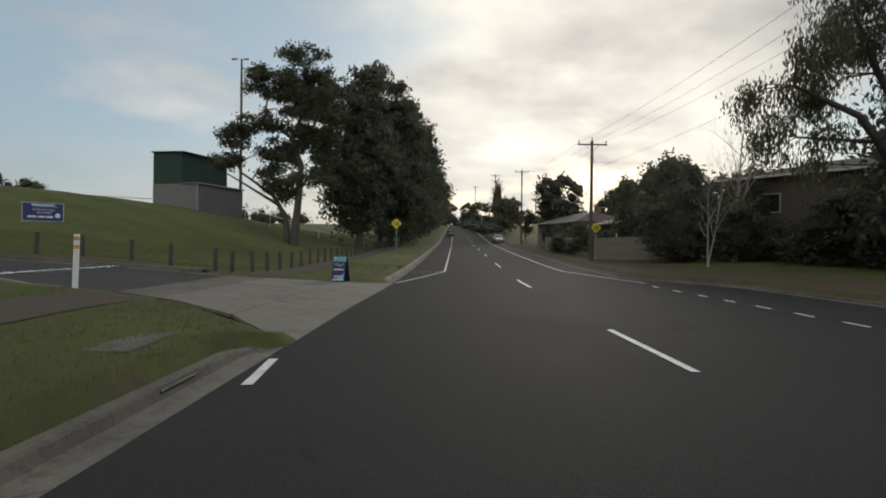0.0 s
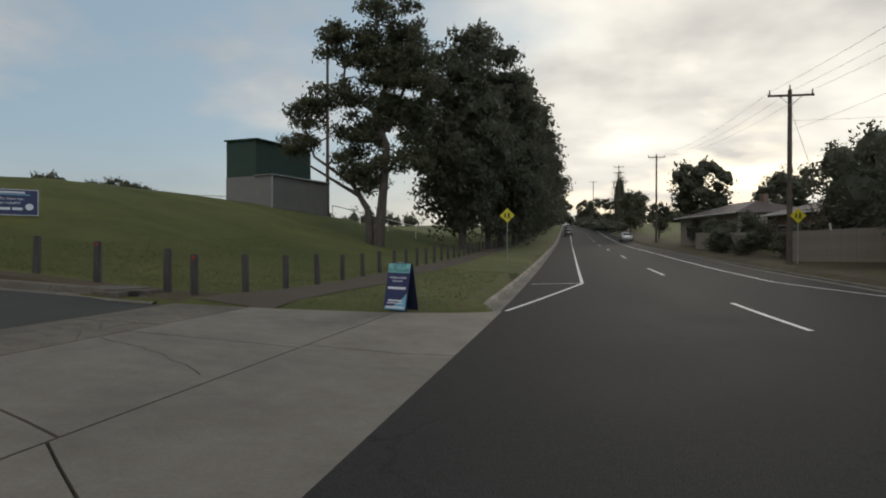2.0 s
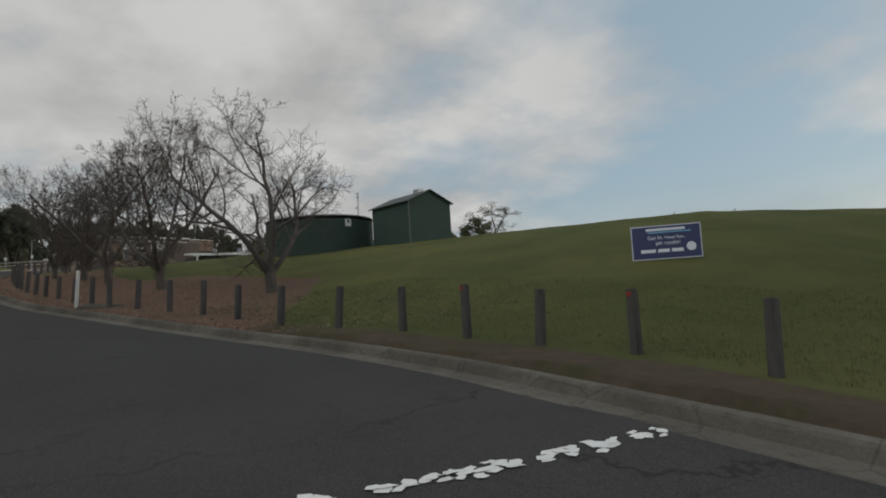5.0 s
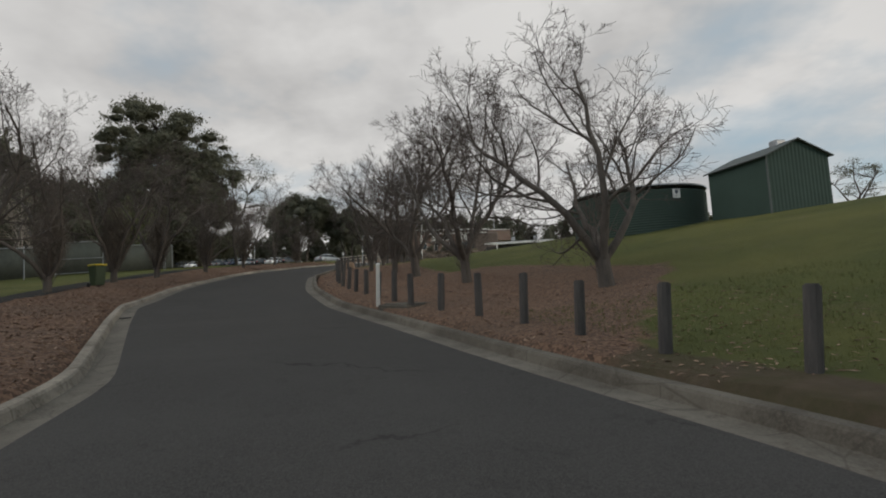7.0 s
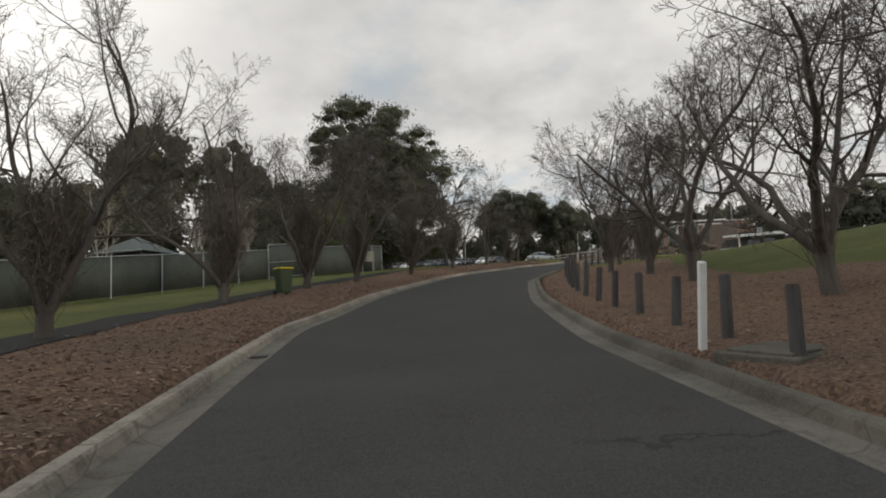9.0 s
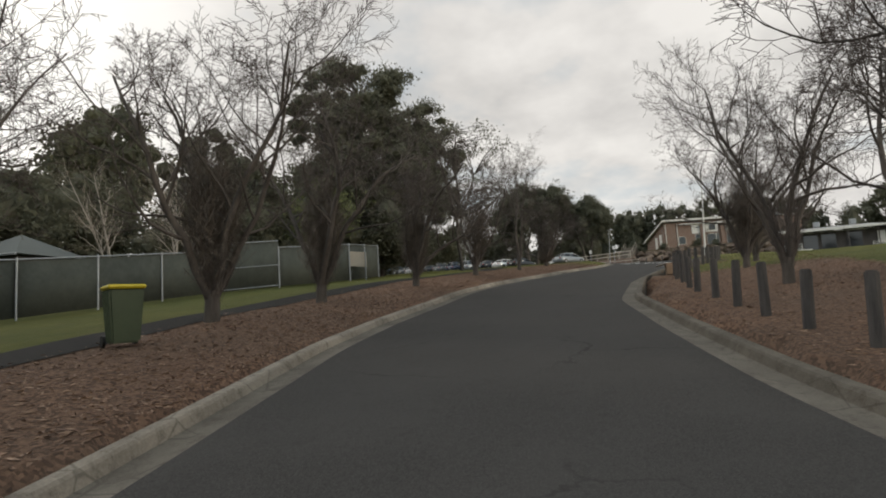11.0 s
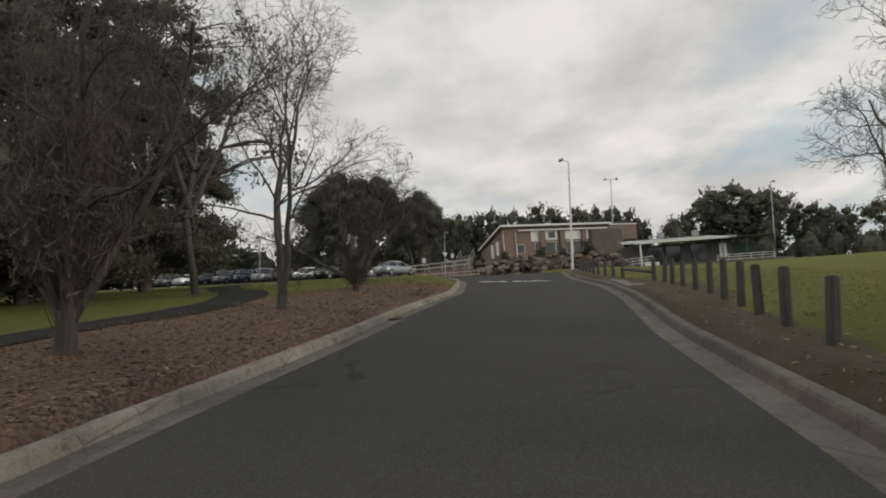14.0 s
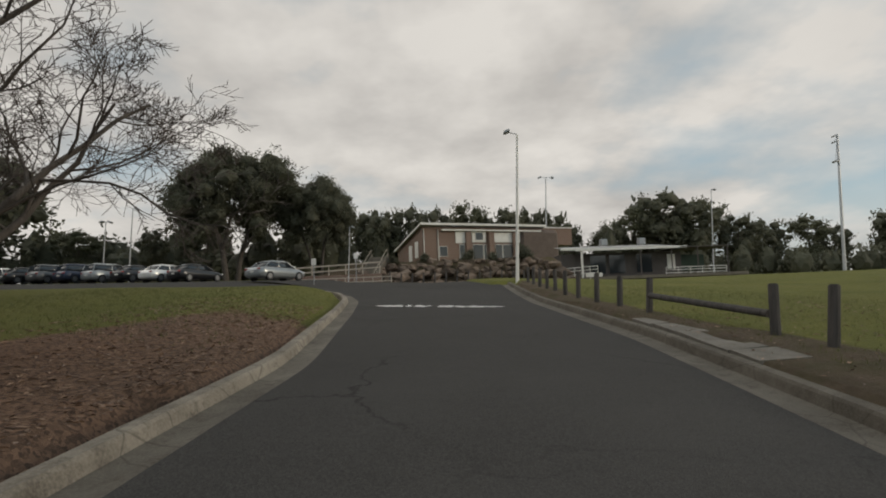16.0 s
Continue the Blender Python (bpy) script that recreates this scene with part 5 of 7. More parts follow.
FENCEWOOD = bark_material("fence_timber", (.30, .26, .22), (.19, .16, .135))
paling_fence((13.2, 52.0), (16.9, 46.5), 1.9, "weathered timber paling fence across the road", FENCEWOOD)
paling_fence((13.4, 78), (14.5, 64), 1.7, "weathered timber paling fence before the pale house", RENDERED, .28)


def wire_fence():
    """Chain fence with green shade cloth, and a gate."""
    line = [(-14, -7.5), (-24, -9.0), (-36, -11.0), (-46, -11.8), (-55.2, -12.0), (-57.9, -10.2), (-61.5, -8.2), (-67, -9.5)]
    ob = tagged(new("mesh_fence"), "green shade-cloth fence on galvanised steel posts", "fence")
    for k, ((ax, ay), (bx_, by)) in enumerate(zip(line, line[1:])):
        A, B = Vector((ax, ay, ground_z(ax, ay))), Vector((bx_, by, ground_z(bx_, by)))
        gate = k == 4
        h = 2.45 if gate else 2.1
        d = B - A
        n = max(1, round(d.length / 3.0))
        for i in range(n + (0 if k < len(line) - 2 else 1)):
            p = A + d * (i / n)
            part("post", cyl(bmesh.new(), .04, .04, h + .15, (p.x, p.y, p.z + h / 2), 10), GALV, ob)
        part("rail", rod(bmesh.new(), A + Vector((0, 0, h)), B + Vector((0, 0, h)), .03), GALV, ob)
        if gate:
            part("rail", rod(bmesh.new(), A + Vector((0, 0, 1.2)), B + Vector((0, 0, 1.2)), .025), GALV, ob)
            part("rail", rod(bmesh.new(), A + Vector((0, 0, .15)), B + Vector((0, 0, .15)), .025), GALV, ob)
        nrm = Vector((-d.y, d.x, 0)).normalized() * .03
        vs, fs = [], []
        m = 12
        for i in range(m + 1):
            p = A + d * (i / m) + nrm + nrm.normalized() * .03 * math.sin(i * 2.1 + k)
            vs += [p + Vector((0, 0, .08)), p + Vector((0, 0, h - .05))]
        for i in range(m):
            fs.append((2 * i, 2 * i + 2, 2 * i + 3, 2 * i + 1))
        c = part("shade_cloth", mesh_of("shade_cloth", vs, fs, CLOTH, True), None, ob)
        c.modifiers.new("thick", "SOLIDIFY").thickness = .012


CLOTH = plain("shade_cloth", (.078, .084, .070), (.050, .055, .047), .9, 1.5, 90, relief=.2)
wire_fence()


def garden_hut(x, y, turn, size, label, roof_mat, wall_mat, z=None):
    w_, d_, h_ = size
    ob = thing("garden_building", (x, y, (ground_z(x, y) if z is None else z) - .1), label, "building", turn=turn)
    bx("wall", (w_, d_, h_), (0, 0, h_ / 2), wall_mat, ob, .02)
    bm = bmesh.new()
    q = [(-w_ / 2 - .4, -d_ / 2 - .4, h_), (w_ / 2 + .4, -d_ / 2 - .4, h_), (w_ / 2 + .4, d_ / 2 + .4, h_), (-w_ / 2 - .4, d_ / 2 + .4, h_), (0, 0, h_ + 1.2)]
    v = [bm.verts.new(p) for p in q]
    for f in ((0, 1, 4), (1, 2, 4), (2, 3, 4), (3, 0, 4), (3, 2, 1, 0)):
        bm.faces.new([v[i] for i in f])
    part("roof", bm, roof_mat, ob)
    bx("gutter", (w_ + .84, .1, .1), (0, -d_ / 2 - .42, h_ - .02), GALV, ob, .01)
    bx("door", (.9, .06, 2.0), (w_ * .2, -d_ / 2 - .01, 1.0), DARKWALL, ob, .01)


garden_hut(-50.6, -19.2, 100, (3.2, 3.2, 2.5), "small pavilion with a grey pyramid roof behind the fence", DULLSHEET, DARKWALL)
nb = thing("notice_board", (-62.2, -8.15, ground_z(-62.2, -8.15)), "pale blank notice board fixed on the mesh fence", "notice board", turn=167)
part("panel", box(bmesh.new(), (1.7, .03, .85), (0, .06, 1.25), .005), RENDERED, nb)
for s_ in (-.7, .7):
    part("bracket", box(bmesh.new(), (.05, .05, 1.7), (s_, 0, .85), .004), GALV, nb)


def crest_rail(pts, label):
    """White rail fence along the edge of the sports field."""
    ob = tagged(new("rail_fence"), label, "fence")
    z = [Vector((x, y, ground_z(x, y))) for x, y in pts]
    for a_, b_ in zip(z, z[1:]):
        n = max(1, round((b_ - a_).length / 3))
        for i in range(n):
            p, q = a_.lerp(b_, i / n), a_.lerp(b_, (i + 1) / n)
            p.z, q.z = ground_z(p.x, p.y), ground_z(q.x, q.y)
            part("post", cyl(bmesh.new(), .04, .04, 1.3, (p.x, p.y, p.z + .6), 8), WHITE, ob)
            part("rail", rod(bmesh.new(), p + Vector((0, 0, 1.2)), q + Vector((0, 0, 1.2)), .045), WHITE, ob)


crest_rail([(-62, 63), (-45, 64.5), (-31, 67)], "white pipe rail fence along the sports field")
crest_rail([(-23, 69), (-12, 71)], "white pipe rail fence beside the tall gum")


# ---- cars ----
def car_paint(name, c):
    m, n, bsdf = material(name)
    wire(n, c, bsdf.inputs["Base Color"])
    bsdf.inputs["Metallic"].default_value = .35
    bsdf.inputs["Roughness"].default_value = .28
    bsdf.inputs["Coat Weight"].default_value = .6
    return m


RIM = plain("alloy_rim", (.20, .205, .21), (.12, .12, .125), .4, metal=.5, relief=0)
TYRE = plain("tyre_rubber", (.018, .018, .019), (.03, .03, .03), .85, relief=0)
LAMPRED = plain("tail_lamp", (.25, .015, .012), (.2, .01, .01), .2, relief=0)


def loft(rings, mat, name, parent, closed_ends=True, label=""):
    bm = bmesh.new()
    rr = [[bm.verts.new(p) for p in r] for r in rings]
    n = len(rings[0])
    for a, b in zip(rr, rr[1:]):
        for i in range(n):
            bm.faces.new((a[i], a[(i + 1) % n], b[(i + 1) % n], b[i]))
    if closed_ends:
        bm.faces.new(rr[0][::-1])
        bm.faces.new(rr[-1])
    bmesh.ops.recalc_face_normals(bm, faces=bm.faces)
    for f in bm.faces:
        f.smooth = True
    o = part(name, bm, mat, parent, label)
    return o


def car(x, y, turn, paint, label, wagon=False, scale=1.0, z=None):
    z = ground_z(x, y) - .13 if z is None else z
    ob = thing("parked_car", (x, y, z), label, "car", "cars in the car park")
    ob.matrix_basis = pose(x, y, z, 0, 0, turn) @ Matrix.Diagonal((scale, scale, scale, 1))
    h1 = .92
    def ring(xx, half, z0, z1, r=.12):
        return [(xx, -half + r, z0), (xx, half - r, z0), (xx, half, z0 + r), (xx, half * 1.0, z1 - r * 1.2), (xx, half - r * 1.1, z1), (xx, -half + r * 1.1, z1), (xx, -half, z1 - r * 1.2), (xx, -half, z0 + r)]
    back = h1 + (.12 if wagon else .06)
    loft([ring(-2.2, .74, .42, .72, .1), ring(-2.15, .84, .28, back - .05), ring(-1.6, .9, .2, back), ring(-.6, .91, .2, h1 + .02), ring(.8, .91, .2, h1 - .02), ring(1.5, .88, .22, .82), ring(2.0, .82, .26, .68), ring(2.2, .66, .36, .58, .1)], paint, "body", ob)
    tail = -2.05 if wagon else -1.75
    ro = -1.7 if wagon else -1.05
    def cab(xx, half, zz):
        return (xx, half, zz)
    top = 1.62 if wagon else 1.44
    loft([[(tail, -.76, h1 - .02), (1.15, -.78, h1 - .05), (1.15, .78, h1 - .05), (tail, .76, h1 - .02)], [(ro - .15, -.66, top - .12), (.45, -.66, top - .12), (.45, .66, top - .12), (ro - .15, .66, top - .12)]], GLASS, "glazing", ob, label="dark glass")
    loft([[(ro - .2, -.67, top - .13), (.5, -.67, top - .13), (.5, .67, top - .13), (ro - .2, .67, top - .13)], [(ro + .1, -.52, top), (.2, -.52, top), (.2, .52, top), (ro + .1, .52, top)]], paint, "roof", ob)
    for s in (-1, 1):
        for xx0, xx1 in ((tail, ro - .15), (1.15, .45), (-.35, -.38)):
            part("pillar", rod(bmesh.new(), (xx0, s * .775, h1 - .03), (xx1, s * .672, top - .12), .035, 6), paint, ob)
        for wx in (-1.35, 1.38):
            wh = part("wheel", cyl(bmesh.new(), .32, .32, .21, (wx, s * .82, .32), 22, Matrix.Rotation(math.pi / 2, 4, "X")), TYRE, ob)
            part("rim", cyl(bmesh.new(), .205, .19, .02, (wx, s * .93, .32), 16, Matrix.Rotation(math.pi / 2, 4, "X")), RIM, wh)
        part("tail_lamp", box(bmesh.new(), (.10, .34, .15), (-2.14, s * .64, .80), .03), LAMPRED, ob)
        part("headlamp", box(bmesh.new(), (.16, .34, .13), (2.03, s * .58, .62), .03), WHITE, ob)
        part("mirror", box(bmesh.new(), (.12, .2, .13), (.72, s * .96, 1.0), .03), paint, ob)
    part("number_plate", box(bmesh.new(), (.02, .38, .11), (-2.2, 0, .62)), WHITE, ob)
    return ob


CAR_WHITE = car_paint("white_car_paint", (.72, .72, .71))
CAR_SILVER = car_paint("silver_car_paint", (.26, .28, .29))
CAR_BLACK = car_paint("black_car_paint", (.016, .017, .02))
CAR_GREY = car_paint("grey_car_paint", (.10, .105, .11))
CAR_BLUE = car_paint("dark_blue_car_paint", (.02, .03, .06))
car(-111.4, -6.1, 146, CAR_SILVER, "grey silver sedan parked on asphalt")
car(-127.5, -10.8, 150, CAR_WHITE, "white hatchback parked behind the sedan", False, .95)
row_cars = ((CAR_BLACK, "black sedan parked in the row", False), (CAR_WHITE, "white hatchback parked in the row", False), (CAR_BLACK, "black hatchback parked in the row", False), (CAR_SILVER, "silver station wagon parked in the row", True), (CAR_BLUE, "dark blue wagon parked in the row", True), (CAR_GREY, "dark grey wagon parked in the row", True), (CAR_BLACK, "black sedan parked in the row", False), (CAR_WHITE, "white sedan parked in the row", False), (CAR_GREY, "grey wagon parked in the row", True), (CAR_BLACK, "black wagon parked in the row", True))
for i, (pt, nm, wg) in enumerate(row_cars):
    car(-117.3 - .85 * i + .03 * i * i, -14.2 - 2.72 * i, 150 + 3 * (i % 3), pt, nm, wg)
for y_, x_ in ((150, -.8), (176, -1.0), (205, -1.0)):
    car(x_ + float(bend(y_)) + .0, y_, 90, CAR_GREY, "grey sedan parked far up the road", False, 1, float(road_z(y_)))
car(9.0 + float(bend(120)), 120, 90, CAR_WHITE, "white sedan parked across the road", False, 1, float(road_z(120)))

# ---- trees ----
UP = Vector((0, 0, 1))


def wander(rnd, d, amount):
    return (d + Vector((rnd.uniform(-1, 1), rnd.uniform(-1, 1), rnd.uniform(-1, 1))) * amount).normalized()


def grow(rnd, segs, p, d, length, r, level, spec):
    """A limb of a few bent pieces, with side limbs; spec per level: (pieces, bend, lift, children, child length, child angle)."""
    pieces, bend_, lift, kids, share, angle = spec[level]
    q, rr = p.copy(), r
    step = length / pieces
    pts = [(q.copy(), d.copy(), rr)]
    for i in range(pieces):
        d = (wander(rnd, d, bend_) + UP * lift).normalized()
        nq = q + d * step
        nr = r * (1 - .75 * (i + 1) / pieces)
        segs.append((q.copy(), nq.copy(), rr, max(nr, .003), level))
        q, rr = nq, max(nr, .003)
        pts.append((q.copy(), d.copy(), rr))
    if level + 1 < len(spec):
        for k in range(kids):
            f = .25 + .75 * (k + rnd.random()) / kids
            i = min(int(f * pieces), pieces - 1)
            g = f * pieces - i
            a, b = pts[i], pts[i + 1]
            pos = a[0].lerp(b[0], g)
            side = b[1].cross(Vector((rnd.uniform(-1, 1), rnd.uniform(-1, 1), rnd.uniform(-1, 1)))).normalized()
            ang = radians(angle * rnd.uniform(.7, 1.3))
            nd = (b[1] * math.cos(ang) + side * math.sin(ang)).normalized()
            grow(rnd, segs, pos, nd, length * share * rnd.uniform(.65, 1.25) * (1.1 - .4 * f), max((a[2] * (1 - g) + b[2] * g) * .55, .0040), level + 1, spec)


def bare_meshes(seed, stems, height, spread_, spec, r0=.10, stub=.35, shoots=60, skin=None, thick=1.0):
    rnd = random.Random(seed)
    segs = []
    segs.append((Vector((0, 0, -.25)), Vector((0, 0, stub)), r0 * 1.7, r0 * 1.35, 0))
    for k in range(stems):
        a = 2 * math.pi * (k + rnd.uniform(-.25, .25)) / stems
        tilt = radians(spread_ * rnd.uniform(.5, 1.2))
        d = Vector((math.cos(a) * math.sin(tilt), math.sin(a) * math.sin(tilt), math.cos(tilt)))
        grow(rnd, segs, Vector((math.cos(a) * .05, math.sin(a) * .05, stub - .1)), d, height * rnd.uniform(.62, .8), r0 * rnd.uniform(.75, 1.0), 0, spec)
    for k in range(shoots):
        a, h_ = rnd.uniform(0, 6.28), rnd.uniform(.1, 1.5)
        p = Vector((math.cos(a), math.sin(a), 0)) * (.07 + .12 * h_ * rnd.random()) + UP * h_
        d = Vector((math.cos(a) * .3, math.sin(a) * .3, 1)).normalized()
        for _ in range(3):
            d = wander(rnd, d, .25)
            q = p + d * rnd.uniform(.18, .42)
            segs.append((p, q, .006, .005, 3))
            p = q
    if thick != 1:
        segs = [(a, b, ra if lv == 0 else max(ra, .012) * thick, rb if lv == 0 else max(rb, .010) * thick, lv) for a, b, ra, rb, lv in segs]
    verts, faces = [], []
    for lo, hi, sides in ((0, 0, 9), (1, 1, 6), (2, 2, 4)):
        v, f = tubes([s[:4] for s in segs if lo <= s[4] <= hi], sides)
        k = len(verts)
        verts += v
        faces += [tuple(i + k for i in q) for q in f]
    v, f = tubes([s[:4] for s in segs if s[4] > 2], 3)
    return [("trunk", mesh_of("trunk", verts, faces, skin[0] if skin else BARK, True)), ("twig_spray", mesh_of("twig_spray", v, f, skin[1] if skin else TWIG, True))]


def place_bare(meshes, x, y, scale, turn, label, z=None, lean=(0, 0)):
    ob = thing("bare_tree", (x, y, 0), label, "tree", "bare trees")
    ob.matrix_basis = pose(x, y, ground_z(x, y) if z is None else z, lean[1] + square_to_slope(x), lean[0], 0) @ pose(0, 0, 0, 0, 0, turn) @ Matrix.Diagonal((*((scale,) * 3 if not isinstance(scale, tuple) else scale), 1))
    for nm, me in meshes:
        o = part(nm, me, None, ob)
        if nm in ("twig_spray", "brush"):
            o["kind"] = "stuff"
    return ob


def leaf_cloud(rnd_seed, blobs, per_m3, clump, leaves, size, droop=.3, shell=.55, stretch=2.2):
    """Leaves in clumps inside ellipsoids (centre, radii): vertices, faces and the clump centres."""
    rs = np.random.RandomState(rnd_seed)
    verts, centres = [], []
    for (cx, cy, cz), (rx, ry, rz) in blobs:
        vol = 4.19 * rx * ry * rz
        n = max(4, int(vol * per_m3))
        v = rs.normal(size=(n, 3))
        v /= np.linalg.norm(v, axis=1)[:, None]
        rad = shell + (1 - shell) * rs.rand(n) ** .6
        rad *= 1 + .16 * rs.normal(size=n)
        c = v * rad[:, None] * np.array([rx, ry, rz]) + np.array([cx, cy, cz])
        centres.append(c)
        m = n * leaves
        p = np.repeat(c, leaves, 0) + rs.normal(size=(m, 3)) * clump * np.array([.55, .55, .42])
        p[:, 2] -= droop * clump * rs.rand(m)
        d = rs.normal(size=(m, 3))
        d[:, 2] -= droop * 2.2
        d /= np.linalg.norm(d, axis=1)[:, None]
        o = np.cross(d, rs.normal(size=(m, 3)))
        o /= np.linalg.norm(o, axis=1)[:, None] + 1e-9
        s = size * rs.uniform(.6, 1.4, m)[:, None]
        verts.append(np.stack([p - d * s * stretch / 2, p + o * s / 2, p + d * s * stretch / 2, p - o * s / 2], 1).reshape(-1, 3))
    verts = np.concatenate(verts)
    faces = np.arange(len(verts)).reshape(-1, 4)
    return verts, faces, np.concatenate(centres)


def leafy_meshes(seed, blobs, stems, leaf, bark, per_m3=1.6, clump=.6, leaves=26, size=.12, droop=.3, shell=.55, limb=.06, stretch=2.2, picks=110, sides=6, core=0.0):
    """stems: lists of (x, y, z, radius) for trunks; limbs reach from them to the crown."""
    v, f, c = leaf_cloud(seed, blobs, per_m3, clump, leaves, size, droop, shell, stretch)
    v, f = v.tolist(), f.tolist()
    if core:
        for q, (c0, r0) in enumerate(blobs):
            bm = bmesh.new()
            bmesh.ops.create_icosphere(bm, subdivisions=2, radius=1)
            k = len(v)
            for w_ in bm.verts:
                n_ = core * (1 + .5 * noise.noise(w_.co * 2.3 + Vector((q * 3.1, seed, 0))))
                v.append([c0[j] + r0[j] * w_.co[j] * n_ for j in range(3)])
            bm.verts.index_update()
            f += [[k + w_.index for w_ in fc.verts] for fc in bm.faces]
            bm.free()
    crown = mesh_of("crown", v, f, leaf)
    rnd = random.Random(seed)
    segs, nodes = [], []
    for st in stems:
        for a, b in zip(st, st[1:]):
            A, B = Vector(a[:3]), Vector(b[:3])
            k = 3
            prev, pr = A, a[3]
            for i in range(1, k + 1):
                q = A.lerp(B, i / k) + (Vector((rnd.uniform(-1, 1), rnd.uniform(-1, 1), 0)) * .05 * (B - A).length * .3 if i < k else Vector())
                r = a[3] + (b[3] - a[3]) * i / k
                segs.append((prev, q, pr, r))
                prev, pr = q, r
                nodes.append((q.copy(), r))
    nodes = [n for n in nodes if n[0].z > .8] or nodes
    pick = [Vector(p) for p in c[:: max(1, len(c) // picks)]]
    for t in pick:
        lower = [n for n in nodes if n[0].z < t.z + .4] or nodes
        a, r = min(lower, key=lambda n: (n[0] - t).length)
        mid = a.lerp(t, .5) + Vector((rnd.uniform(-.2, .2), rnd.uniform(-.2, .2), rnd.uniform(0, .3))) * min(1.5, (t - a).length * .4)
        r1 = min(r * .6, limb * (.4 + .12 * (t - a).length))
        segs += [(a, mid, r1, r1 * .6), (mid, t, r1 * .6, r1 * .2)]
    v, f = tubes(segs, sides)
    return [("trunk", mesh_of("trunk", v, f, bark, True)), ("crown", crown)]


def place_leafy(meshes, x, y, scale, turn, label, group="leafy trees", name="tree", z=None, sink=0.0):
    ob = thing(name, (x, y, 0), label, "tree", group)
    sc = scale if isinstance(scale, tuple) else (scale,) * 3
    ob.matrix_basis = pose(x, y, (ground_z(x, y) if z is None else z) - sink, 0, 0, turn) @ Matrix.Diagonal((*sc, 1))
    for nm, me in meshes:
        part(nm, me, None, ob)
    return ob


def puffs(seed, centre, radii, n, size, flat=.7, low=-.35):
    """Small rounded clumps over the shell of a crown."""
    rnd = random.Random(seed)
    out_ = []
    for i in range(n):
        z = low + (1 - low) * (i + .5) / n
        a = i * 2.39996 + rnd.uniform(-.4, .4)
        q = math.sqrt(max(0, 1 - z * z))
        k = rnd.uniform(.62, 1.0)
        r = size * rnd.uniform(.7, 1.3)
        out_.append(((centre[0] + radii[0] * q * k * math.cos(a), centre[1] + radii[1] * q * k * math.sin(a), centre[2] + radii[2] * z * k), (r, r, r * flat)))
    return out_


def thicket(seed, centre, radii, n, length=.34, width=.009, lean=.3):
    """A dense brush of thin water shoots filling an ellipsoid."""
    rs = np.random.RandomState(seed)
    v = rs.normal(size=(n, 3))
    v /= np.linalg.norm(v, axis=1)[:, None]
    lump = np.array([1 + .30 * noise.noise(Vector(q) * 2.1 + Vector((seed, 0, 0))) for q in v])
    c = v * (rs.rand(n) ** .42 * lump)[:, None] * np.array(radii) + np.array(centre)
    d = rs.normal(size=(n, 3)) * .55 + v * lean + np.array([0, 0, .75])
    d /= np.linalg.norm(d, axis=1)[:, None]
    o = np.cross(d, rs.normal(size=(n, 3)))
    o /= np.linalg.norm(o, axis=1)[:, None] + 1e-9
    ln = length * rs.uniform(.5, 1.4, n)[:, None]
    wd = width * rs.uniform(.6, 1.5, n)[:, None]
    verts = np.stack([c - d * ln / 2 - o * wd / 2, c - d * ln / 2 + o * wd / 2, c + d * ln / 2], 1).reshape(-1, 3)
    return mesh_of("brush", verts.tolist(), np.arange(n * 3).reshape(-1, 3).tolist(), SHOOT)


SHOOT = leaf_material("shoot_twigs", (.092, .075, .060), (.160, .132, .105), .0)
# bare ornamental trees round the drive
SPEC = ((8, .26, .05, 10, .50, 52), (6, .32, .08, 8, .47, 48), (4, .38, .08, 6, .50, 46), (2, .40, .06, 3, .62, 44), (1, .2, .05, 0, 0, 0))
BARE = [bare_meshes(21, 4, 5.4, 34, SPEC, .092, .6), bare_meshes(34, 5, 5.1, 36, SPEC, .084, .7), bare_meshes(57, 4, 5.5, 32, SPEC, .094, .7)]
UPSPEC = ((8, .26, .06, 9, .50, 50), (6, .30, .09, 7, .48, 48), (4, .36, .08, 6, .50, 46), (2, .38, .06, 3, .62, 44), (1, .2, .05, 0, 0, 0))
UPRIGHT = [bare_meshes(22, 4, 6.0, 26, UPSPEC, .082, .5, 130), bare_meshes(35, 4, 6.1, 28, UPSPEC, .084, .5, 130), bare_meshes(58, 4, 5.8, 27, UPSPEC, .08, .5, 130)]
VASE = bare_meshes(61, 5, 5.5, 34, SPEC, .078, .4, 260)
NARROW = bare_meshes(63, 3, 7.6, 13, UPSPEC, .078, .45, 30)
BRUSH = [thicket(71, (0, 0, 1.75), (.52, .52, 1.1), 4600), thicket(72, (.1, 0, 2.0), (.72, .68, 1.2), 7600), thicket(73, (0, .05, 1.9), (.9, .9, 1.15), 10500), thicket(74, (0, 0, .85), (.42, .42, .75), 3200)]
lab = "bare winter tree with dark branching stems on bark mulch"
bushy = "bare winter tree with a dense brush of shoots round its stems"
for i, (x, y, s, turn, hi) in enumerate(((-29.1, 21.1, 1.42, 20, .94), (-35.6, 17.6, 1.42, 140, 1.0), (-41.6, 15.2, 1.38, 260, 1.05), (-49.8, 11.7, 1.15, 75, 1.12), (-57.4, 11.3, 1.0, 200, 1.0), (-63.6, 12.1, 1.05, 310, .95), (-46.2, 13.6, 1.25, 10, 1.08))):
    low = [("brush", BRUSH[1])] if -65 < x < -55 else []
    place_bare((BARE[i % 3] if x > -45 else UPRIGHT[i % 3]) + low, x, y, (s, s, s * hi), turn, bushy if low else lab, lean=(-3, 7 if i < 3 else 0))
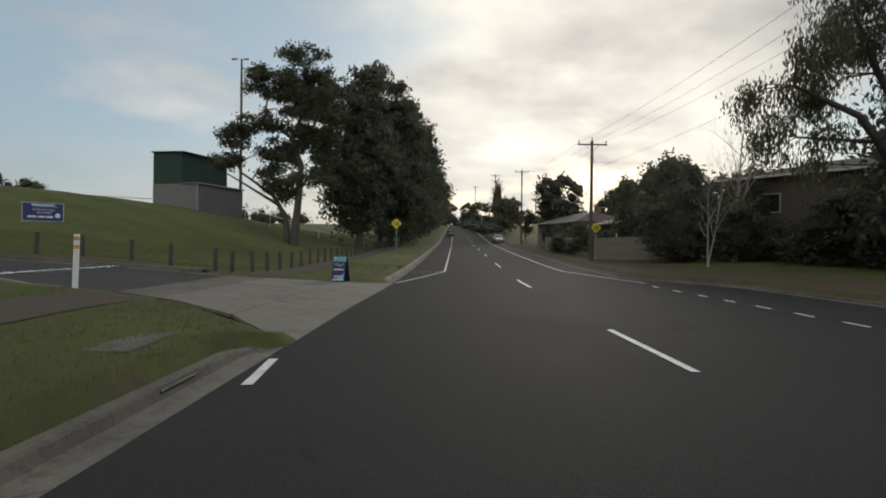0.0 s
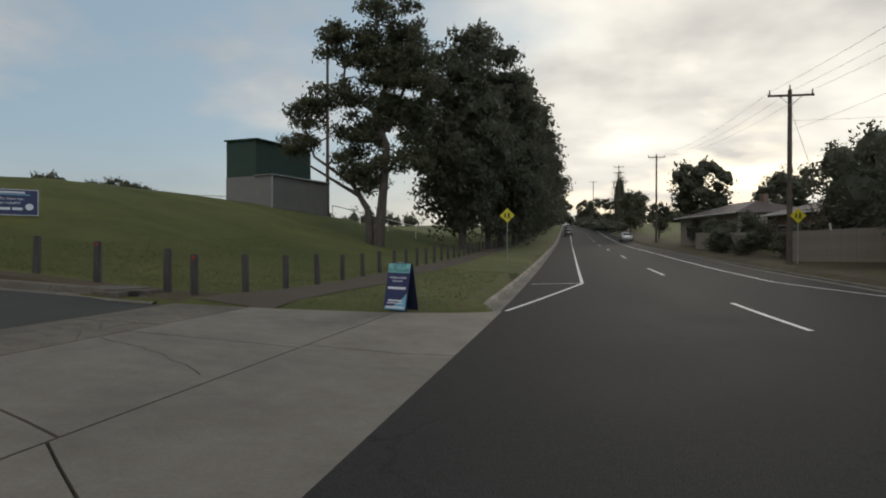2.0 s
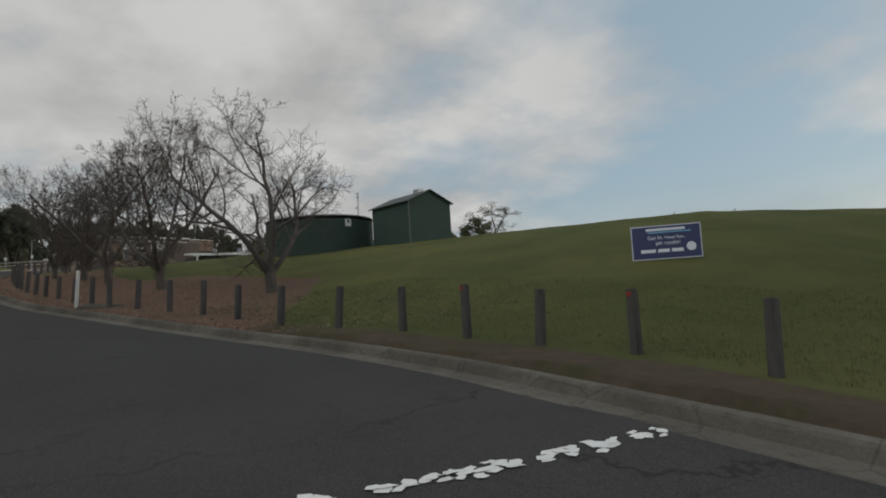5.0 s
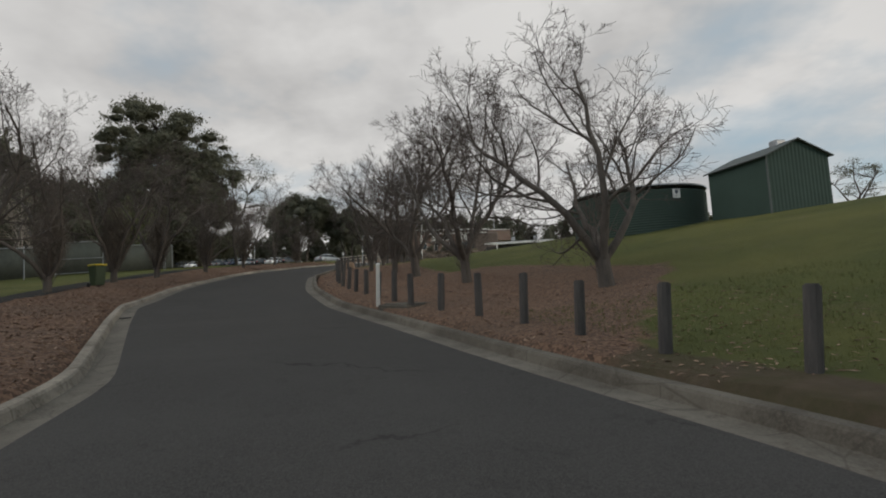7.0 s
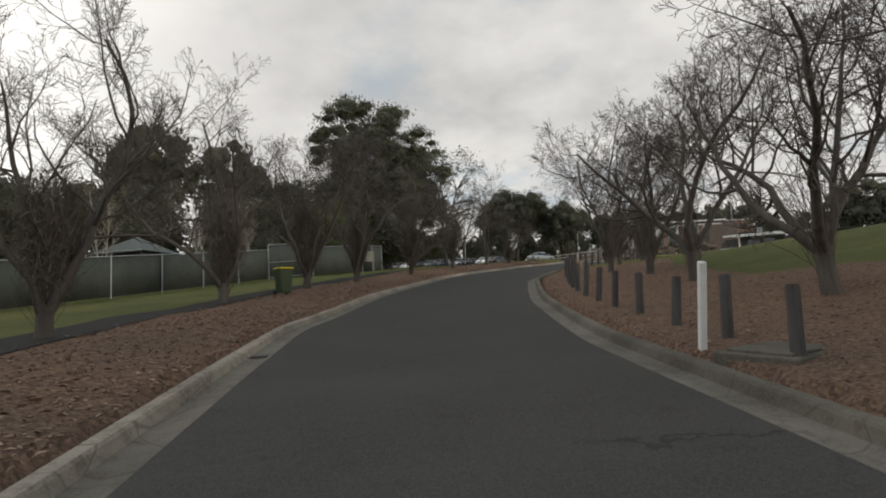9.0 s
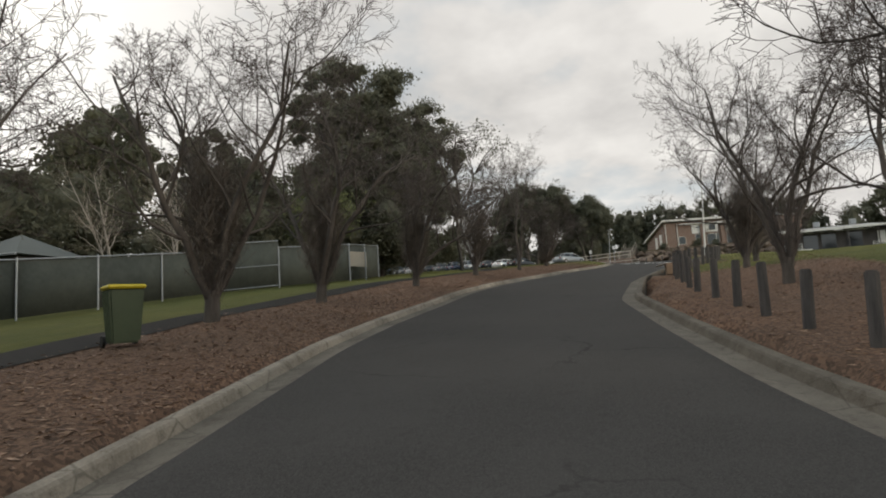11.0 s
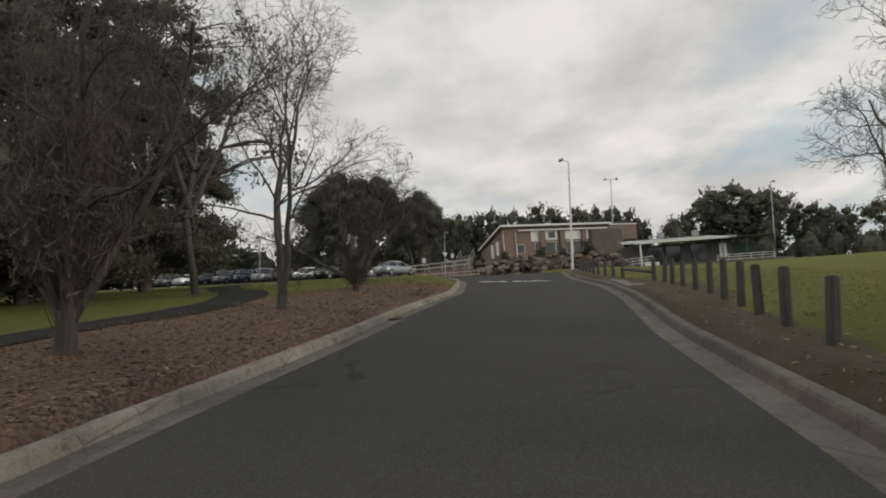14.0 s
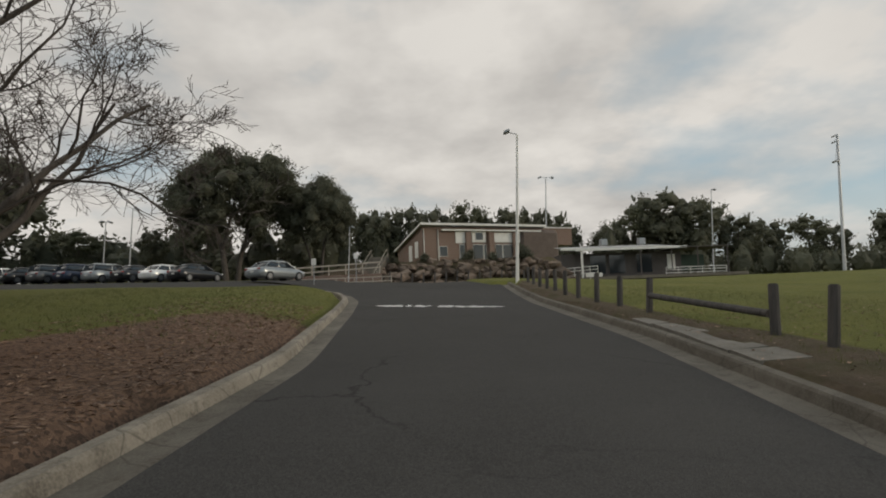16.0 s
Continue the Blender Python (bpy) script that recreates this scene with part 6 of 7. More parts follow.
for i, (x, y, s, turn, brush) in enumerate(((-29.1, 4.1, 1.18, 90, 0), (-37.2, .75, 1.32, 160, 0), (-43.3, -.3, 1.38, 280, 0), (-47.7, -.45, 1.25, 20, 0), (-54.0, -.45, 1.15, 330, 0), (-60.6, -.4, 1.1, 50, 1), (-66.6, .1, 1.0, 120, None), (-73.1, .12, (1.12, 1.12, .88), 220, 3))):
    kit = VASE if i == 7 else NARROW if i == 6 else UPRIGHT[(i + 1) % 3]
    place_bare(kit + ([("brush", BRUSH[brush])] if brush is not None else []), x, y, s, turn, bushy if brush is not None else lab)
birch_spec = ((8, .10, .07, 13, .34, 40), (5, .22, .07, 6, .50, 42), (4, .28, .02, 5, .55, 42), (2, .3, .0, 0, 0, 0))
rb = bare_meshes(77, 2, 14.0, 7, birch_spec, .10, .5, 0, (PALEBARK, BIRCHTWIG), 1.0)
place_bare(rb, 19.6, 40.0, 1.0, 0, "slender bare birch with drooping twigs across the road")
place_bare(rb, 16.3, 36.5, (.6, .6, .6), 70, "young bare birch on the verge across the road")
for x, y, s, ln in ((-51.6, -14.2, .62, (4, 6)), (-55.2, -14.6, .7, (-6, 3)), (-56.4, -14.0, .6, (14, 8)), (-44.5, -14.5, .6, (-5, 4))):
    place_bare(rb, x, y, s, x * 7, "pale slender bare sapling behind the mesh fence", lean=ln)

# the tall gum on the mound's foot
def broken(seed, blobs, n, share=.5, flat=.75):
    """Each clump of a crown split into smaller uneven ones, with gaps between."""
    rnd = random.Random(seed)
    out_ = []
    for (cx, cy, cz), (rx, ry, rz) in blobs:
        for k in range(n):
            a, q = k * 2.4 + rnd.uniform(-.5, .5), rnd.uniform(.25, .95) ** .6
            h_ = rnd.uniform(-.75, .8)
            w_ = math.sqrt(1 - h_ * h_) * q
            r = share * rnd.uniform(.65, 1.25)
            out_.append(((cx + rx * w_ * math.cos(a), cy + ry * w_ * math.sin(a), cz + rz * h_), (rx * r, ry * r, max(rz * r, rx * r * .5) * flat)))
    return out_


gum_clumps = [((.2, .3, 9.6), (1.8, 1.6, 1.4)), ((-1.6, .2, 8.6), (1.6, 1.4, 1.2)), ((.9, 0, 12.4), (1.8, 1.6, 1.4)), ((1.0, 0, 16.0), (2.2, 2.0, 1.6)), ((-2.35, .3, 14.1), (2.6, 2.2, 1.5)), ((1.8, -.2, 14.1), (1.8, 1.8, 1.5)), ((-.3, .5, 12.9), (1.8, 1.8, 1.2)), ((-2.9, .2, 10.9), (2.6, 2.0, 1.2)), ((-5.3, 0, 9.4), (1.3, 1.2, 1.1)), ((1.9, .2, 11.0), (2.0, 2.0, 1.8)), ((-5.6, -.3, 7.5), (1.2, 1.1, .8)), ((-1.2, .4, 7.0), (1.6, 1.5, 1.4)), ((-2.0, -.2, 5.6), (1.3, 1.2, 1.1)), ((-.5, .2, 5.0), (1.2, 1.1, 1.2)), ((2.3, .3, 8.5), (1.2, 1.3, 1.7)), ((2.3, 0, 6.2), (1.5, 1.4, 1.1))]
gum = leafy_meshes(3, broken(12, gum_clumps, 12, .43),
                   [[(.0, 0, -.3, .46), (.3, 0, 3.5, .34), (.6, 0, 7.0, .26), (-.2, 0, 9.2, .22), (.6, 0, 11.5, .16), (1.0, 0, 15.4, .06)], [(-.6, .2, -.3, .36), (-.8, .2, 2.6, .26), (-1.9, .2, 4.4, .16), (-4.6, 0, 6.4, .09), (-5.4, 0, 8.8, .05)], [(.6, 0, 8.0, .2), (1.8, 0, 11.0, .1), (1.9, 0, 13.6, .05)], [(-.2, 0, 9.4, .18), (-2.6, .2, 11.2, .10), (-2.4, .2, 13.6, .06)], [(-1.2, .2, 3.4, .16), (-3.4, .1, 4.8, .11), (-6.0, 0, 6.4, .05)], [(.5, 0, 5.0, .16), (2.2, .2, 7.6, .07)]],
                   LEAF, BARK, 5.6, .44, 36, .125, .45, .3, .06, picks=200)
place_leafy(gum, -13.2, 52.6, (1.04, 1.0, 1.0), 0, "tall rough-barked gum tree with a ragged open crown", "roadside trees", "gum_tree")

# dense dark row beside the footpath
dense = leafy_meshes(5, [((0, 0, 9.6), (3.7, 3.7, 7.4)), ((-.8, .8, 5.6), (3.8, 3.6, 4.0))] + puffs(41, (0, 0, 10.4), (4.5, 4.5, 8.0), 44, 1.5, .8, -.85) + puffs(42, (.8, -.6, 17.6), (1.9, 1.9, 1.5), 7, .8, .7, -.5),
                     [[(0, 0, -.3, .45), (.2, 0, 8, .32), (0, 0, 18, .1)]], DARKLEAF, BARK, .88, .74, 21, .21, .3, .45, .07, core=.5)
dense2 = leafy_meshes(6, [((0, 0, 9.0), (3.6, 3.8, 6.6)), ((.4, -1.2, 5.0), (3.8, 3.6, 3.8))] + puffs(43, (-.6, .4, 9.6), (4.4, 4.6, 7.0), 38, 1.55, .8, -.85) + puffs(44, (1.8, -.6, 14.6), (2.4, 2.4, 2.6), 9, 1.0, .7, -.6),
                      [[(0, 0, -.3, .42), (-.3, .2, 8, .3), (0, 0, 17, .1)]], DARKLEAF, BARK, .88, .74, 21, .21, .3, .45, .07, core=.5)
airy = leafy_meshes(7, broken(17, [((0, 0, 15.2), (3.2, 3.0, 2.2)), ((2.0, .4, 12.6), (2.8, 2.6, 1.9)), ((-2.0, -.4, 12.8), (2.6, 2.6, 2.0)), ((.4, 0, 9.6), (3.4, 3.2, 2.4)), ((-.4, 0, 6.0), (3.4, 3.2, 2.6)), ((.6, .4, 3.2), (2.8, 2.8, 1.8))], 8, .46),
                    [[(0, 0, -.3, .36), (.2, 0, 6, .26), (0, 0, 12, .14), (.2, 0, 15.5, .06)], [(.2, 0, 6, .2), (2.2, .4, 12, .07)], [(.1, 0, 6.5, .2), (-2.2, -.4, 12.2, .07)]], DARKLEAF, BARK, 2.6, .5, 26, .15, .4, .3, .06, picks=120, core=.5)
for i, (x, y, s, k) in enumerate(((-9.2, 65.0, (.92, .92, 1.04), 0), (-7.6, 72.0, (1.0, 1.0, 1.24), 2), (-7.0, 79, (1.15, 1.1, 1.16), 1), (-6.0, 87, (1.15, 1.1, 1.22), 2), (-6.4, 96, (1.25, 1.2, 1.12), 0), (-6.2, 106, (1.25, 1.2, 1.04), 1), (-6.0, 119, (1.25, 1.2, 1.08), 0), (-5.6, 135, (1.1, 1.2, 1.05), 1), (-5.0, 152, (1.05, 1.2, 1.05), 0), (-4.0, 172, (1.0, 1.15, 1.0), 1), (-3.2, 195, (1.0, 1.15, 1.0), 0), (-2.4, 222, (.95, 1.1, .95), 1))):
    place_leafy((dense, dense2, airy)[k], x, y, s, 180 * (i % 3 == 1) + 25 * (i % 4), "tall dense dark evergreen tree beside the footpath", "roadside trees")

# weeping gum and garden trees across the road
rnd_blobs = [((-3.6, -1.5, 12.5), (2.6, 2.6, 1.9)), ((-5.6, -.5, 9.0), (2.2, 2.4, 1.8)), ((-4.8, 1.0, 6.2), (2.0, 2.0, 1.4)), ((0, 0, 13.5), (3.4, 3.4, 2.4)), ((2.5, 0, 10.0), (3.2, 3.2, 2.6)), ((0, -2, 8.6), (2.6, 2.6, 1.8)), ((-1.5, 2, 10.5), (2.8, 2.6, 2.0)), ((3.2, 1, 6.4), (3, 3, 2.4)), ((-2.2, 0, 16), (2.8, 2.6, 1.8))]
weep = leafy_meshes(8, broken(51, rnd_blobs, 6, .40, 1.25), [[(0, 0, -.3, .5), (.1, 0, 4.0, .4), (-.5, 0, 8.5, .26), (-.6, 0, 14, .1)], [(.1, 0, 4.0, .28), (-2.6, -.4, 7.4, .16), (-5.4, -.4, 8.8, .07)], [(-.3, 0, 7, .22), (-2.8, -1, 10.6, .12), (-3.8, -1.4, 13, .06)], [(.1, 0, 4.0, .25), (2.4, .4, 9, .12)], [(-1.6, -.2, 6.2, .12), (-4.6, .8, 6.6, .05)]],
                    LEAF, BARK, 2.2, .5, 70, .065, 1.8, .25, .06, 4.4, picks=160)
place_leafy(weep, 22.7, 28.8, (1.12, 1.1, 1.0), 0, "large weeping gum tree with hanging leaves across the road", "garden trees", "gum_tree")
shrubby = leafy_meshes(9, [((0, 0, 3.6), (2.3, 2.3, 3.4)), ((.6, .4, 6.2), (1.4, 1.4, 1.7)), ((-1.0, -.4, 2.0), (1.9, 1.9, 1.9))], [[(0, 0, -.3, .2), (0, 0, 5, .08)]], DARKLEAF, BARK, 1.25, .58, 22, .15, .15, .6, .05, picks=40, core=.66)
roundg = leafy_meshes(10, [((0, 0, 7.2), (3.6, 3.6, 2.8)), ((-1.8, .5, 5.4), (2.2, 2.2, 1.7)), ((2.0, -.6, 5.8), (2.2, 2.2, 1.8)), ((.3, 0, 9.4), (2.0, 2.0, 1.3))], [[(0, 0, -.3, .26), (.2, 0, 3.2, .2), (0, 0, 8, .08)], [(.2, 0, 3.0, .16), (-2, .4, 5.6, .06)], [(.2, 0, 3.2, .16), (2, -.4, 6, .06)]], LEAF, BARK, 1.2, .55, 26, .14, .3, .5, .06, picks=60, core=.5)
roundd = leafy_meshes(12, [((0, 0, 6.8), (3.8, 3.6, 2.9)), ((-2.0, .6, 4.6), (2.2, 2.4, 2.0)), ((2.2, -.6, 4.8), (2.2, 2.4, 2.2)), ((1.2, 0, 9.0), (1.8, 1.8, 1.3)), ((-1.4, 0, 8.8), (1.6, 1.6, 1.2))], [[(0, 0, -.3, .26), (.2, 0, 3.2, .2), (0, 0, 8, .08)]], DARKLEAF, BARK, .95, .6, 22, .17, .25, .6, .06, picks=40, core=.68)
far_a = leafy_meshes(30, puffs(5, (0, 0, 7.0), (3.4, 3.4, 2.9), 20, 1.35, .8, -.8) + [((0, 0, 2.6), (2.6, 2.6, 2.2)), ((-1.8, .5, 4.4), (2.0, 2.0, 1.8)), ((1.8, -.5, 4.4), (2.0, 2.0, 1.8))], [[(0, 0, -.3, .26), (.2, 0, 3.2, .2), (0, 0, 8, .08)]], DARKLEAF, BARK, .75, .66, 13, .24, .25, .6, .06, picks=14, sides=5, core=.62)
far_b = leafy_meshes(31, puffs(6, (.2, 0, 7.8), (3.4, 3.4, 2.4), 15, 1.15, .75, -.6) + [((-.6, 0, 4.4), (2.2, 2.2, 1.7)), ((1.4, .4, 3.2), (1.9, 1.9, 1.6))], [[(0, 0, -.3, .22), (-.3, 0, 3.2, .18), (.2, 0, 8, .08)]], LEAF, BARK, 1.3, .65, 14, .20, .3, .5, .06, picks=20, sides=5, core=.55)
column = leafy_meshes(13, [((0, 0, 4.2), (1.0, 1.0, 4.3))], [[(0, 0, -.3, .15), (0, 0, 6, .05)]], DARKLEAF, BARK, 5.0, .4, 26, .09, .1, .75, .03, core=.78)
for i, (x, y, s) in enumerate(((24.2, 29.6, (1.3, 1.3, 1.5)), (17.3, 44.5, (1.0, 1.0, 1.08)), (19.8, 46, (1.0, 1.0, 1.0)), (16, 42.5, (.8, .8, .6)), (19.5, 39.5, (.8, .8, .55)), (22.5, 34.5, (1.1, 1.1, .6)), (24.5, 30.5, (1.2, 1.2, .75)), (26, 26, (1.2, 1.2, .8)), (22.5, 42, (1, 1, .9)), (17.4, 54, (1.0, 1.0, .95)), (20.5, 56, (1.1, 1.1, 1.1)), (27, 22, (1.3, 1.3, .8)), (29, 17, (1.3, 1.3, .8)))):
    place_leafy(shrubby, x, y, s, 50 * i, "dense dark garden shrub across the road", "garden trees", "shrub")
for i, (x, y, s) in enumerate(((22.5, 115, 1.25), (15.5, 150, .9), (28, 96, .85), (33, 108, 1.0), (26, 55, .7), (32, 62, .8), (30, 78, .8), (17, 122, .6), (20, 178, 1.0), (16, 205, .9), (24, 230, 1.1), (14, 245, 1.0), (36, 44, 1.0), (38, 32, 1.0), (12, 285, 1.1), (4, 330, 1.2), (-6, 300, 1.2))):
    place_leafy((far_a, far_b)[i % 2], x, y, s, 40 * i, "leafy suburban tree among the houses", "garden trees")
place_leafy(column, 17.8, 196, 1.9, 0, "narrow pointed cypress among the houses", "garden trees", "cypress")
for i, (x, y, s) in enumerate(((15.4, 74, .36), (15.8, 80, .42), (16.0, 87, .40), (16.4, 69, .45), (12.9, 66, .28), (13.6, 70, .3), (13.4, 61, .25), (15.2, 57, .33), (14.6, 54.5, .3))):
    place_leafy(shrubby, x, y, (s * 1.6, s * 1.6, s), 50 * i, "low dark garden shrub by the fence", "garden trees", "shrub")

# south of the drive
big_gum = leafy_meshes(19, broken(31, [((0, 0, 15.6), (3.8, 3.8, 2.2)), ((-2.8, .6, 12.6), (3.4, 3.2, 2.4)), ((2.8, -.6, 12.8), (3.4, 3.2, 2.4)), ((.4, 2.6, 12.2), (3.2, 3.0, 2.4)), ((0, -2.8, 11.6), (3.2, 3.0, 2.4)), ((-3.6, 0, 8.6), (3.2, 3.4, 2.6)), ((3.6, .4, 8.8), (3.2, 3.2, 2.6)), ((0, 0, 8.4), (4.4, 4.4, 3.0)), ((-1.2, 2.8, 5.4), (3.8, 3.4, 2.4)), ((1.6, -2.6, 5.2), (3.8, 3.4, 2.4)), ((0, 0, 2.8), (4.6, 4.6, 2.0))], 13, .36, .95),
                       [[(0, 0, -.3, .38), (.2, 0, 4.0, .3), (-.3, .2, 9, .2), (.2, 0, 14.5, .08)], [(.2, 0, 4.0, .2), (3.0, .6, 10.5, .09)], [(.1, 0, 3.4, .2), (-3, -.8, 10.0, .09)], [(0, .1, 6, .16), (.4, 3.0, 11, .07)]], GREYLEAF, BARK, 3.0, .46, 24, .105, .5, .3, .06, 2.4, picks=160, core=.55)
open_gum = leafy_meshes(20, puffs(3, (0, 0, 9.6), (4.2, 4.0, 2.4), 15, .85, .6, -.5) + puffs(4, (1.5, 0, 6.0), (3.4, 3.2, 1.6), 8, .75, .6, -.5),
                        [[(0, 0, -.3, .18), (-.3, .1, 3.0, .15), (.5, .3, 6, .1), (-.1, .2, 8.5, .07), (.3, 0, 11, .04)], [(-.2, 0, 3.0, .14), (2.8, .5, 8.0, .06)], [(-.2, 0, 3.4, .14), (-2.6, -.6, 8.5, .06)], [(.2, .1, 5, .12), (.3, 2.6, 9.5, .05)]], GREYLEAF, BARK, 5.0, .5, 16, .085, .5, .2, .07, 2.6, picks=70)
place_leafy(big_gum, -72.6, -13.8, (1.1, 1.1, 1.0), 40, "tall grey-green eucalypt with a clumped crown beside the car park", "park trees", "gum_tree")
place_leafy(open_gum, -75.6, -7.0, (.95, .95, 1.0), 160, "eucalypt with an open wispy crown on the grass", "park trees", "gum_tree")
place_leafy(far_a, -80.5, -53, (1.4, 1.4, 2.2), 90, "tall dark gum tree far behind the mesh fence", "park trees", "gum_tree")
place_leafy(far_a, -95, -52, (1.7, 1.7, 2.15), 10, "tall dark gum tree far behind the mesh fence", "park trees", "gum_tree")
place_leafy(far_b, -67, -36, (1.3, 1.3, 1.5), 250, "dark gum tree behind the mesh fence", "park trees", "gum_tree")
park_gum = leafy_meshes(23, puffs(7, (0, 0, 9.6), (6.6, 7.2, 4.2), 40, 1.8, .8, -.7) + puffs(8, (0, 0, 6.0), (6.0, 6.4, 2.0), 14, 1.5, .7, -.5), [[(-.6, .4, -.3, .34), (-.8, .8, 3, .26), (-2.4, 2.0, 8, .12)], [(.5, -.4, -.3, .36), (.6, -.8, 3.4, .28), (1.0, -2.4, 9, .12), (.6, -4.6, 10, .05)], [(.6, -.8, 3.4, .2), (3.0, 1.4, 8.6, .1)], [(-.8, .8, 3, .18), (-1.0, 4.6, 8.6, .08)]], DARKLEAF, BARK, 1.25, .6, 24, .15, .35, .35, .07, 2.2, core=.62)
place_leafy(park_gum, -134.6, -17.0, (1.0, 1.0, 1.02), 0, "spreading dark gum with a broad umbrella crown by the car park", "park trees", "gum_tree")
place_leafy(far_a, -136, -47, (2.1, 2.1, 1.5), 70, "broad dark gum beyond the car park", "park trees", "gum_tree")
place_leafy(far_a, -128, -55, (2.0, 2.0, 1.55), 200, "broad dark gum beyond the car park", "park trees", "gum_tree")
place_leafy(park_gum, -137.5, -8.0, (.66, .66, .84), 140, "dark gum with a bare leaning trunk by the ramp", "park trees", "gum_tree")
place_leafy(big_gum, -84.6, -15.0, (1.0, 1.0, .90), 200, "rounded grey-green eucalypt beside the car park path", "park trees", "gum_tree")
hedge = leafy_meshes(14, broken(15, [((0, 0, 3.6), (2.3, 2.3, 3.0)), ((.6, .4, 6.2), (1.4, 1.4, 1.5)), ((-1.0, -.4, 2.0), (1.9, 1.9, 1.7))], 9, .45, 1.0), [[(0, 0, -.3, .2), (0, 0, 5, .08)]], DARKLEAF, BARK, 3.0, .42, 26, .11, .15, .5, .05, picks=60, core=.5)
for i, (x, y, s, k) in enumerate(((-61.2, -14.6, (1.2, 1.2, 1.0), 3), (-68.2, -12.4, (1.4, 1.4, 1.15), 3), (-74.5, -13.5, (1.3, 1.3, 1.1), 3), (-59, -20, (.75, .75, .6), 3), (-54, -28, (1.0, 1.0, .85), 1), (-45, -25, (.95, .95, .8), 1), (-38, -24, (.95, .95, .85), 1), (-66, -24, (.9, .9, .8), 1), (-72, -18, (1, 1, .9), 2), (-30, -18, (1, 1, .85), 2), (-22, -20, (1.1, 1.1, .9), 1), (-62, -33, (1.1, 1.1, .95), 1), (-40, -33, (1.3, 1.3, 1.2), 2), (-28, -32, (1.3, 1.3, 1.2), 1), (-15, -24, (1.1, 1.1, .9), 2), (-78, -30, (1.2, 1.2, 1.1), 1), (-84, -20, (1.0, 1.0, .9), 2), (-46, -44, (1.3, 1.3, 1.2), 1))):
    place_leafy((shrubby, roundd, roundg, hedge)[k], x, y, s, 47 * i, "dark leafy tree behind the mesh fence", "park trees")
light = leafy_meshes(18, [((0, 0, 2.8), (1.8, 1.8, 1.2)), ((.8, .2, 1.8), (1.2, 1.2, .8))], [[(0, 0, -.2, .1), (0, 0, 2.2, .05)]], LIGHTLEAF, BARK, 5.0, .4, 26, .08, .2, .5, .04)
place_leafy(light, -64.3, -11.9, (1.35, 1.35, 1.5), 0, "light green leafy bush behind the fence", "park trees", "shrub")

# trees round the car park, the club house and the field
for i, (x, y, s, k) in enumerate(((-137, -27, (.5, .5, .6), 1), (-138, -36, (.8, .8, .6), 2), (-136, -49, (1.1, 1.1, .8), 1), (-114, -50, (1.3, 1.3, 1.1), 2), (-105, -49, (1.3, 1.3, 1.1), 1), (-97, -49, (1.2, 1.2, 1.1), 1), (-152, -10, (1.2, 1.2, 1.1), 1), (-146, -24, (.7, .7, .75), 2))):
    place_leafy((shrubby, far_a, far_b)[k], x, y, s, 33 * i, "dark gum tree at the edge of the car park", "park trees")
row = [(-187, -4, 1.35), (-186, 6, 1.4), (-187, 13, 1.45), (-186, 21, 1.4), (-187, 30, 1.3), (-190, -13, 1.55), (-192, -7, 1.45), (-190, 1, 1.5), (-193, 10, 1.35), (-191, 17, 1.35), (-190, 26, 1.4), (-192, -19, 1.5), (-190, 43, 1.15), (-189, 54, 1.75), (-192, 63, 1.55), (-190, 70, 1.25), (-195, 78, 1.2), (-195, 88, 1.25), (-200, 97, 1.1), (-190, 104, 1.3), (-192, 116, 1.7), (-185, 128, 1.2), (-180, 140, 1.2), (-170, 155, 1.1), (-150, 165, 1.5), (-130, 170, 1.4), (-190, 48, 1.4), (-188, 59, 1.5), (-191, 34, 1.1)]
for i, (x, y, s) in enumerate(row):
    base = max(ground_z(x, y), 0)
    tall = 1.12 if y < 36 else 1.05
    slim = .8 if y < 36 else 1.0
    place_leafy((far_a, far_b)[i % 3 == 2], x, y, (s * slim, s * slim, s * tall), 61 * i, "dark gum tree in the far belt beyond the field", "far trees", "tree", base)
place_leafy(column, -180, 39.5, (1.9, 1.9, 1.35), 0, "dark pointed cypress beyond the club house", "far trees", "cypress")
for x, y, s in ((-85.5, 110, .78), (-76.8, 110, .74)):
    place_leafy(far_a, x, y, (s * 1.2, s * 1.2, s), x * 3, "round dark tree beyond the sports field", "far trees")
place_leafy(open_gum, -71, 53.8, (.8, .8, .52), 0, "spreading tree beyond the mound crest", "far trees")
for i, (x, y, s) in enumerate(((-133.2, 4.5, .16), (-133.6, 9.5, .2), (-133.4, 12.2, .15), (-133.0, 15.6, .24), (-132.8, 1.2, .14))):
    place_leafy(shrubby, x, y, (s * 1.7, s * 1.7, s), 70 * i, "low dark shrub growing on the rock wall", "park trees", "shrub", 12.1)
place_leafy(roundd, -150, 30, (.5, .5, .5), 0, "dark leafy bush beside the club house", "park trees")


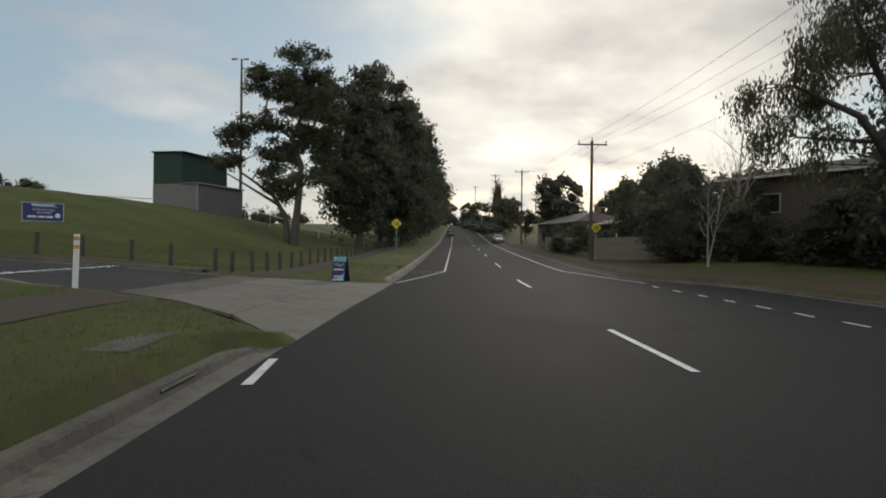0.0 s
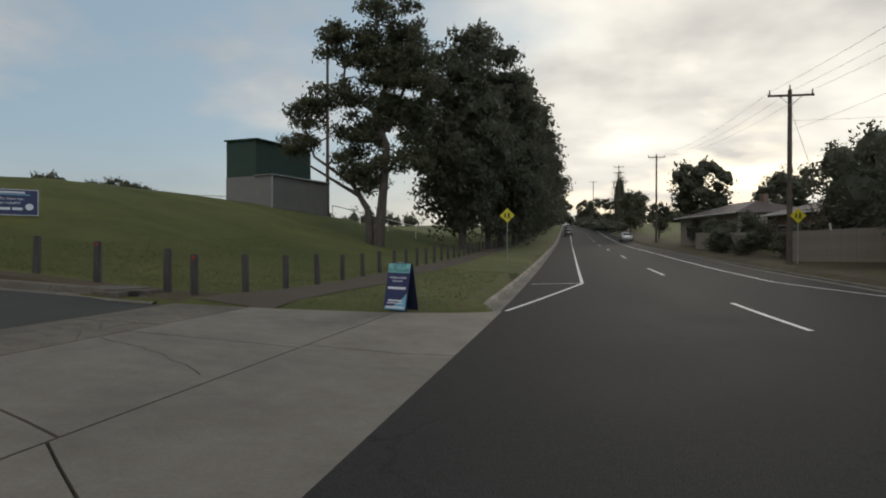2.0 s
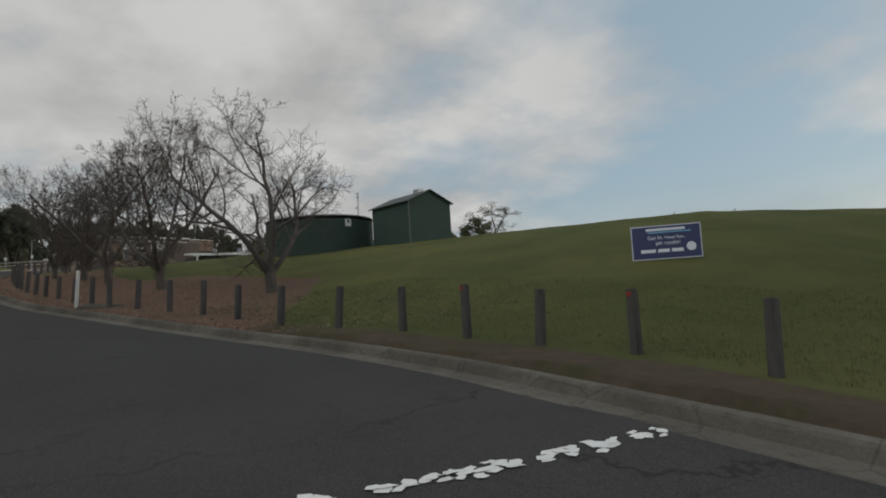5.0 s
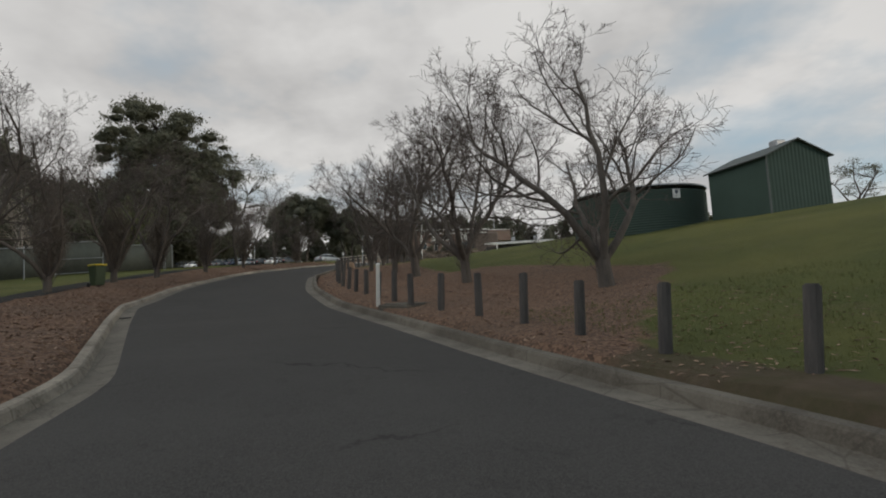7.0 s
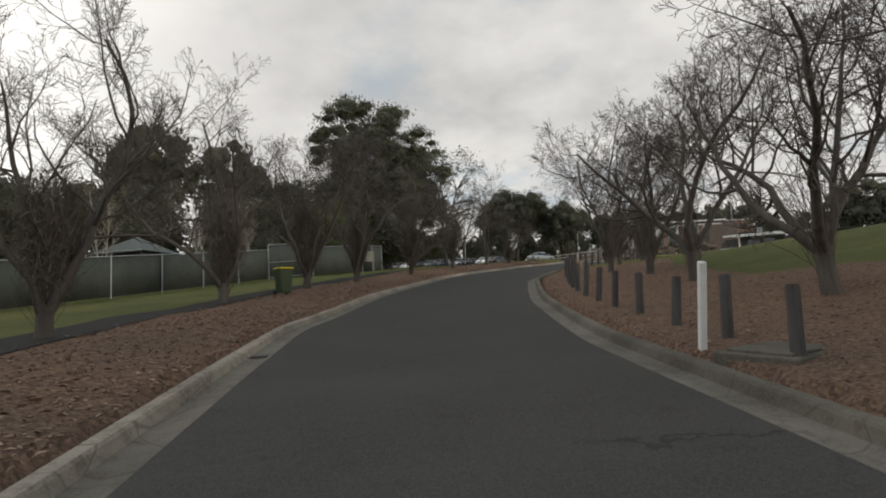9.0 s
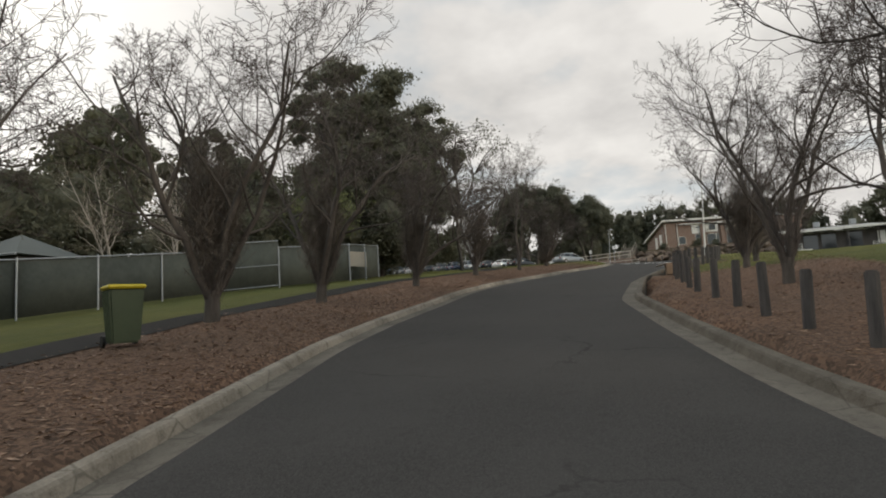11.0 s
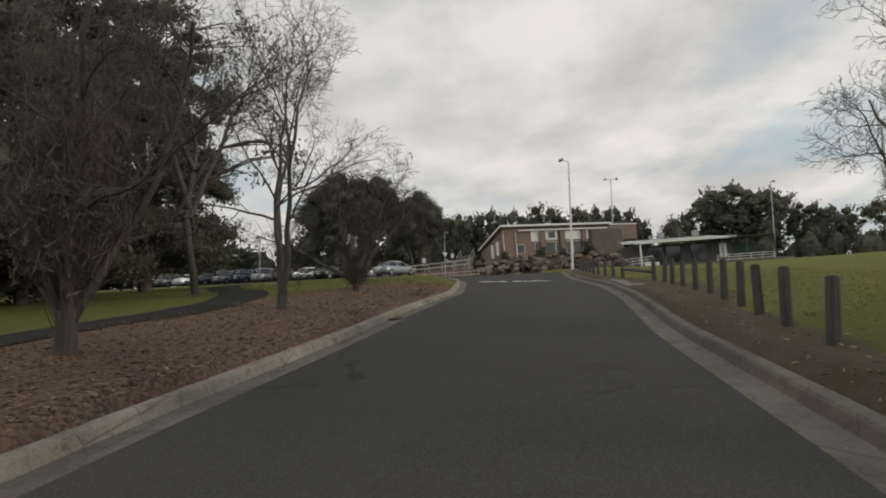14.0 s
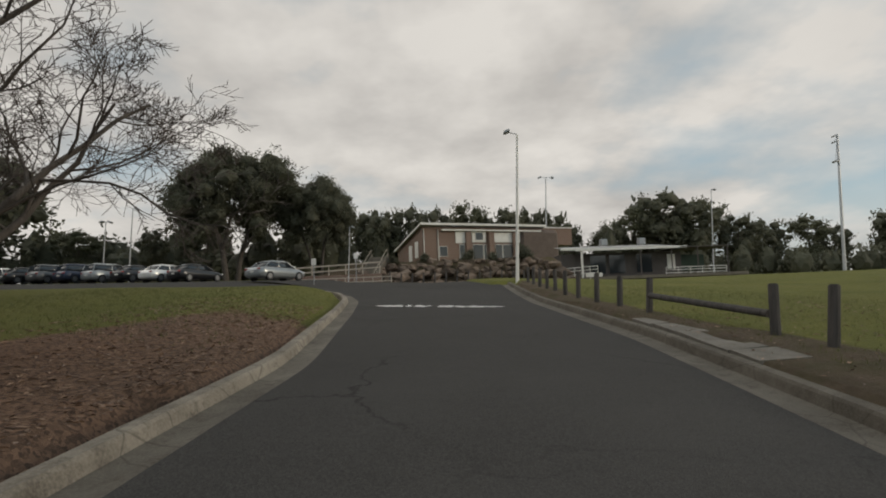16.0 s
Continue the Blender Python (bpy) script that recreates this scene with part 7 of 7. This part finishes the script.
def far_woods():
    """Low dark scrub and woods that close the distance."""
    rs = np.random.RandomState(44)
    lines = (((-60, 345), (110, 330), 7.5), ((-225, -80), (-215, 60), 8.0), ((-215, 60), (-200, 190), 7.0), ((-205, 185), (-60, 260), 7.0), ((-135, -62), (-60, -58), 6.5), ((-60, -58), (20, -50), 6.5), ((-140, -64), (-142, -12), 6.5), ((-148, -50), (-152, -4), 9.0), ((-185, -75), (-184, 60), 5.0), ((-184, 52), (-180, 150), 7.0), ((48, -40), (52, 330), 6.0), ((14.5, 170), (12.5, 330), 3.0), ((-70, -26), (-20, -20), 2.8), ((-95, -34), (-70, -26), 3.0))
    bm = bmesh.new()
    bmesh.ops.create_icosphere(bm, subdivisions=2, radius=1)
    bm.verts.index_update()
    ball, ball_faces = [tuple(q.co) for q in bm.verts], [[q.index for q in fc.verts] for fc in bm.faces]
    bm.free()
    cores, core_faces = [], []
    allv = []
    for (ax, ay), (bx_, by), h_ in lines:
        n = int(math.hypot(bx_ - ax, by - ay) / 2.2)
        blobs = []
        for i in range(n):
            f = (i + rs.rand()) / n
            x, y = ax + (bx_ - ax) * f + rs.normal() * 2, ay + (by - ay) * f + rs.normal() * 2
            hh = h_ * rs.uniform(.55, 1.1)
            blobs.append(((x, y, ground_z(x, y) + hh * .42), (2.6, 2.6, hh * .6)))
        for (cx, cy, cz), (rx, ry, rz) in blobs:
            k = len(cores)
            for px_, py_, pz_ in ball:
                n_ = .66 * (1 + .3 * rs.normal() * .4)
                cores.append((cx + rx * px_ * n_, cy + ry * py_ * n_, cz + rz * pz_ * n_))
            core_faces += [tuple(k + i for i in q) for q in ball_faces]
        v, f_, c = leaf_cloud(60 + len(allv), blobs, .10, 1.2, 11, .5, .2, .6, 1.6)
        allv.append(v)
    v = np.concatenate(allv)
    k = len(v)
    me = mesh_of("far_woods", v.tolist() + cores, np.arange(k).reshape(-1, 4).tolist() + [[k + i for i in q] for q in core_faces], DARKLEAF)
    tagged(new("far_woods", me), "dark scrub and woods closing the distance", "woods", kind="stuff")


far_woods()

# ---- loose litter and grass ----
def chips():
    """Bark chips and dead leaves on the mulch beds."""
    rs = np.random.RandomState(5)
    verts, faces = [], []
    n = 0
    while n < 22000:
        x = rs.uniform(-84, -20)
        if rs.rand() < .62:
            y = float(left_y(x)) - .75 - abs(rs.normal()) * 2.0
            if y < left_y(x) - 4.6:
                continue
        else:
            y = float(right_y(x)) + .75 + rs.uniform(0, 6)
            if x < -60 and rs.rand() < .6:
                continue
        z = ground_z(x, y) + .012 + .05 * noise.noise((x * .35, y * .35, 0))
        a = rs.uniform(0, 6.28)
        s, w_ = rs.uniform(.02, .07), rs.uniform(.006, .02)
        c, d = math.cos(a), math.sin(a)
        t = rs.uniform(-.02, .025)
        k = len(verts)
        verts += [(x - c * s, y - d * s, z), (x + d * w_, y - c * w_, z + .012), (x + c * s, y + d * s, z + t), (x - d * w_, y + c * w_, z + .004)]
        faces.append((k, k + 1, k + 2, k + 3))
        n += 1
    tagged(new("bark_mulch", mesh_of("bark_mulch", verts, faces, CHIP)), "loose reddish bark chips and dead leaves on the beds", "mulch", kind="stuff")


def grass_tufts():
    """Short blades on the verges, the island and the foot of the bank."""
    rs = np.random.RandomState(9)
    verts, faces = [], []
    n = 0
    while n < 20000:
        q = rs.rand()
        if q < .35:
            x, y = rs.uniform(-16, -3.2), rs.uniform(24, 40)
        elif q < .5:
            x, y = rs.uniform(-8.5, -3.2), rs.uniform(3, 13)
        elif q < .75:
            x = rs.uniform(-27, -9)
            y = float(right_y(x)) + rs.uniform(2.2, 9)
        elif q < .88:
            x, y = rs.uniform(-92, -76), rs.uniform(-8, 2)
        else:
            x = rs.uniform(-95, -64)
            y = float(right_y(x)) + rs.uniform(1.5, 8)
        u = x - float(bend(y))
        if u > -3.2 or (left_y(x) - .8 < y < right_y(x) + .8 and x < -2.4) or (-8.1 < x < -6.2):
            continue
        z = ground_z(x, y) + .05 * noise.noise((x * .35, y * .35, 0))
        for _ in range(3):
            a, h_ = rs.uniform(0, 6.28), rs.uniform(.03, .085)
            bx0, by0 = x + rs.normal() * .03, y + rs.normal() * .03
            lx, ly_ = rs.normal() * .02, rs.normal() * .02
            c, d = math.cos(a) * .006, math.sin(a) * .006
            k = len(verts)
            verts += [(bx0 - c, by0 - d, z - .01), (bx0 + c, by0 + d, z - .01), (bx0 + lx, by0 + ly_, z + h_)]
            faces.append((k, k + 1, k + 2))
        n += 1
    tagged(new("grass", mesh_of("grass", verts, faces, STRAW)), "short green grass blades on the verges and bank", "grass", kind="stuff")


CHIP = leaf_material("bark_chips", (.090, .048, .032), (.41, .275, .19), .0)
chips()
grass_tufts()
